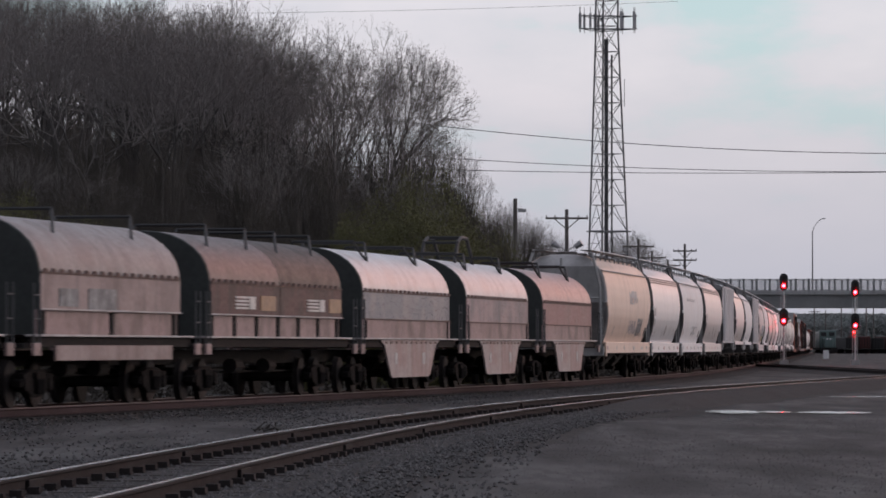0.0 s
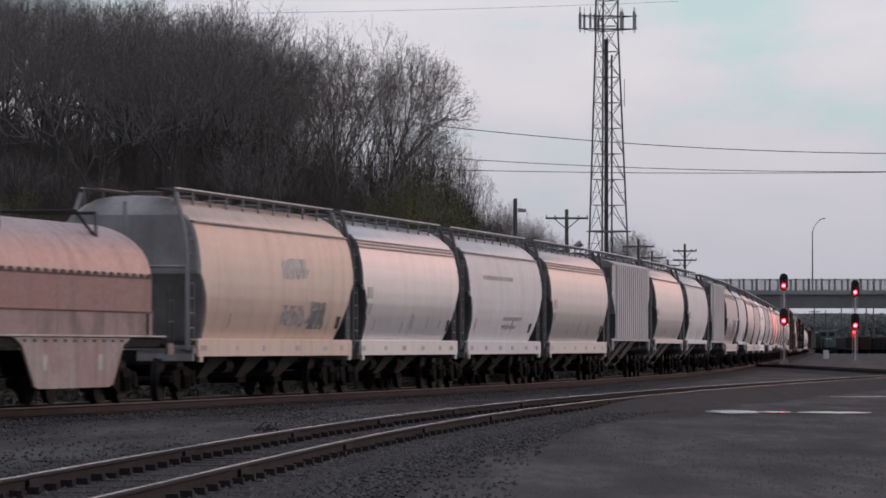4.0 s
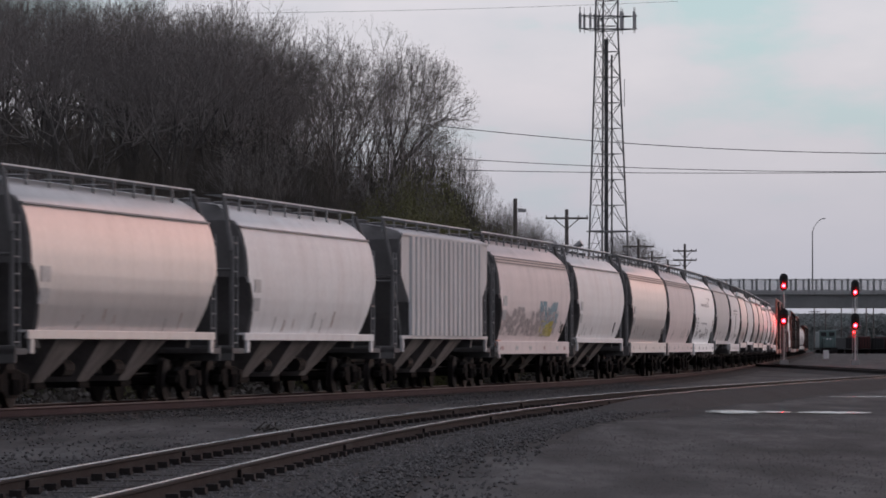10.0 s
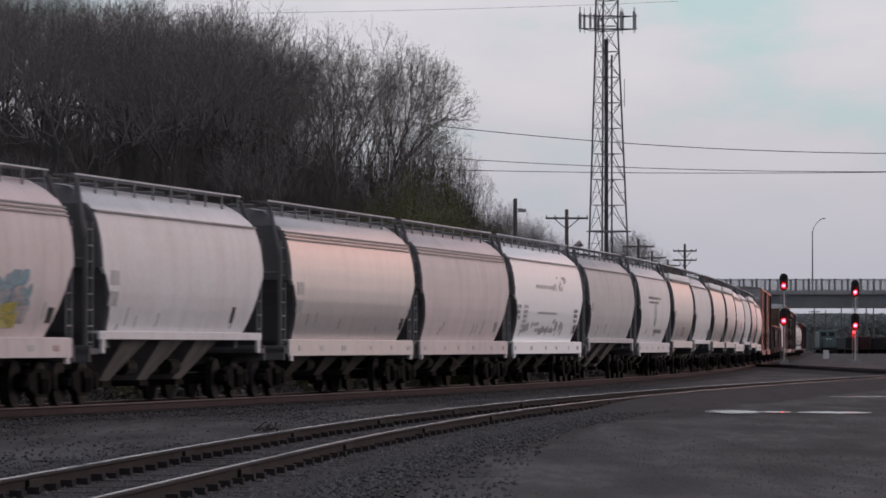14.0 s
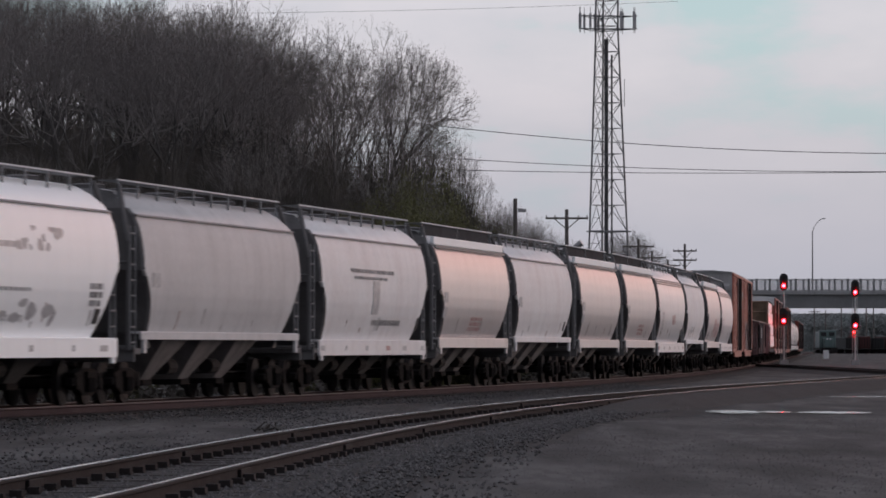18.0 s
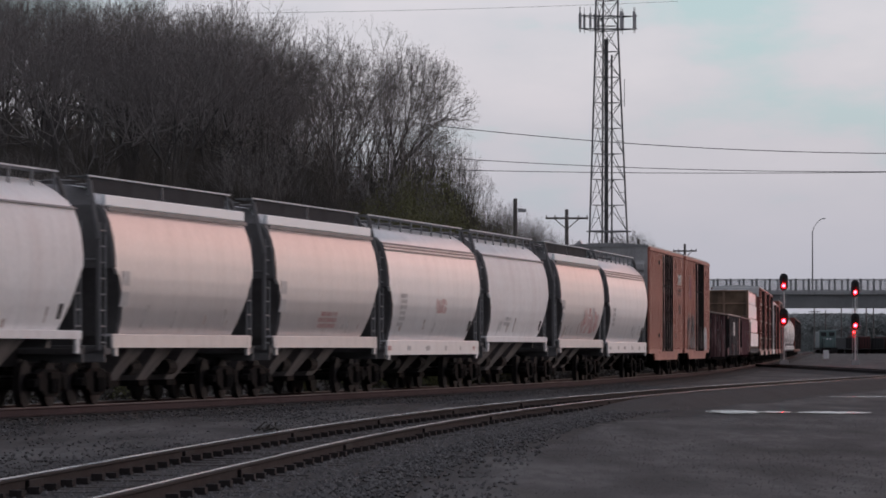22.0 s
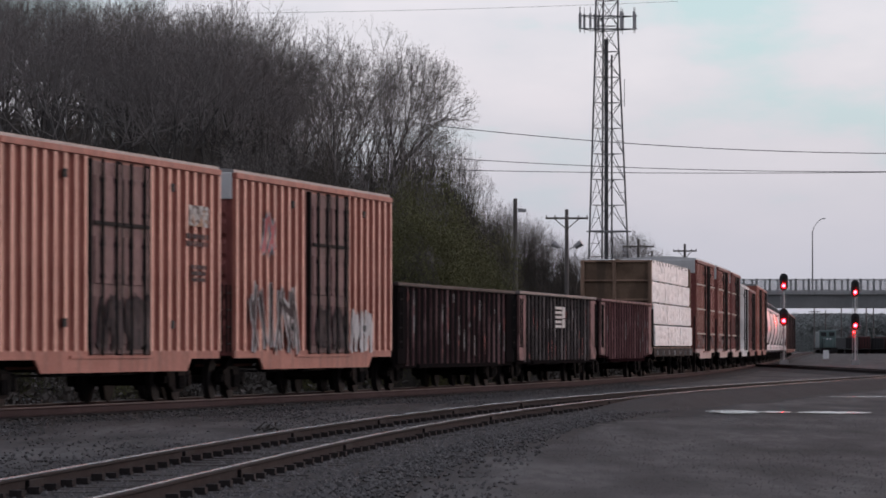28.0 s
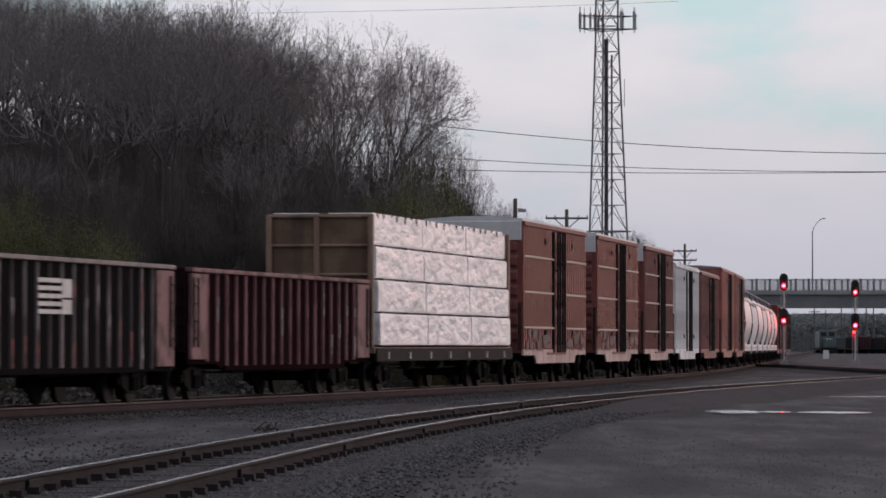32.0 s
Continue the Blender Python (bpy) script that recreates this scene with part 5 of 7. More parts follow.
    for x in np.arange(-half + 0.7, half - 0.6, 1.05):
        bm = bmesh.new()
        x, d_ = x + rt.uniform(-0.25, 0.25), rt.uniform(0.06, 0.20)
        prism(bm, [(x - 0.10, z0 + 4 * hgt - 0.01), (x + rt.uniform(-0.1, 0.1), z0 + 4 * hgt - d_), (x + 0.10, z0 + 4 * hgt - 0.01)], -1.358, -1.346)
        part("wrap_tag", bm, STEEL_DARK, car, "dark fold in the wrap")
    sets = running_gear(car, half, reach, half - 3.2)
    add_car(car, front, rear, half - 3.2, sets)


CB_GREEN = paint("olive_brown_paint", (0.33, 0.215, 0.155), 0.6, 0.5, 0.3, spec=0.15, sharp=True)
CB_DARK = paint("brown_bulkhead_paint", (0.20, 0.135, 0.095), 0.7, 0.5, 0.4, spec=0.1, sharp=True)
# grey streaks in the colour imitate the shading of the creases
WRAP = material("white_wrap", (0.93, 0.94, 0.95), 0.32, 0, 0.22, 1.6, 3.2, 1.0, second=(0.66, 0.63, 0.64), coat=1.0, sharp=True, shift=True, stretch=(0.30, 1.0, 0.8), streak=0.2)
WRAP.node_tree.nodes["Bump"].inputs["Distance"].default_value = 0.16
centre_beam(326.5, 349.3, 0.5, 0.8)

GREY_WASH = material("grey_wash", (0.26, 0.20, 0.19), 0.85, 0, 0.4, 2, 9, 0, second=(0.20, 0.10, 0.09), spec=0.05)
# grey weathering smear low on the sides, laid with the graffiti builder
BOXWASH = [(0.03, 0.40, 1.05, 1.8, GREY_WASH, "faded grey graffiti"), (0.66, 0.96, 1.05, 1.75, GREY_WASH, "faded grey graffiti")]
box_car(351.2, 366.6, 0.9, 1.6, BROWN, BROWN_DULL, "brown box car with pale horizontal rails", stripes=TACK, roof_mat=ROOF_WHITE, door=(0.46, 0.62), smooth_side=True, end_mat=BROWN_DULL, rib_mat=SLAT_LIT, sill_mat=SILL_PINK, cap_mat=ROOF_WHITE, marks=BOXWASH)
box_car(370.2, 384.6, 1.6, 1.2, BROWN, BROWN_DULL, "brown box car with pale horizontal rails", stripes=TACK, roof_mat=ROOF_WHITE, door=(0.46, 0.62), smooth_side=True, end_mat=BROWN_DULL, rib_mat=SLAT_LIT, sill_mat=SILL_PINK, cap_mat=ROOF_WHITE, marks=BOXWASH)
box_car(387.6, 401.8, 1.2, 1.0, BROWN_DULL, BROWN_DOOR, "dull brown box car with pale horizontal rails", stripes=TACK, roof_mat=ROOF_WHITE, door=(0.46, 0.62), smooth_side=True, rib_mat=BROWN, sill_mat=SILL_PINK, cap_mat=ROOF_WHITE)
GRIMY_WHITE = paint("grimy_white_paint", (0.92, 0.91, 0.90), 0.6, 0.55, 0.4, (0.66, 0.64, 0.63), spec=0.2, sharp=True)
box_car(403.2, 419.0, 0.8, 0.8, GRIMY_WHITE, GRIMY_WHITE, "grimy white refrigerator car", top=4.75, door=(0.45, 0.60), smooth_side=True, roof_mat=ROOF_WHITE)
box_car(420.6, 437.4, 0.8, 0.7, BROWN_DULL, BROWN_DOOR, "dark brown box car", top=4.7, door=(0.45, 0.60), smooth_side=True)
box_car(440.5, 457.0, 0.7, 0.7, ORANGE, BROWN_DOOR, "faded orange box car", door=(0.45, 0.62))
box_car(458.5, 475.0, 0.7, 0.7, OXIDE, BROWN_DOOR, "oxide red box car", door=(0.45, 0.62))
q = 477.0
for i, (pm, lb, fs) in enumerate([(WHITE, "white covered hopper car", None), (LIGHT, "light grey covered hopper car", None), (WHITE, "white covered hopper car", None), (LIGHT, "light grey covered hopper car", None), (PALE, "pale covered hopper car", None), (LIGHT, "light grey covered hopper car", None), (WHITE, "white covered hopper car", None)]):
    hopper(q, q + 14.6, 1.0, 1.0, pm, lb + " in the far part of the train", bands=3 if i % 2 else 0, marks=BOXES[:1])
    q += 16.8
for i, pm in enumerate((BROWN, OXIDE, BROWN_DULL, ORANGE, BROWN, OXIDE)):
    box_car(q, q + 16.0, 0.9, 0.9, pm, BROWN_DOOR, "distant reddish brown box car" if pm is not ORANGE else "distant faded orange box car", top=4.75, ribs=8)
    q += 18.0


# ---- coil cars ----
def coil_car(front, rear, gap0, gap1, hood_mat, low_mat, label, hoods=1, last_mat=None, skirt=True, side_mat=None, marks=(), belly=True, arch=False):
    half = (rear - front) / 2
    reach = half + (gap0 + gap1) / 2
    centres = half - 1.9
    car = thing("coil_steel_car", label, "freight car", "coil steel cars of the train")
    arc = [(-1.45, 1.88), (-1.45, 2.62)] + [(-1.45 * math.cos(a), 2.62 + 1.10 * math.sin(a)) for a in np.linspace(0.12, math.pi - 0.12, 15)] + [(1.45, 2.62), (1.45, 1.88)]
    for hd in range(hoods):
        a = -half + 0.75 + hd * (2 * half - 1.75) / hoods + 0.03
        b = -half + 0.75 + (hd + 1) * (2 * half - 1.75) / hoods - 0.03
        bm = bmesh.new()
        va = [bm.verts.new((a, y, z)) for y, z in arc]
        vb = [bm.verts.new((b, y, z)) for y, z in arc]
        for i in range(len(arc) - 1):
            f = bm.faces.new((va[i], va[i + 1], vb[i + 1], vb[i]))
            f.smooth = True
        hood = part("hood", bm, last_mat if last_mat and hd == hoods - 1 else hood_mat, car, "rounded steel coil hood")
        # upright sides get colours of their own, mostly darker than the hood
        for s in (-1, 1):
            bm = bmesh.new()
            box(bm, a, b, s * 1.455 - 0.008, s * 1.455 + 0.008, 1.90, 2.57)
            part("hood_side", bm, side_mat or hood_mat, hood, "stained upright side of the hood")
            bm = bmesh.new()
            box(bm, a - 0.03, b + 0.03, s * 1.47 - 0.025, s * 1.47 + 0.025, 1.868, 1.90)
            part("hood_rim", bm, RIM if not skirt else FLANGE, hood, "thin lower rim of the hood", bevel=0.006)
        for x, sgn in ((a, -1), (b, 1)):
            bm = bmesh.new()
            lower = [(y, 1.40 if z < 2.0 else z) for y, z in arc]
            r1 = [bm.verts.new((x, y, z)) for y, z in lower]
            r2 = [bm.verts.new((x + sgn * 0.05, y * 0.985, 1.40 + (z - 1.40) * 0.99)) for y, z in lower]
            for i in range(len(arc) - 1):
                bm.faces.new((r1[i], r1[i + 1], r2[i + 1], r2[i]))
            bm.faces.new(r2 if sgn > 0 else r2[::-1])
            part("hood_end", bm, END_TEAL, hood, "dark hood end")
        for s in (-1, 1):
            bm = bmesh.new()
            box(bm, a, b, s * 1.455 - 0.025, s * 1.455 + 0.025, 2.565, 2.60)
            for x in np.arange(a + 0.25, b - 0.1, 0.62):
                prism(bm, [(x - 0.16, 2.595), (x + 0.12, 2.595), (x + 0.16, 2.63), (x - 0.02, 2.67)], s * 1.455 - 0.045, s * 1.455 + 0.045)
            part("hood_flange", bm, FLANGE, hood, "riveted rusty seam")
        n = 2
        for i in range(n):
            x = a + (b - a) * (0.22 + 0.56 * i)
            for s in (-1, 1):
                foot_ = (x, s * 1.02, 3.36)
                for dx in (-0.75, 0.75) if skirt else (0.75,):
                    bm = bmesh.new()
                    bar(bm, foot_, (x + dx, s * 0.80, 3.88), 0.036, 6)
                    part("bracket_leg", bm, HOOD_BLACK, hood, "black leg of a lifting bracket")
            for dx in (-0.75, 0.75) if skirt else (0.75,):
                bm = bmesh.new()
                bar(bm, (x + dx, -0.82, 3.89), (x + dx, 0.82, 3.89), 0.036, 6)
                part("bracket_crossbar", bm, HOOD_BLACK, hood, "black bar of a lifting bracket")
    deep = 1.445 if skirt else 1.38
    for s in (-1, 1):
        bm = bmesh.new()
        box(bm, -half + 0.72, half - 0.97, s * deep - 0.02, s * deep + 0.02, 1.39, 1.88)
        part("trough_side", bm, HOOD_BASE, car, "faded rosy side of the coil trough")
        # near-black strips stand in for the dark gaps along the trough
        for x in np.linspace(-half + 1.1, half - 1.4, 2 if skirt else 4 * hoods - 1):
            bm = bmesh.new()
            wd = 0.04 if skirt else 0.14
            box(bm, x - wd, x + wd, s * (deep + 0.03) - 0.02, s * (deep + 0.03) + 0.02, 1.40, 1.86)
            part("trough_post", bm, STEEL_DARK, car, "dark strip standing in for a gap", bevel=0.008)
        bm = bmesh.new()
        box(bm, -half, half, min(s * 1.36, s * 1.58), max(s * 1.36, s * 1.58), 1.365, 1.405)
        part("walkway", bm, RIM, car, "pale edge of the side walkway", bevel=0.006)
        # recessed sill, near-black to hold the shadow under the walkway
        bm = bmesh.new()
        box(bm, -half + 0.1, half - 0.1, s * 1.42 - 0.04, s * 1.42 + 0.04, 1.16, 1.364)
        part("side_sill", bm, STEEL_DARK, car, "", bevel=0.012)
        if skirt:
            bm = bmesh.new()
            prism(bm, [(-half * 0.60, 1.355), (-half * 0.52, 1.20), (-half * 0.40, 0.42), (-half * 0.36, 0.37), (half * 0.36, 0.37), (half * 0.40, 0.42), (half * 0.52, 1.20), (half * 0.60, 1.355)], s * 1.49 - 0.025, s * 1.49 + 0.025)
            part("belly_plate", bm, low_mat, car, "deep centre side plate")
            for x in np.linspace(-half * 0.5, half * 0.5, 11):
                bm = bmesh.new()
                box(bm, x - 0.07, x + 0.07, s * 1.525 - 0.012, s * 1.525 + 0.012, 1.26, 1.31)
                part("rivet_bar", bm, FLANGE, car)
            for x in (-half * 0.30, half * 0.26):
                bm = bmesh.new()
                box(bm, x - 0.16, x + 0.16, s * 1.518 - 0.004, s * 1.518 + 0.004, 0.72, 1.02)
                part("stencil", bm, MARK_PALE, car, "small pale stencil")
        elif belly:
            bm = bmesh.new()
            box(bm, -half * 0.72, half * 0.72, s * 1.46 - 0.03, s * 1.46 + 0.03, 0.90, 1.20)
            part("belly_plate", bm, low_mat, car, "shallow side plate", bevel=0.01)
    if arch:
        bm = bmesh.new()
        pts = [(-2.4, 3.66), (-1.9, 4.25), (-1.2, 4.42), (-0.2, 4.40), (0.6, 3.95), (0.9, 3.62)]
        for s in (-0.5, 0.5):
            for p0, p1 in zip(pts, pts[1:]):
                bar(bm, (p0[0], s, p0[1]), (p1[0], s, p1[1]), 0.055, 6)
        for x, z in pts[1:4]:
            bar(bm, (x, -0.5, z), (x, 0.5, z), 0.04, 6)
        part("lifting_frame", bm, HOOD_BLACK, car, "black arched lifting frame")
    for e in (-1, 1):
        bm = bmesh.new()
        box(bm, e * (half + 0.15) - 0.35, e * (half + 0.15) + 0.35, -1.48, 1.48, 1.14, 1.24)
        part("end_platform", bm, STEEL_DARK, car, "", bevel=0.01)
        for s in (-1, 1):
            part("end_ladder", LADDER_GREY, None, car, "grey ladder at the car's end", pose(e * (half + 0.02) - 0.2, s * 1.60, 1.02))
            bm = bmesh.new()
            box(bm, e * (half + 0.02) - 0.24, e * (half + 0.02) + 0.26, s * 1.59 - 0.03, s * 1.59 + 0.03, 1.00, 1.24)
            part("ladder_foot", bm, HOOD_BASE, car, "pale step bracket", bevel=0.01)
    for x0, x1, z0, z1, mm, lb in marks:
        bm = bmesh.new()
        box(bm, -half + x0 * 2 * half, -half + x1 * 2 * half, -1.482, -1.464, z0, z1)
        part("lettering_panel", bm, mm, car, lb)
    sets = running_gear(car, half, reach, centres)
    add_car(car, front, rear, centres, sets)


RIM = material("pale_rim", (0.55, 0.51, 0.50), 0.6, 0, 0.35, 1.2, 12, 0.1, second=(0.28, 0.22, 0.21), spec=0.2)
HOOD_BASE = paint("rosy_hood_base", (0.36, 0.25, 0.24), 0.5, 0.35, 0.48, (0.20, 0.145, 0.14), spec=0.12, sharp=True)
EMB_ORANGE = material("faded_orange_panel", (0.40, 0.24, 0.13), 0.6, 0, 0.5, 2.5, 10, 0.0, second=(0.25, 0.16, 0.11))
END_TEAL = material("dark_hood_end", (0.030, 0.034, 0.033), 0.7, 0, 0.3, 1.2, 10, 0.1)
FLANGE = material("rust_seam", (0.15, 0.085, 0.07), 0.8, 0, 0.4, 4, 20, 0.2)
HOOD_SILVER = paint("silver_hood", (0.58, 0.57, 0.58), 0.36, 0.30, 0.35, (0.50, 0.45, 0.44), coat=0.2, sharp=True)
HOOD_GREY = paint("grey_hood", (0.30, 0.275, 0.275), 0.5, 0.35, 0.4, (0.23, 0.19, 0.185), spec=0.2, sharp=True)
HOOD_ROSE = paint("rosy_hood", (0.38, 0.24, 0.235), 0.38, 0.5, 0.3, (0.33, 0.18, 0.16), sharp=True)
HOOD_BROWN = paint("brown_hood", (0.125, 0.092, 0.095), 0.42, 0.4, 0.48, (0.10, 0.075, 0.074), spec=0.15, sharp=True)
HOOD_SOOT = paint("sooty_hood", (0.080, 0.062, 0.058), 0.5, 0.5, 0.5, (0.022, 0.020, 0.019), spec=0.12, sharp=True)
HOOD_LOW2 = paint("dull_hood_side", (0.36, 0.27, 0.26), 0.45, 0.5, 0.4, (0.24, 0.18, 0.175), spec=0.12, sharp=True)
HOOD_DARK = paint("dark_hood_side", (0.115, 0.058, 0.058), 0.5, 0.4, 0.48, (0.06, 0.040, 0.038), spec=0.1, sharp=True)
HOOD_LOW = paint("grey_hood_side", (0.185, 0.18, 0.195), 0.30, 0.35, 0.45, (0.33, 0.265, 0.26), spec=0.16, sharp=True)
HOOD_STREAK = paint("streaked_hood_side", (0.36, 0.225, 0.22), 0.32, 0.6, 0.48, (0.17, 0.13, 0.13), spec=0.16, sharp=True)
HOOD_RED = paint("red_hood_side", (0.31, 0.150, 0.145), 0.42, 0.35, 0.45, (0.30, 0.17, 0.16), spec=0.15, sharp=True)
SILL_ROSE = paint("rosy_sill", (0.36, 0.28, 0.27), 0.45, 0.3, 0.35, (0.24, 0.17, 0.16), spec=0.12, sharp=True)
SILL_PALE = paint("pale_sill", (0.42, 0.34, 0.33), 0.45, 0.35, 0.48, (0.38, 0.25, 0.23), spec=0.12, sharp=True)
coil_car(-254.0, -239.3, 0.7, 1.0, HOOD_BROWN, SILL_ROSE, "brown coil steel car at the head of the group", hoods=2, skirt=False)
coil_car(-237.4, -224.4, 1.0, 0.5, HOOD_GREY, SILL_ROSE, "coil steel car with a dull grey hood", skirt=False, side_mat=HOOD_LOW2, marks=[(0.16, 0.27, 1.95, 2.30, MARK, "dark lettering block"), (0.33, 0.50, 1.90, 2.32, MARK, "dark lettering block"), (0.62, 0.66, 1.0, 1.1, STICKER, "red mark")])
coil_car(-223.4, -207.2, 0.5, 0.5, HOOD_BROWN, SILL_ROSE, "coil steel car with two weathered brown hoods", hoods=2, last_mat=HOOD_SOOT, skirt=False, side_mat=HOOD_DARK, marks=[(a0, a0 + 0.085, z, z + 0.045, EMBLEM_WHITE, "white emblem bar") for a0 in (0.20, 0.68) for z in (2.02, 2.10, 2.18, 2.26)] + [(a0 + 0.088, a0 + 0.125, 2.02, 2.31, EMBLEM_WHITE, "white emblem block") for a0 in (0.20, 0.68)] + [(0.36, 0.46, 2.0, 2.34, EMB_ORANGE, "faded orange panel"), (0.84, 0.93, 2.0, 2.34, EMB_ORANGE, "faded orange panel")], belly=False)
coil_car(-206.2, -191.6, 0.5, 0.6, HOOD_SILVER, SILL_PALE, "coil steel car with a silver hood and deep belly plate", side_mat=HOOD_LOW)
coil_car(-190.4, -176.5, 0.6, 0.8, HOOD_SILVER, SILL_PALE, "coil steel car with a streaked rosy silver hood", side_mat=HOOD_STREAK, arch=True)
coil_car(-174.9, -160.2, 0.8, 1.2, HOOD_ROSE, SILL_PALE, "coil steel car with a dull red hood", side_mat=HOOD_RED)


# ---- signals beside the line ----
def signal(x, y, heads, low_lamp=None):
    s = thing("railway_signal", "two-headed colour light signal showing red over red", "railway signal", "signals beside the line", pose(x, y, -0.35))
    top = max(heads) + 0.9
    bm = bmesh.new()
    bar(bm, (0, 0.12, 0), (0, 0.12, top - 0.4), 0.075, 8)
    part("mast", bm, GALV, s, "galvanised mast")
    bm = bmesh.new()
    box(bm, -0.35, 0.35, -0.2, 0.45, 0, 0.5)
    part("base", bm, CONCRETE, s, "", bevel=0.03)
    bm = bmesh.new()
    bar(bm, (-0.2, 0.35, 0.4), (-0.2, 0.35, top - 0.8), 0.02, 5)
    bar(bm, (0.2, 0.35, 0.4), (0.2, 0.35, top - 0.8), 0.02, 5)
    for z in np.arange(0.7, top - 0.9, 0.32):
        bar(bm, (-0.2, 0.35, z), (0.2, 0.35, z), 0.014, 5)
    part("ladder", bm, GALV, s)
    for z in heads:
        bm = bmesh.new()
        out = [(0.34 * math.cos(a), 0.36 + 0.34 * math.sin(a)) for a in np.linspace(0, math.pi, 9)] + [(0.34 * math.cos(a), -0.36 + 0.34 * math.sin(a)) for a in np.linspace(math.pi, 2 * math.pi, 9)]
        prism(bm, [(a, z + b) for a, b in out], -0.03, 0.02)
        box(bm, -0.2, 0.2, 0.0, 0.3, z - 0.5, z + 0.5)
        hd = part("signal_head", bm, HOOD_BLACK, s, "black backed lamp head")
        for k in (-0.32, 0.0, 0.32):
            bm = bmesh.new()
            ring = [(0.15 * math.cos(a), 0.15 * math.sin(a)) for a in np.linspace(-0.5, math.pi + 0.5, 10)]
            va = [bm.verts.new((p, -0.03, z + k + r)) for p, r in ring]
            vb = [bm.verts.new((p, -0.28, z + k + r)) for p, r in ring]
            for i in range(9):
                bm.faces.new((va[i], va[i + 1], vb[i + 1], vb[i]))
            part("visor", bm, HOOD_BLACK, hd)
        bm = bmesh.new()
        bar(bm, (0, -0.075, z - 0.30), (0, -0.045, z - 0.30), 0.135, 14)
        part("lens", bm, RED_LAMP, hd, "glowing red lens")
    if low_lamp:
        bm = bmesh.new()
        bar(bm, (-0.12, -0.02, low_lamp), (-0.12, 0.02, low_lamp), 0.05, 10)
        part("marker_lamp", bm, RED_LAMP, s, "small glowing red lamp")
    return s


def at(px, depth):
    return (px - 784.0) / 8500.0 * depth


signal(at(1387, 385), 385, (6.75, 3.95))
signal(at(1513.5, 390), 390, (6.30, 3.60), 2.75)

# ---- road bridge over the yard ----
BY = 745.0
bridge = thing("road_bridge", "grey concrete and steel road bridge over the tracks", "bridge")
bx0, bx1 = 32.0, 130.0
bm = bmesh.new()
box(bm, bx0, bx1, BY, BY + 11, 9.35, 9.95)
part("deck", bm, CONCRETE, bridge, "concrete deck edge", bevel=0.05)
for y in (BY + 0.5, BY + 4, BY + 7.5, BY + 10.5):
    bm = bmesh.new()
    box(bm, bx0, bx1, y - 0.05, y + 0.05, 7.35, 9.35)
    box(bm, bx0, bx1, y - 0.25, y + 0.25, 7.32, 7.40)
    part("girder", bm, GIRDER, bridge, "grey steel girder")
for y in (BY + 0.1, BY + 10.9):
    bm = bmesh.new()
    for z in (10.10, 11.75):
        box(bm, bx0, bx1, y - 0.04, y + 0.04, z - 0.05, z + 0.05)
    rl = part("railing", bm, GALV, bridge, "metal railing with mesh infill")
    bm = bmesh.new()
    box(bm, -0.16, 0.16, -0.10, 0.10, 9.95, 11.85)
    pm = finish(bm, "railing_post", GIRDER)
    bm = bmesh.new()
    box(bm, 0.18, 1.84, -0.015, 0.015, 10.12, 11.68)
    gm = finish(bm, "railing_panel", MESH)
    for x in np.arange(bx0 + 0.5, bx1, 2.02):
        part("railing_post", pm, None, rl, "", pose(x, y, 0))
        part("railing_panel", gm, None, rl, "", pose(x, y, 0))
bm = bmesh.new()
box(bm, bx0 - 3.0, bx0 + 0.2, BY - 1, BY + 12, -1, 9.35)
part("abutment", bm, CONCRETE, bridge, "", bevel=0.1)
for x in (72.0, 104.0):
    bm = bmesh.new()
    box(bm, x - 0.6, x + 0.6, BY + 1, BY + 10, -1, 7.35)
    part("pier", bm, CONCRETE, bridge, "concrete pier", bevel=0.1)
embank = bmesh.new()
v = [(bx0 - 2.5, BY - 14, -1), (bx0 - 2.5, BY + 0, 9.2), (bx0 - 2.5, BY + 11, 9.2), (bx0 - 2.5, BY + 26, -1), (-120, BY - 14, -1), (-120, BY, 9.2), (-120, BY + 11, 9.2), (-120, BY + 26, -1)]
vs = [embank.verts.new(c) for c in v]
for f in ((0, 1, 5, 4), (1, 2, 6, 5), (2, 3, 7, 6), (0, 3, 2, 1)):
    embank.faces.new([vs[i] for i in f])
tagged(new("embankment", finish(embank, "embankment", BRUSH)), "brush-covered embankment leading up to the bridge", "embankment", kind="structure")

bm = bmesh.new()
lx = at(1438, BY + 2)
lamp = thing("street_lamp", "tall street lamp with one curved arm on the bridge", "street lamp", m=pose(lx, BY + 2, 9.95))
bar(bm, (0, 0, 0), (0, 0, 9.3), 0.13, 8, 0.08)
part("pole", bm, GIRDER, lamp)
bm = bmesh.new()
pts = [(0, 9.2), (0.25, 9.9), (0.7, 10.6), (1.2, 11.1), (1.55, 11.25)]
for a, b in zip(pts, pts[1:]):
    bar(bm, (a[0], 0, a[1]), (b[0], 0, b[1]), 0.055, 6)
part("arm", bm, GIRDER, lamp)
bm = bmesh.new()
box(bm, 1.45, 2.05, -0.16, 0.16, 11.17, 11.32)
part("lamp_head", bm, GIRDER, lamp, "", bevel=0.03)

# ---- lattice mobile phone mast ----
TD = 600.0
CABLE = material("cable_sheath", (0.075, 0.072, 0.075), 0.8, 0, 0.3, 0.6, 6, 0.1)
tower = thing("lattice_tower", "tall grey lattice mobile phone tower with antennas", "tower", m=pose(at(1071, TD), TD, -0.3, 0, 0, 8))


def half_tower(z):
    return 2.98 - (z / 41.0) * 1.58 if z < 41 else 1.40


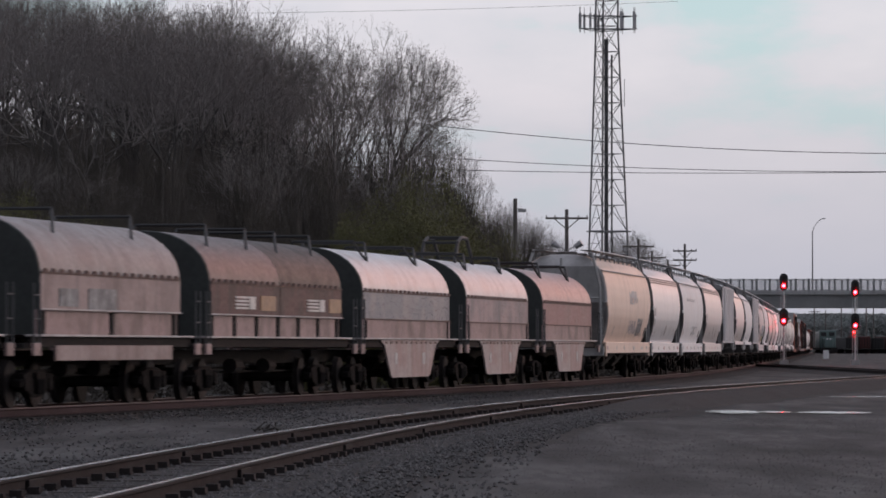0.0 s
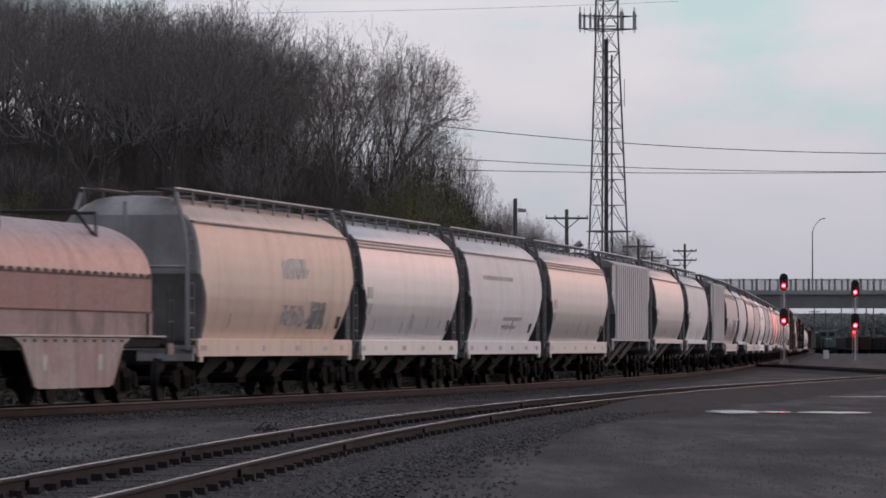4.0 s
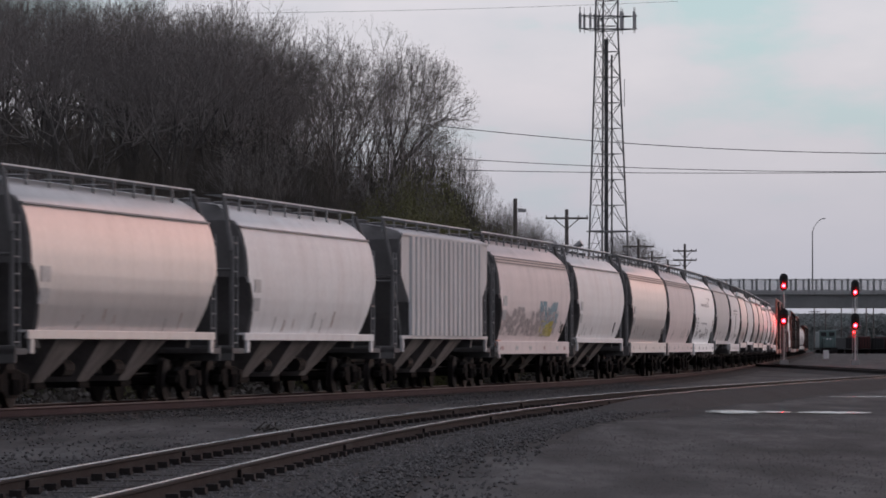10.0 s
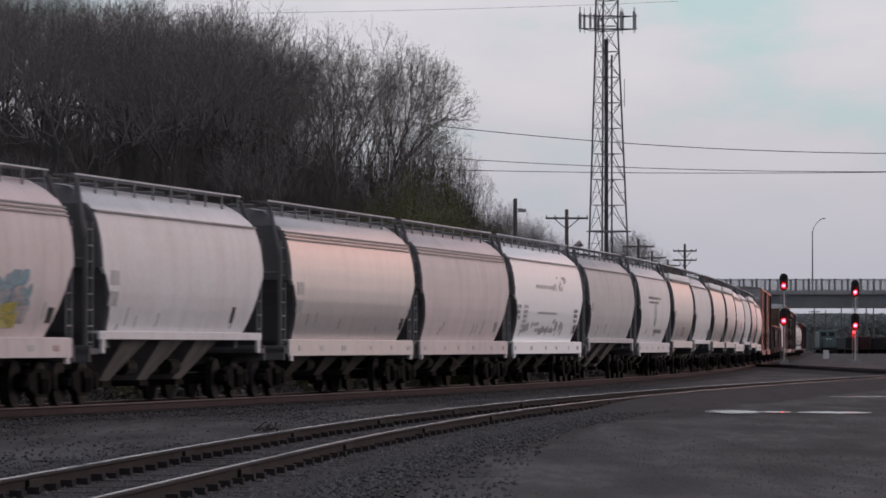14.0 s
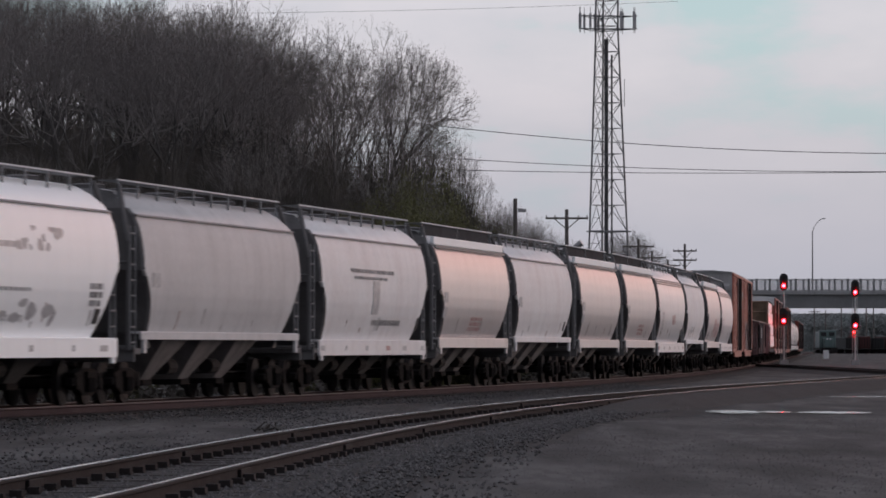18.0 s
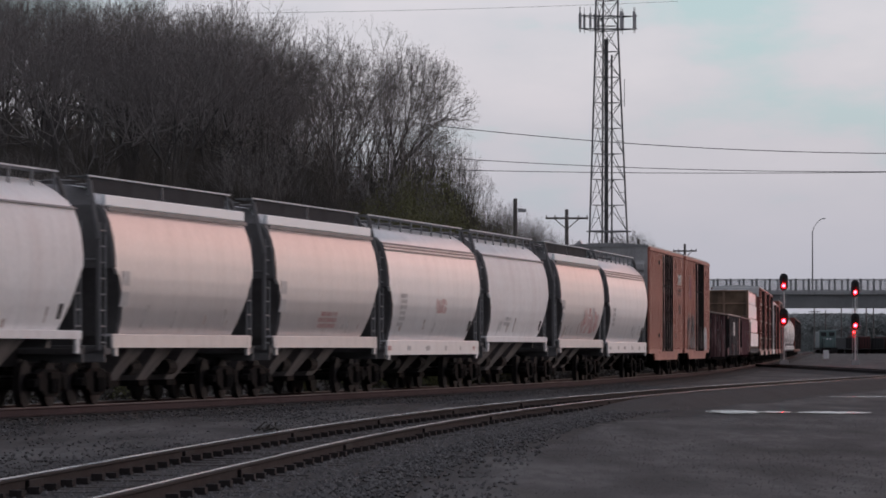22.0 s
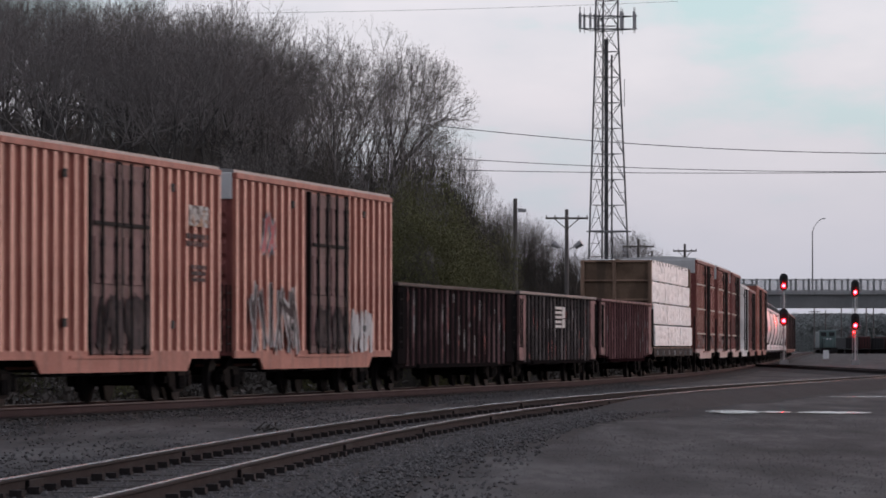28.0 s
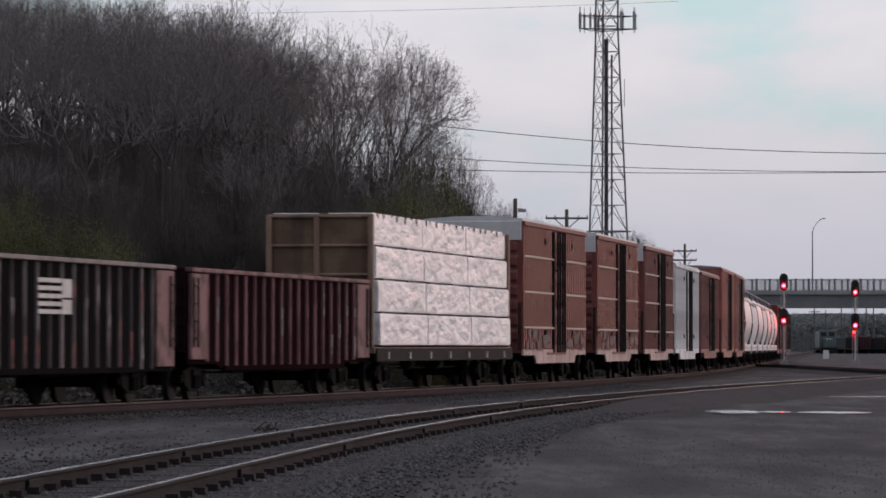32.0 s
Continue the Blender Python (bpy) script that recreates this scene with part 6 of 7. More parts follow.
legs = [(-1, -1), (1, -1), (0.0, 0.9)]
H_T = 47.0
for lx_, ly_ in legs:
    bm = bmesh.new()
    rings = []
    for z in (0.0, 41.0, H_T):
        cx_, cy_ = lx_ * half_tower(z), ly_ * half_tower(z)
        rings.append([bm.verts.new((cx_ + 0.12 * math.cos(t), cy_ + 0.12 * math.sin(t), z)) for t in (0, 1.047, 2.094, 3.142, 4.189, 5.236)])
    for ra, rb in zip(rings, rings[1:]):
        for q in range(6):
            bm.faces.new((ra[q], ra[(q + 1) % 6], rb[(q + 1) % 6], rb[q]))
    part("leg", bm, LATTICE, tower)
zs = list(np.arange(0, H_T + 0.1, 3.2))


def brace(p0, p1, r):
    bm = bmesh.new()
    bar(bm, p0, p1, r, 4)
    part("brace", bm, LATTICE, tower)


for a, b in zip(zs, zs[1:]):
    for i in range(3):
        (x0, y0), (x1, y1) = legs[i], legs[(i + 1) % 3]
        wa, wb = half_tower(a), half_tower(b)
        brace((x0 * wb, y0 * wb, b), (x1 * wb, y1 * wb, b), 0.055)
        if a > 27:
            brace((x0 * wa, y0 * wa, a), (x1 * wb, y1 * wb, b), 0.05)
            brace((x1 * wa, y1 * wa, a), (x0 * wb, y0 * wb, b), 0.05)
        else:
            mx, my = (x0 + x1) / 2 * wb, (y0 + y1) / 2 * wb
            brace((x0 * wa, y0 * wa, a), (mx, my, b), 0.05)
            brace((x1 * wa, y1 * wa, a), (mx, my, b), 0.05)
            brace((x0 * (wa + wb) / 2, y0 * (wa + wb) / 2, (a + b) / 2), ((x0 * wa + mx) / 2, (y0 * wa + my) / 2, (a + b) / 2), 0.035)
            brace((x1 * (wa + wb) / 2, y1 * (wa + wb) / 2, (a + b) / 2), ((x1 * wa + mx) / 2, (y1 * wa + my) / 2, (a + b) / 2), 0.035)
for i in range(3):
    (x0, y0), (x1, y1) = legs[i], legs[(i + 1) % 3]
    brace((x0 * 2.75, y0 * 2.75, 15.9), (x1 * 2.75, y1 * 2.75, 15.9), 0.12)
bm = bmesh.new()
box(bm, -0.20, 0.24, -0.95, -0.60, 0, 40)
box(bm, 0.62, 0.80, -0.9, -0.7, 0, 38)
part("cable_ladder", bm, CABLE, tower, "dark bundle of cables")
bm = bmesh.new()
for z in (41.2, 42.8):
    for i in range(3):
        a0, a1 = i * 2.094 - 0.52, (i + 1) * 2.094 - 0.52
        p0, p1 = (4.25 * math.cos(a0), 4.25 * math.sin(a0), z), (4.25 * math.cos(a1), 4.25 * math.sin(a1), z)
        bar(bm, p0, p1, 0.06, 5)
        bar(bm, (0, 0, z), p0, 0.06, 5)
part("antenna_mount", bm, LATTICE, tower)
for i in range(3):
    a0, a1 = i * 2.094 - 0.52, (i + 1) * 2.094 - 0.52
    for f in (0.03, 0.2, 0.72, 0.94) if i else (0.06, 0.38, 0.9):
        px = 4.3 * ((1 - f) * math.cos(a0) + f * math.cos(a1))
        py = 4.3 * ((1 - f) * math.sin(a0) + f * math.sin(a1))
        bm = bmesh.new()
        bar(bm, (px, py, 40.7), (px, py, 43.9), 0.05, 5)
        box(bm, px - 0.14, px + 0.14, py - 0.10, py + 0.10, 41.3, 43.1 + 0.3 * ((i + int(f * 10)) % 2))
        part("antenna", bm, GALV, tower, "pale panel antenna", bevel=0.02)
bm = bmesh.new()
bar(bm, (2.2, -1.5, 31.5), (2.2, -1.5, 35.0), 0.04, 5)
bar(bm, (1.6, -1.5, 32.2), (2.2, -1.5, 32.2), 0.03, 5)
part("whip_antenna", bm, LATTICE, tower)


# ---- poles and wires ----
def utility_pole(px, depth, height, arms, label, lights=False, lamp=False, spread=2.5):
    p = thing("utility_pole", label, "utility pole", "utility poles along the line", pose(at(px, depth), depth, -0.4))
    bm = bmesh.new()
    bar(bm, (0, 0, 0), (0, 0, height + 0.4), 0.17, 8, 0.12)
    part("pole", bm, POLE_WOOD, p, "weathered wooden pole")
    for z in arms:
        bm = bmesh.new()
        box(bm, -spread / 2, spread / 2, -0.24, -0.12, z - 0.07, z + 0.07)
        ar = part("crossarm", bm, POLE_WOOD, p, "", bevel=0.01)
        bm = bmesh.new()
        for s in (-1, 1):
            bar(bm, (s * spread * 0.28, -0.18, z - 0.05), (0, -0.16, z - 0.75), 0.035, 5)
        part("arm_brace", bm, POLE_WOOD, ar)
        for f in (-0.95, -0.55, 0.55, 0.95):
            bm = bmesh.new()
            bar(bm, (f * spread / 2, -0.18, z + 0.06), (f * spread / 2, -0.18, z + 0.20), 0.05, 6)
            part("insulator", bm, GALV, ar)
    if lights:
        for s in (-1, 1):
            bm = bmesh.new()
            bar(bm, (s * 0.15, -0.1, height - 2.3), (s * 0.75, -0.1, height - 2.0), 0.04, 5)
            bar(bm, (s * 0.55, -0.25, height - 2.15), (s * 1.0, -0.35, height - 1.85), 0.17, 8, 0.24)
            part("floodlight", bm, GALV, p, "grey floodlight")
    if lamp:
        bm = bmesh.new()
        bar(bm, (0, -0.1, height - 0.2), (0.45, -0.1, height - 0.2), 0.03, 5)
        box(bm, 0.15, 0.65, -0.25, 0.05, height - 0.42, height - 0.22)
        part("lamp_head", bm, GALV, p, "", bevel=0.03)
    return p


utility_pole(1003, 325, 10.5, (10.3,), "wooden utility pole with a wide crossarm and two floodlights", lights=True, spread=2.9)
utility_pole(912, 285, 10.0, (), "plain wooden pole with a small lamp", lamp=True)
utility_pole(1130, 430, 10.9, (10.6,), "distant wooden pole with one crossarm", spread=2.8)
utility_pole(1154, 500, 11.2, (10.9,), "distant wooden pole with one crossarm", spread=2.9)
utility_pole(1182, 560, 11.4, (11.1,), "distant wooden pole with one crossarm", spread=2.9)
utility_pole(1212, 470, 11.3, (11.0, 10.1), "distant wooden pole with two crossarms and a transformer", spread=2.3)
utility_pole(960, 420, 10.2, (), "slim lamp pole among the trees", lamp=True)
for px, d, hgt in ((1441, 1000, 9.5), (1533, 950, 11.0), (1546, 1050, 12.5), (1461, 1150, 10.0), (1489, 1100, 12.0)):
    utility_pole(px, d, hgt, (hgt - 0.5,), "far wooden pole in the yard", spread=2.4)


def wire(points, r, label):
    cu = bpy.data.curves.new("overhead_wire", "CURVE")
    cu.dimensions, cu.bevel_depth, cu.bevel_resolution = "3D", r, 1
    sp = cu.splines.new("POLY")
    sp.points.add(len(points) - 1)
    for p, c in zip(sp.points, points):
        p.co = (*c, 1)
    cu.materials.append(WIRE)
    tagged(new("overhead_wire", cu), label, "wire", "overhead wires")


def span(pa, pb, za, zb, depth0, depth1, sag, r, label):
    pts = []
    for i in range(25):
        t = i / 24
        d = depth0 + (depth1 - depth0) * t
        x = at(pa, depth0) + (at(pb, depth1) - at(pa, depth0)) * t
        pts.append((x, d, za + (zb - za) * t - sag * 4 * t * (1 - t)))
    wire(pts, r, label)


def zz(py, depth):
    return 1.156 + (615.4 - py) * depth / 8500.0


span(560, 2100, zz(195, 330), zz(257, 330), 330, 330, 1.55, 0.030, "sagging overhead wire against the sky")
span(560, 2100, zz(262, 330), zz(289, 330), 330, 330, 1.05, 0.026, "sagging overhead wire against the sky")
span(560, 2100, zz(294, 330), zz(291, 330), 330, 330, 0.55, 0.026, "sagging overhead wire against the sky")
span(300, 1200, zz(24, 300), zz(2, 300), 300, 300, 0.15, 0.010, "thin high wire against the sky")


# ---- far yard: locomotive, standing cars, tree line ----
loco = thing("locomotive", "distant green diesel locomotive standing in the yard", "locomotive", m=pose(at(1467, 880), 880, -0.2))
LOCO = paint("loco_green", (0.085, 0.125, 0.12), 0.4, 0.3)
bm = bmesh.new()
box(bm, -1.5, 1.5, 3.0, 5.5, 1.3, 4.5)
part("cab", bm, LOCO, loco, "", bevel=0.12)
bm = bmesh.new()
box(bm, -0.85, 0.85, 0.4, 3.0, 1.3, 3.1)
part("nose", bm, LOCO, loco, "", bevel=0.12)
bm = bmesh.new()
box(bm, -1.1, 1.1, 5.5, 18.0, 1.3, 4.2)
part("engine_hood", bm, LOCO, loco, "", bevel=0.12)
for s in (-1, 1):
    bm = bmesh.new()
    box(bm, s * 0.75 - 0.5, s * 0.75 + 0.5, 2.95, 3.01, 3.45, 4.15)
    part("windscreen", bm, BLACK, loco, "dark windscreen", bevel=0.02)
    bm = bmesh.new()
    bar(bm, (s * 0.3, 0.33, 2.9), (s * 0.3, 0.42, 2.9), 0.14, 10)
    part("headlight", bm, WHITE, loco)
bm = bmesh.new()
box(bm, -1.55, 1.55, 0.0, 18.5, 1.0, 1.3)
part("underframe", bm, STEEL_DARK, loco, "", bevel=0.05)
for y in (3.5, 14.5):
    bm = bmesh.new()
    box(bm, -1.3, 1.3, y - 2, y + 2, 0.25, 0.95)
    part("truck", bm, TRUCK, loco, "", bevel=0.08)
bm = bmesh.new()
box(bm, -1.5, 1.5, -0.25, 0.05, 0.35, 1.0)
part("pilot", bm, STEEL_DARK, loco, "", bevel=0.05)

for i, (px, d, mm) in enumerate(((1508, 900, BLACK), (1530, 905, GON_RUST), (1554, 910, BLACK), (1578, 915, GON_RUST), (1601, 920, BLACK))):
    c = thing("standing_freight_car", "dark freight car standing in the far yard", "freight car", "standing cars in the far yard", pose(at(px, d), d, -0.2, 0, 0, 4))
    bm = bmesh.new()
    box(bm, -1.15, 1.15, 0, 14, 1.1, 3.2 + 0.25 * (i % 2))
    part("body", bm, mm, c, "", bevel=0.08)
    bm = bmesh.new()
    for k in np.linspace(-1.0, 1.0, 5):
        box(bm, k - 0.05, k + 0.05, -0.06, 0.02, 1.15, 3.1)
    part("end_ribs", bm, STEEL_DARK, c)
    bm = bmesh.new()
    for y in (2, 12):
        box(bm, -1.1, 1.1, y - 1, y + 1, 0.2, 1.05)
    part("truck", bm, TRUCK, c, "", bevel=0.05)

shed = thing("equipment_cabinet", "small pale equipment cabinet far off in the yard", "cabinet", m=pose(at(1462, 620), 620, -0.3))
bm = bmesh.new()
box(bm, -0.35, 0.35, 0, 0.6, 0, 1.1)
part("body", bm, LIGHT, shed, "", bevel=0.03)

# ---- trees ----
def tubes(segs, sides):
    """Tapered tubes along segments of (p0, p1, r0, r1), in one go."""
    a = np.array([s[0] for s in segs])
    b = np.array([s[1] for s in segs])
    r0 = np.array([s[2] for s in segs])[:, None]
    r1 = np.array([s[3] for s in segs])[:, None]
    d = b - a
    d /= np.linalg.norm(d, axis=1, keepdims=True) + 1e-9
    ref = np.where(np.abs(d[:, 2:3]) > 0.9, np.array([[1.0, 0, 0]]), np.array([[0, 0, 1.0]]))
    u = np.cross(d, ref)
    u /= np.linalg.norm(u, axis=1, keepdims=True) + 1e-9
    w = np.cross(d, u)
    n = len(segs)
    v = np.zeros((n, 2 * sides, 3))
    for i in range(sides):
        t = 2 * math.pi * i / sides
        o = u * math.cos(t) + w * math.sin(t)
        v[:, i], v[:, sides + i] = a + o * r0, b + o * r1
    base = (np.arange(n) * 2 * sides)[:, None]
    f = []
    for i in range(sides):
        j = (i + 1) % sides
        f.append(np.hstack([base + i, base + j, base + sides + j, base + sides + i]))
    return v.reshape(-1, 3), np.vstack(f)


def fast_mesh(name, v, f, mat):
    me = bpy.data.meshes.new(name)
    f = np.asarray(f, dtype=np.int32)
    k = f.shape[1]
    me.vertices.add(len(v))
    me.vertices.foreach_set("co", np.asarray(v, dtype=np.float32).ravel())
    me.loops.add(f.size)
    me.loops.foreach_set("vertex_index", f.ravel())
    me.polygons.add(len(f))
    me.polygons.foreach_set("loop_start", np.arange(0, f.size, k, dtype=np.int32))
    me.update(calc_edges=True)
    me.materials.append(mat)
    return me


def grow(rnd, height, fork, limbs, last=6, reach=0.30, side=2):
    """A bare spring tree: a trunk that forks into ascending limbs, which fork again and again to fine twigs with buds.
    limbs: the directions and relative lengths in which the trunk divides."""
    stems, twigs, tips = [], [], []

    def unit(d):
        return d / math.sqrt(d[0] * d[0] + d[1] * d[1] + d[2] * d[2])

    def shoot(p, d, length, r, level):
        n = 3 if level < 3 else 2
        mid_p = p
        for i in range(n):
            d = d + rnd.normal(0, 0.09 + 0.02 * level, 3)
            d[2] += 0.05
            d = unit(d)
            q = p + d * (length / n)
            (stems if level < 2 else twigs).append((p, q, max(r * (1 - 0.3 * i / n), 0.0045), max(r * (1 - 0.3 * (i + 1) / n), 0.0035)))
            mid_p, p = p, q
        if level >= last:
            tips.append(p)
            return
        u = unit(np.cross(d, (0.31, 0.92, 0.23)))
        w = np.cross(d, u)
        kids = 3 if rnd.rand() < 0.38 else 2
        az0 = rnd.uniform(0, 6.283)
        for c in range(kids):
            az = az0 + c * 6.283 / kids + rnd.normal(0, 0.3)
            ang = radians(rnd.uniform(8, 22) if c == 0 else rnd.uniform(20, 42))
            shoot(p, d * math.cos(ang) + (u * math.cos(az) + w * math.sin(az)) * math.sin(ang), length * rnd.uniform(0.66, 0.86), r * (0.72 if c == 0 else 0.58), level + 1)
        for c in range(rnd.randint(0, side) if level else 0):
            az, ang = rnd.uniform(0, 6.283), radians(rnd.uniform(34, 62))
            f = rnd.rand()
            shoot(mid_p * (1 - f) + p * f, d * math.cos(ang) + (u * math.cos(az) + w * math.sin(az)) * math.sin(ang), length * rnd.uniform(0.4, 0.6), r * 0.4, min(level + 2, last))

    p, d = np.zeros(3), np.array([rnd.normal(0, 0.04), rnd.normal(0, 0.04), 1.0])
    r = height * 0.011
    for i in range(4):
        d = unit(d + np.array([*rnd.normal(0, 0.04, 2), 0.05]))
        q = p + d * fork * height / 4
        stems.append((p, q, r * (1 - 0.08 * i), r * (0.92 - 0.08 * i)))
        p = q
    for x, y, z, ln in limbs:
        start = p - d * rnd.uniform(0, 0.12) * fork * height
        shoot(start, unit(np.array([x, y, z])), reach * (1 - fork) * height * ln, r * 0.55 * ln, 0)
    return stems, twigs, np.array(tips)


def bud_specks(rnd, tips, per, size, spread):
    """Small swelling buds and tufts round the ends of the twigs."""
    q = np.repeat(tips, per, 0) + rnd.normal(0, spread, (len(tips) * per, 3))
    u, w = rnd.normal(0, size, q.shape), rnd.normal(0, size, q.shape)
    return np.stack([q - u, q + w, q + u, q - w], 1).reshape(-1, 3), np.arange(4 * len(q)).reshape(-1, 4)


rnd = np.random.RandomState(11)
TREES = []
for i in range(10):
    if i < 9:
        turn, n_l, tilt = rnd.uniform(0, 6.28), 5 + i % 2, (0.42, 0.30, 0.50, 0.36, 0.46, 0.28, 0.40, 0.34, 0.52)[i]
        limbs = [(tilt * rnd.uniform(0.5, 1.3) * math.cos(turn + 6.283 * q / n_l), tilt * rnd.uniform(0.5, 1.3) * math.sin(turn + 6.283 * q / n_l), 1.0, rnd.uniform(0.8, 1.05)) for q in range(n_l)]
        st, tw, tips = grow(rnd, 17.0, (0.42, 0.50, 0.38, 0.46, 0.40, 0.52, 0.44, 0.36, 0.48)[i], limbs)
    else:
        # the open crown at the end of the woods, leaning out over the line
        limbs = [(0.78, 0.10, 0.75, 1.10), (0.92, -0.25, 0.42, 0.90), (0.12, 0.25, 1.0, 1.0), (0.42, -0.30, 1.0, 1.12), (-0.22, 0.30, 1.0, 0.9), (0.62, 0.35, 0.9, 1.0)]
        st, tw, tips = grow(rnd, 17.0, 0.54, limbs, last=7, reach=0.245, side=2)
    v1, f1 = tubes(st, 6)
    v2, f2 = tubes(tw, 3)
    v3, f3 = bud_specks(rnd, tips, 3, 0.015, 0.10)
    TREES.append((fast_mesh("trunk", v1, f1, BARK), fast_mesh("crown", np.vstack([v2, v3]), np.vstack([f2, f3 + len(v2)]), TWIG), float(np.quantile(v2[:, 2], 0.995))))


def tree(x, y, height, k, rz, label="bare grey-brown tree in early spring bud", wide=1.0):
    tr, cr, top = TREES[k]
    z = float(ground_height(np.array(x), np.array(y))) - 0.1
    s = height / top
    t = thing("bare_tree", label, "tree", "trees of the woods beside the line", pose(x, y, z, 0, 0, rz))
    m = Matrix.Diagonal((s * wide, s * wide, s, 1))
    part("trunk", tr, None, t, "grey-brown trunk and limbs", m)
    part("crown", cr, None, t, "fine bare twigs", m)


# the edge of the woods: bearing, distance, height of its top line
rnd = np.random.RandomState(23)
TOP = ((-150, -95), (0, -50), (150, -40), (300, -20), (390, -4), (430, 30), (470, 34), (520, 72), (575, 54), (625, 58), (655, 100), (700, 120))
k = 0
for row, depth in enumerate((208, 240, 276)):
    px = -140 + rnd.uniform(0, 60)
    while px < (615, 600, 500)[row]:
        d = depth + rnd.uniform(-7, 7)
        ty = np.interp(px, [a for a, _ in TOP], [b for _, b in TOP]) + rnd.uniform(-8, 34) + (row % 3) * 8
        x = at(px, d)
        z0 = float(ground_height(np.array(x), np.array(d)))
        tree(x, d, zz(ty, d) - z0, k % 9, rnd.uniform(0, 360))
        k += 1
        px += rnd.uniform(44, 76)
tree(at(716, 246), 246, zz(80, 246) + 0.3, 9, 0, "bare tree with an open rounded crown beside the woods", 0.64)
tree(at(700, 262), 262, zz(170, 262) + 0.3, 6, 200, wide=0.8)
tree(at(752, 262), 262, zz(290, 262) + 0.3, 1, 250, wide=0.6)
tree(at(822, 268), 268, zz(262, 268) + 0.3, 3, 90, "small bare tree at the end of the woods", 0.5)
for px, ty, d in ((872, 375, 330), (893, 358, 350), (905, 368, 372), (928, 385, 365), (946, 398, 395), (968, 415, 410), (985, 425, 440), (1010, 438, 430), (1032, 440, 450), (1115, 412, 640), (1135, 418, 640), (1150, 440, 650), (1090, 430, 640)):
    tree(at(px, d), d, (zz(ty, d) + 0.3) * 0.9, k % 9, px * 7.0, "smaller bare tree further along the line", 0.75)
    k += 1

# saplings along the front of the woods
rnd = np.random.RandomState(29)
px = -130.0
while px < 800:
    d = rnd.uniform(188, 204)
    tree(at(px, d), d, rnd.uniform(6.5, 9.5), int(rnd.randint(9)), rnd.uniform(0, 360), "slender bare sapling at the edge of the woods", 0.9)
    px += rnd.uniform(110, 170)

# deep woods behind, joined
rnd = np.random.RandomState(31)
segs_s, segs_t = [], []
for i in range(50):
    d = rnd.uniform(330, 430)
    px = rnd.uniform(-120, 470)
    turn = rnd.uniform(0, 6.28)
    st, tw, _ = grow(rnd, rnd.uniform(13, 19), 0.4, [(0.4 * math.cos(turn + 1.57 * j), 0.4 * math.sin(turn + 1.57 * j), 1.0, 0.95) for j in range(4)], last=4, reach=0.34)
    x = at(px, d)
    o = np.array([x, d, float(ground_height(np.array(x), np.array(d))) - 0.2])
    segs_s += [(a + o, b + o, c, e) for a, b, c, e in st]
    segs_t += [(a + o, b + o, max(c, 0.02), max(e, 0.014)) for a, b, c, e in tw]
v, f = tubes(segs_s + segs_t, 3)
tagged(new("deep_woods", fast_mesh("deep_woods", v, f, BARK)), "dense bare woods behind the front trees", "woods", kind="stuff")


# ---- undergrowth ----
def leaf_cloud(rnd, n, rx, ry, rz, size):
    p = rnd.normal(0, 1, (n, 3))
    p /= np.linalg.norm(p, axis=1, keepdims=True)
    p *= rnd.uniform(0.25, 1.0, (n, 1)) ** 0.5
    lump = 0.75 + 0.35 * np.sin(p[:, :1] * 5 + 1.3) * np.sin(p[:, 1:2] * 6) * np.cos(p[:, 2:3] * 4)
    p *= lump * np.array([rx, ry, rz])
    p[:, 2] = np.abs(p[:, 2] + rz * 0.25)
    u = rnd.normal(0, 1, (n, 3))
    u /= np.linalg.norm(u, axis=1, keepdims=True)
    w = np.cross(u, rnd.normal(0, 1, (n, 3)))
    w /= np.linalg.norm(w, axis=1, keepdims=True) + 1e-9
    s = size * rnd.uniform(0.6, 1.3, (n, 1))
    v = np.stack([p - u * s, p + w * s * 0.55, p + u * s, p - w * s * 0.55], 1).reshape(-1, 3)
    return v, np.arange(4 * n).reshape(n, 4)


def shrub_meshes(seed, mat, n):
    r = np.random.RandomState(seed)
    v, f = leaf_cloud(r, n, 2.6, 2.0, 2.6, 0.05)
    st = []
    for i in range(14):
        a = r.uniform(0, 6.28)
        e = np.array([math.cos(a) * r.uniform(0.5, 1.6), math.sin(a) * r.uniform(0.4, 1.2), r.uniform(1.2, 2.3)])
        m = e * 0.5 + r.normal(0, 0.15, 3)
        st += [(np.zeros(3), m, 0.03, 0.02), (m, e, 0.02, 0.006)]
        for q in range(5):
            st.append((m + (e - m) * r.rand(), e + r.normal(0, 0.4, 3), 0.008, 0.004))
    v2, f2 = tubes(st, 4)
    return fast_mesh("stem_clump", v2, f2, BARK), fast_mesh("foliage", v, f, mat)


SHRUBS = [shrub_meshes(1, BRUSH, 3800), shrub_meshes(2, BRUSH, 3800)]


def shrub(px, depth, height, k, rz, label):
    x = at(px, depth)
    z = float(ground_height(np.array(x), np.array(depth))) - 0.1
    st, fo = SHRUBS[k]
    t = thing("shrub", label, "shrub", "undergrowth along the woods", pose(x, depth, z, 0, 0, rz))
    s = height / 3.3
    m = Matrix.Diagonal((min(s, 1.6) * 1.1, min(s, 1.6), s, 1))
    part("stem_clump", st, None, t, "", m)
    part("foliage", fo, None, t, "", m)


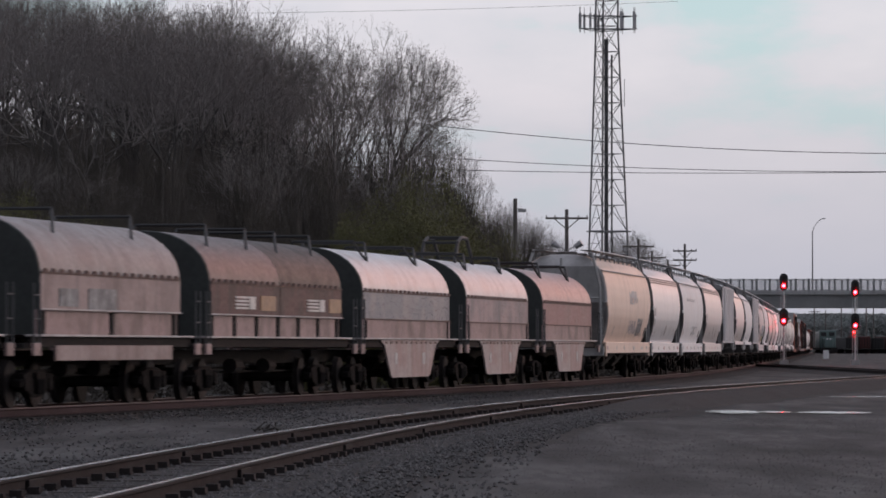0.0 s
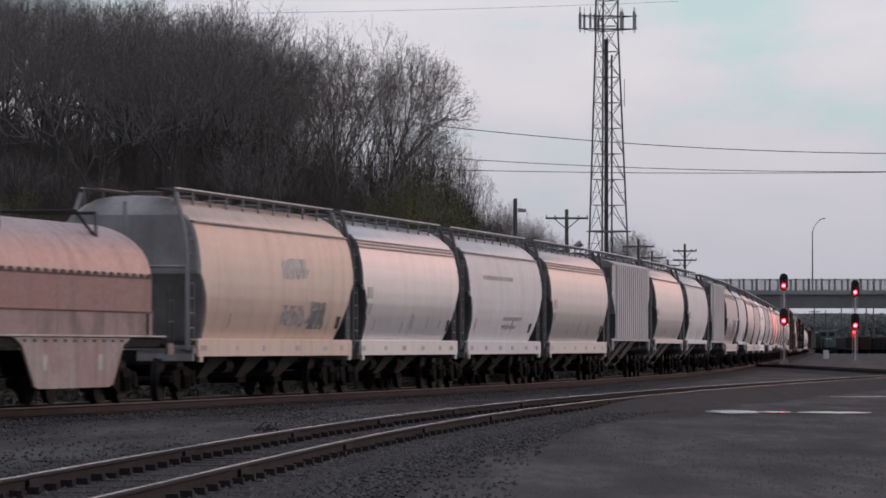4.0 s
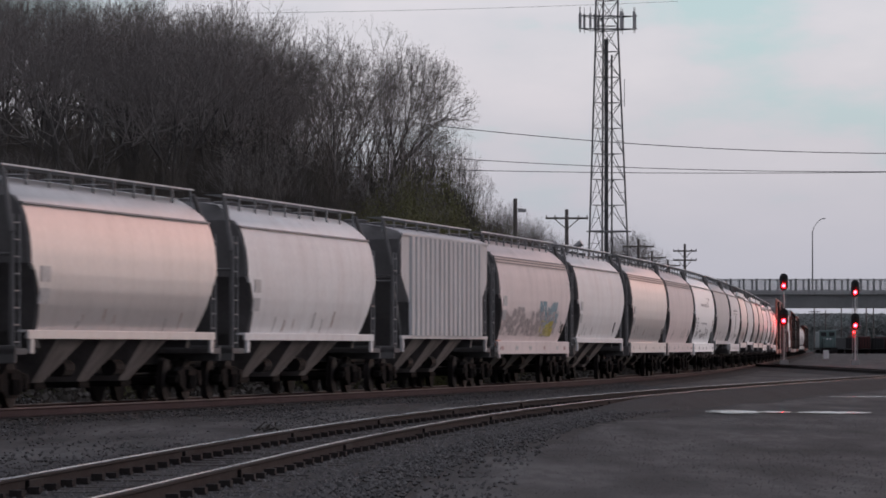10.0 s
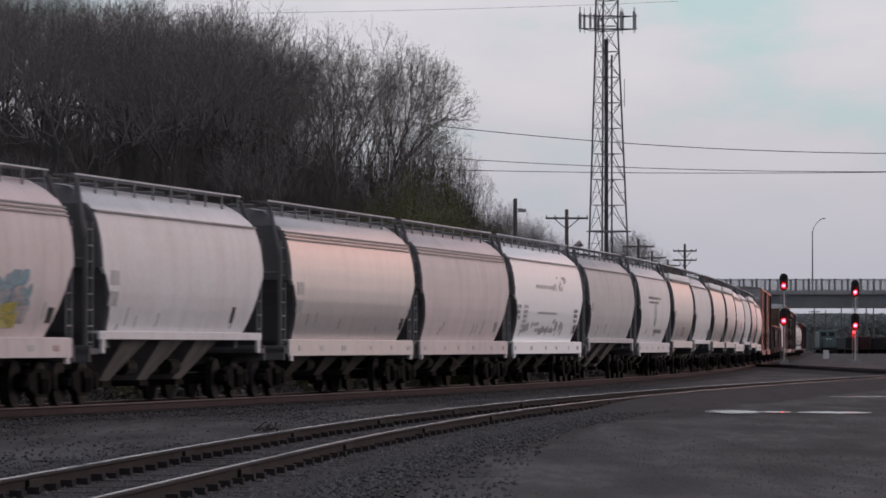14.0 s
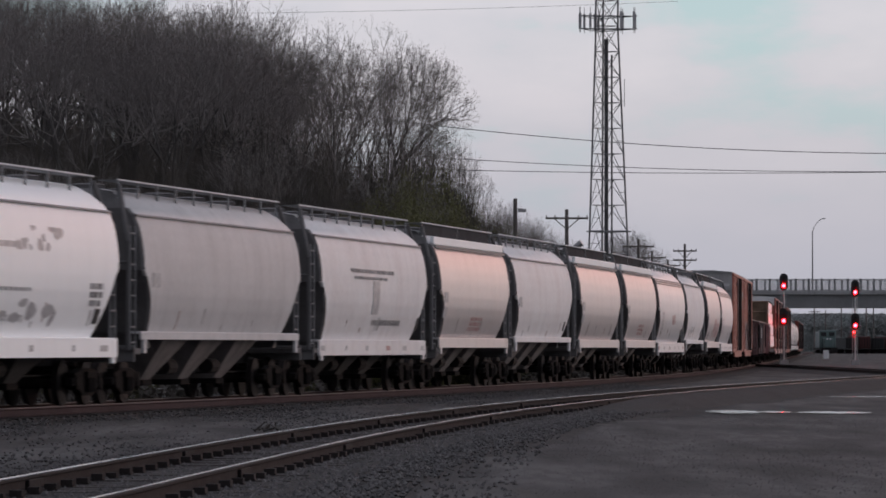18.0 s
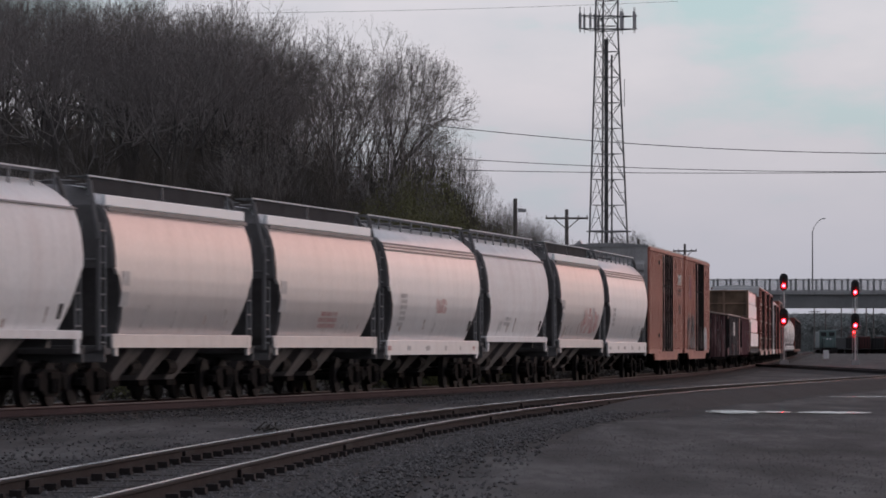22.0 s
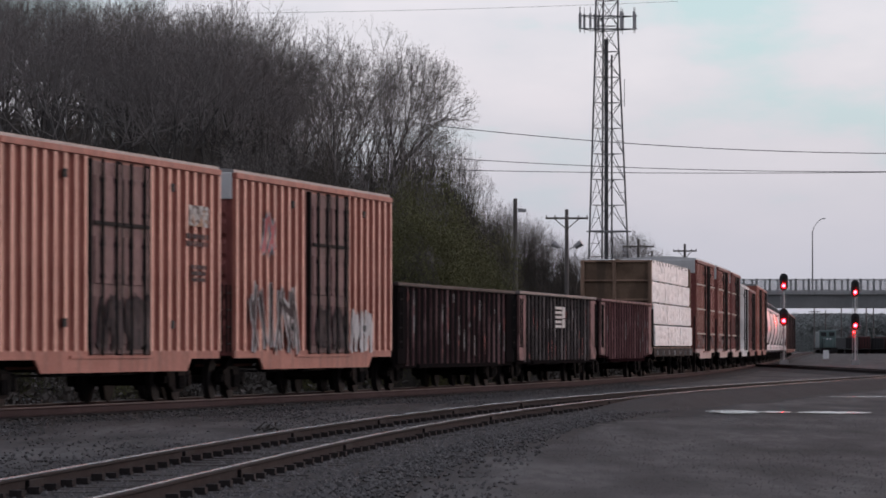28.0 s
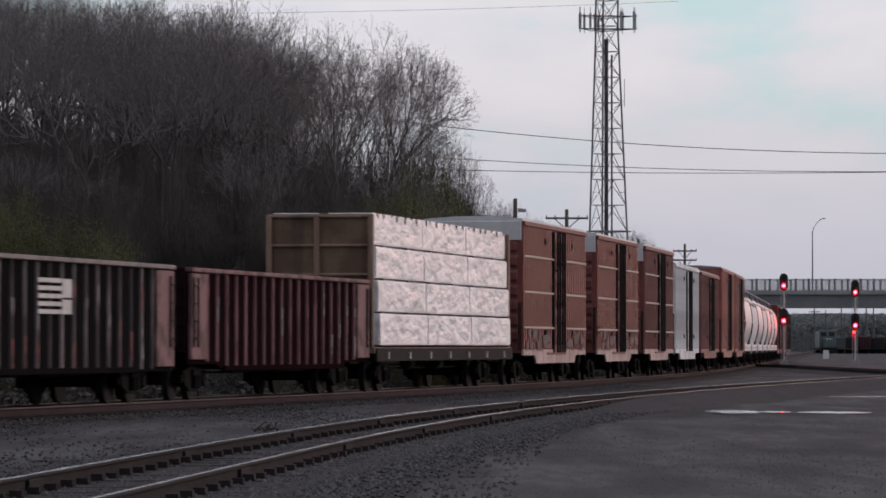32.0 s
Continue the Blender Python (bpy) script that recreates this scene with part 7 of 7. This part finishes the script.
def lump(seed, sub, sx, sy, sz, rough):
    bm = bmesh.new()
    bmesh.ops.create_icosphere(bm, subdivisions=sub, radius=1.0)
    p = np.array([v.co[:] for v in bm.verts])
    f = np.array([[v.index for v in q.verts] for q in bm.faces])
    bm.free()
    r = np.random.RandomState(seed)
    g = np.zeros(len(p))
    for o in range(14):
        w = r.normal(0, 1, 3) * (2.5 + o * 1.1)
        g += np.sin(p @ w + r.uniform(0, 6.28)) / (1 + 0.35 * o)
    p = p * (1 + rough * g[:, None] / 3) * np.array([sx, sy, sz])
    p[:, 2] += sz * 0.8
    return p, f


def thicket_mesh(seed, sx, sy, h, stems):
    """Leafless brush: crowded fine upright stems with side twigs round a dense inner tangle."""
    r = np.random.RandomState(seed + 60)
    a = np.stack([r.normal(0, 0.42, stems) * sx, r.normal(0, 0.42, stems) * sy, np.zeros(stems)], 1)
    ang, rad = r.uniform(0, 6.283, stems), r.uniform(0, 1, stems) ** 0.5
    lobe = 0.80 + 0.14 * np.sin(3 * ang + seed) + 0.10 * np.sin(7 * ang + 2 * seed)
    top = np.stack([np.cos(ang) * rad * sx * 1.15, np.sin(ang) * rad * sy * 1.15, h * lobe * np.sqrt(np.maximum(0.06, 1 - 0.85 * rad ** 2)) * r.uniform(0.62, 1.06, stems)], 1)
    mid_ = a * 0.35 + top * np.array([0.65, 0.65, 0.55]) + r.normal(0, 0.12, (stems, 3))
    p0, p1, r0, r1 = [a, mid_], [mid_, top], [np.full(stems, 0.014), np.full(stems, 0.010)], [np.full(stems, 0.010), np.full(stems, 0.005)]
    for q in range(6):
        f = r.uniform(0.05, 1.0, (stems, 1))
        s0 = mid_ * (1 - f) + top * f
        s1 = s0 + (top - mid_) * r.uniform(0.10, 0.35, (stems, 1)) + r.normal(0, 0.26, (stems, 3))
        p0.append(s0)
        p1.append(s1)
        r0.append(np.full(stems, 0.007))
        r1.append(np.full(stems, 0.004))
    p0, p1, r0, r1 = np.vstack(p0), np.vstack(p1), np.concatenate(r0), np.concatenate(r1)
    p0[:, 2], p1[:, 2] = np.maximum(p0[:, 2], 0), np.maximum(p1[:, 2], 0)
    v, f = tubes(list(zip(p0, p1, r0, r1)), 3)
    return fast_mesh("twig_mass", v, f, BRUSH)


def tangle_mesh(seed, mat, sx, sy, h):
    p, f = lump(seed, 4, sx * 0.72, sy * 0.72, h * 0.36, 0.22)
    me = fast_mesh("inner_tangle", p, f, mat)
    me.polygons.foreach_set("use_smooth", [True] * len(me.polygons))
    return me


def leafy_mesh(seed, sx, sy, h, leaves, size):
    """Young leaves on the outer twigs of a bush, in uneven sprays."""
    p, f = lump(seed, 4, sx, sy, h * 0.48, 0.34)
    r = np.random.RandomState(seed + 90)
    c = np.array([0, 0, h * 0.35])
    sprays = p[r.randint(len(p), size=900)]
    sprays = c + (sprays - c) * r.uniform(0.62, 1.12, (900, 1))
    q = sprays[r.randint(900, size=leaves)] + r.normal(0, 1, (leaves, 3)) * np.array([0.17, 0.17, 0.24])
    q[:, 2] = np.maximum(q[:, 2], 0.02)
    u, w = r.normal(0, size, (leaves, 3)), r.normal(0, size, (leaves, 3))
    return fast_mesh("foliage", np.stack([q - u, q + w, q + u], 1).reshape(-1, 3), np.arange(3 * leaves).reshape(leaves, 3), LEAF)


THICKETS = [thicket_mesh(i, 2.5, 1.8, 5.8, 3000) for i in range(3)]
TANGLES = [tangle_mesh(i, BRUSH, 2.5, 1.8, 5.8) for i in range(3)]
LEAVES = [leafy_mesh(i, 2.4, 1.8, 5.8, 120000, 0.020) for i in (3, 4)]


def thicket(px, depth, height, k, rz, label, wide=1.0):
    x = at(px, depth)
    z = float(ground_height(np.array(x), np.array(depth))) - 0.1
    t = thing("thicket", label, "bush", "undergrowth along the woods", pose(x, depth, z, 0, 0, rz))
    s = height / 5.6
    m = Matrix.Diagonal((wide, wide, s, 1))
    part("inner_tangle", TANGLES[k % 3], None, t, "", m)
    if k < 3:
        part("twig_mass", THICKETS[k], None, t, "fine leafless twigs", m)
    else:
        part("foliage", LEAVES[k - 3], None, t, "young olive green leaves", m)


rnd = np.random.RandomState(41)
for row, (depth, hgt) in enumerate(((164, 130), (182, 65), (198, 22), (222, 0), (252, -25))):
    px = -140 + row * 40
    while px < (800, 800, 790, 760, 640)[row]:
        d = depth + rnd.uniform(-5, 5)
        gz = float(ground_height(np.array(at(px, d)), np.array(d)))
        ty = np.interp(px, (-150, 0, 400, 600, 735, 820, 900), (205, 215, 228, 238, 262, 295, 385)) + hgt + rnd.uniform(-22, 22)
        thicket(px, d, max(2.5, zz(ty, d) - gz), int(rnd.randint(3)), rnd.uniform(0, 360), "dark leafless brush at the edge of the woods")
        px += rnd.uniform(110, 165) if row < 2 else rnd.uniform(85, 125)
for px, d, h, w in ((735, 158, 7.2, 0.9), (668, 160, 6.3, 0.8), (600, 159, 5.6, 0.7), (795, 164, 6.6, 0.8), (60, 139, 5.9, 0.75), (-20, 140, 5.6, 0.75), (205, 137, 4.7, 0.65), (130, 139, 4.9, 0.65), (845, 190, 6.2, 0.8)):
    thicket(px, d, h, 3 + int(px) % 2, px * 3.0, "fresh olive green bush at the edge of the woods", w)
for px, d, ty in ((768, 196, 298), (812, 205, 325), (842, 214, 372), (735, 200, 285)):
    thicket(px, d, zz(ty, d) + 0.3, px % 3, px * 2.0, "dark leafless brush at the end of the woods", 0.8)
for px, d, ty in ((872, 290, 398), (905, 315, 420), (945, 335, 440), (985, 360, 458), (1022, 380, 470), (1058, 405, 482), (1095, 430, 492)):
    thicket(px, d, zz(ty, d) + 0.3, px % 3, px * 2.0, "dark leafless brush along the line", 0.9)
for px, d, h in ((850, 280, 6.0), (880, 300, 5.0), (920, 320, 5.5), (950, 345, 5.0), (985, 350, 5.0), (1020, 360, 5.0), (1050, 380, 5.5), (1090, 400, 5.0), (1125, 420, 5.0), (1160, 450, 5.0), (900, 310, 6.5), (970, 340, 6.2)):
    shrub(px, d, h, int(px) % 2, px * 5.0, "dark brush along the line")

for i, s_ in enumerate(np.arange(-45, 330, 7.0)):
    p = on_line(s_, -rnd.uniform(7.5, 10.5))
    shrub(784 + 8500 * p.x / p.y, p.y, rnd.uniform(2.0, 3.4), int(rnd.rand() < 0.5), rnd.uniform(0, 360), "low dark brush behind the main line")
for i in range(14):
    d = rnd.uniform(250, 345)
    shrub(rnd.uniform(-110, 560), d, rnd.uniform(4.0, 5.6), int(rnd.rand() < 0.5), rnd.uniform(0, 360), "tall dark brush inside the woods")

# dry weeds beyond the main line
wv, wf, n0 = [], [], 0
for i in range(1500):
    s_ = rnd.uniform(-50, 330)
    p = on_line(s_, -rnd.uniform(2.9, 9.0), -0.32)
    v, f = leaf_cloud(rnd, 14, 0.30, 0.30, rnd.uniform(0.25, 0.7), 0.10)
    wv.append(v + np.array(p))
    wf.append(f + n0)
    n0 += len(v)
tagged(new("dry_weeds", fast_mesh("dry_weeds", np.vstack(wv), np.vstack(wf), BRUSH)), "dark dry weeds beyond the main line", "weeds", kind="stuff")

# litter beside the rails
junk = thing("dead_branch", "dark broken branch lying on the ballast", "branch", m=pose(at(476, 82), 82, -0.27))
rb = np.random.RandomState(8)
for i in range(16):
    p0 = (rb.uniform(-0.26, 0.26), rb.uniform(-0.2, 0.2), rb.uniform(0.0, 0.05))
    p1 = (p0[0] + rb.uniform(-0.22, 0.22), p0[1] + rb.uniform(-0.2, 0.2), rb.uniform(0.02, 0.17))
    bm = bmesh.new()
    bar(bm, p0, p1, 0.024, 6, 0.010)
    part("limb", bm, BARK, junk)
wire([(at(466, 41.5) + 0.12 * math.cos(t), 41.5 + 0.3 * math.sin(t), -0.17 + 0.09 * math.sin(t)) for t in np.linspace(0.3, 5.6, 18)], 0.005, "loop of pale scrap wire on the gravel")
for k, (px, d, sx) in enumerate(((962, 96, 0.22), (975, 97, 0.16), (950, 95.5, 0.12), (772, 78.5, 0.12), (628, 82, 0.10), (885, 96, 0.12))):
    bm = bmesh.new()
    bmesh.ops.create_icosphere(bm, subdivisions=2, radius=sx)
    r = np.random.RandomState(k)
    for vv_ in bm.verts:
        vv_.co = Vector((vv_.co.x * 1.2, vv_.co.y, vv_.co.z * 0.6)) * (1 + 0.18 * r.uniform(-1, 1))
    tagged(new("rock", finish(bm, "rock", BED)), "dark lump of rock on the gravel", "rock", "rocks on the gravel").matrix_basis = pose(at(px, d), d, -0.27)

# pale scrap lying behind the main line, seen under the cars
frame_ = thing("scrap_rack", "low white metal frame lying behind the track", "scrap", m=pose(at(315, 158), 158, -0.28))
for p0, p1 in (((-0.85, 0, 0.08), (0.85, 0, 0.08)), ((-0.85, 0.3, 0.35), (0.75, 0.3, 0.12)), ((-0.85, 0, 0.08), (-0.75, 0.3, 0.5)), ((-0.75, 0.1, 0.5), (-0.35, 0.1, 0.5)), ((-0.3, 0, 0.5), (-0.2, 0, 0.1)), ((0.4, 0, 0.1), (0.8, 0.1, 0.26))):
    bm = bmesh.new()
    bar(bm, p0, p1, 0.04, 6)
    part("frame_bar", bm, WHITE, frame_)
plank = thing("scrap_plank", "pale plank lying behind the track", "plank", m=pose(at(160, 150), 150, -0.24, 0, 0, 8))
bm = bmesh.new()
box(bm, -0.8, 0.8, -0.1, 0.1, 0.0, 0.12)
part("board", bm, LIGHT, plank, bevel=0.01)

# far tree line behind the yard
rnd = np.random.RandomState(51)
vv, ff = [], []
n0 = 0
for i in range(60):
    d = rnd.uniform(1400, 2000)
    px = rnd.uniform(1300, 1700)
    hgt = rnd.uniform(9, 13.2) * d / 1700
    # one broad crown after another, fine leaves facing the sky
    m_ = 6000
    c = np.array([at(px, d), d, 0.0])
    q = c + rnd.normal(0, 1, (m_, 3)) * np.array([hgt * 0.42, hgt * 0.3, 0]) + np.stack([np.zeros(m_), np.zeros(m_), hgt * (1 - rnd.rand(m_) ** 1.6)], 1)
    u = rnd.normal(0, 1, (m_, 3)) * np.array([0.24, 0.2, 0.22])
    w = rnd.normal(0, 1, (m_, 3)) * np.array([0.24, 0.2, 0.22])
    v = np.stack([q - u, q + w, q + u], 1).reshape(-1, 3)
    f = np.arange(3 * m_).reshape(m_, 3)
    vv.append(v)
    ff.append(f + n0)
    n0 += len(v)
tagged(new("far_tree_line", fast_mesh("far_tree_line", np.vstack(vv), np.vstack(ff), HAZED_WOODS)), "tree line on the horizon, haze in its blue-grey colour", "woods", kind="stuff")

# ---- ties, piece by piece where the camera sees them best ----
bm = bmesh.new()
box(bm, -0.11, 0.11, -1.29, 1.29, -0.34, -0.165)
tie_me = finish(bm, "tie", TIE, 0.012)
bm = bmesh.new()
for s in (-1, 1):
    box(bm, -0.09, 0.09, s * GAUGE - 0.18, s * GAUGE + 0.18, -0.166, -0.15)
    for a, b in ((-0.05, 0.10), (0.05, -0.10)):
        box(bm, a - 0.015, a + 0.015, s * GAUGE + b - 0.015, s * GAUGE + b + 0.015, -0.155, -0.12)
    box(bm, -0.10, 0.10, s * GAUGE + 0.06, s * GAUGE + 0.17, -0.17, -0.095)
    box(bm, -0.10, 0.10, s * GAUGE - 0.17, s * GAUGE - 0.06, -0.17, -0.10)
plate_me = finish(bm, "tie_plate", RAIL_DARK)
for key, (owner, rows) in TIE_ROWS.items():
    r = np.random.RandomState(len(rows))
    for x, y, h in rows[:260]:
        tie = part("tie", tie_me, None, owner, "", pose(x, y, r.uniform(-0.012, 0.008) - (0.02 if key == "main" else 0), 0, 0, 90 - math.degrees(h) + r.uniform(-1.5, 1.5)))
        if key == "siding" and rows.index((x, y, h)) % 2 == 0:
            part("tie_plate", plate_me, None, tie, "")


# ---- what moves: the train rolls by, its wheels turning ----
def motions():
    times = [float(t) for t in range(33)]
    for car, centre, half, wheels in CARS:
        walk(car, [(t, car_pose(centre - travelled(t), half)) for t in times])
        steps = [k / FPS for k in range(0, 32 * FPS + 1) if -34 < centre - travelled(k / FPS) < 120]
        if len(steps) < 3:
            continue
        for w in wheels:
            at0 = w.matrix_basis.copy()
            start = travelled(steps[0])
            rows = [(t, at0 @ Matrix.Rotation(-((travelled(t) - start) / WHEEL_R) % (2 * math.pi), 4, "Y")) for t in steps]
            if steps[0] > 0:
                rows.insert(0, (0.0, rows[0][1]))
            if steps[-1] < 32:
                rows.append((32.0, rows[-1][1]))
            walk(w, rows)


motions()
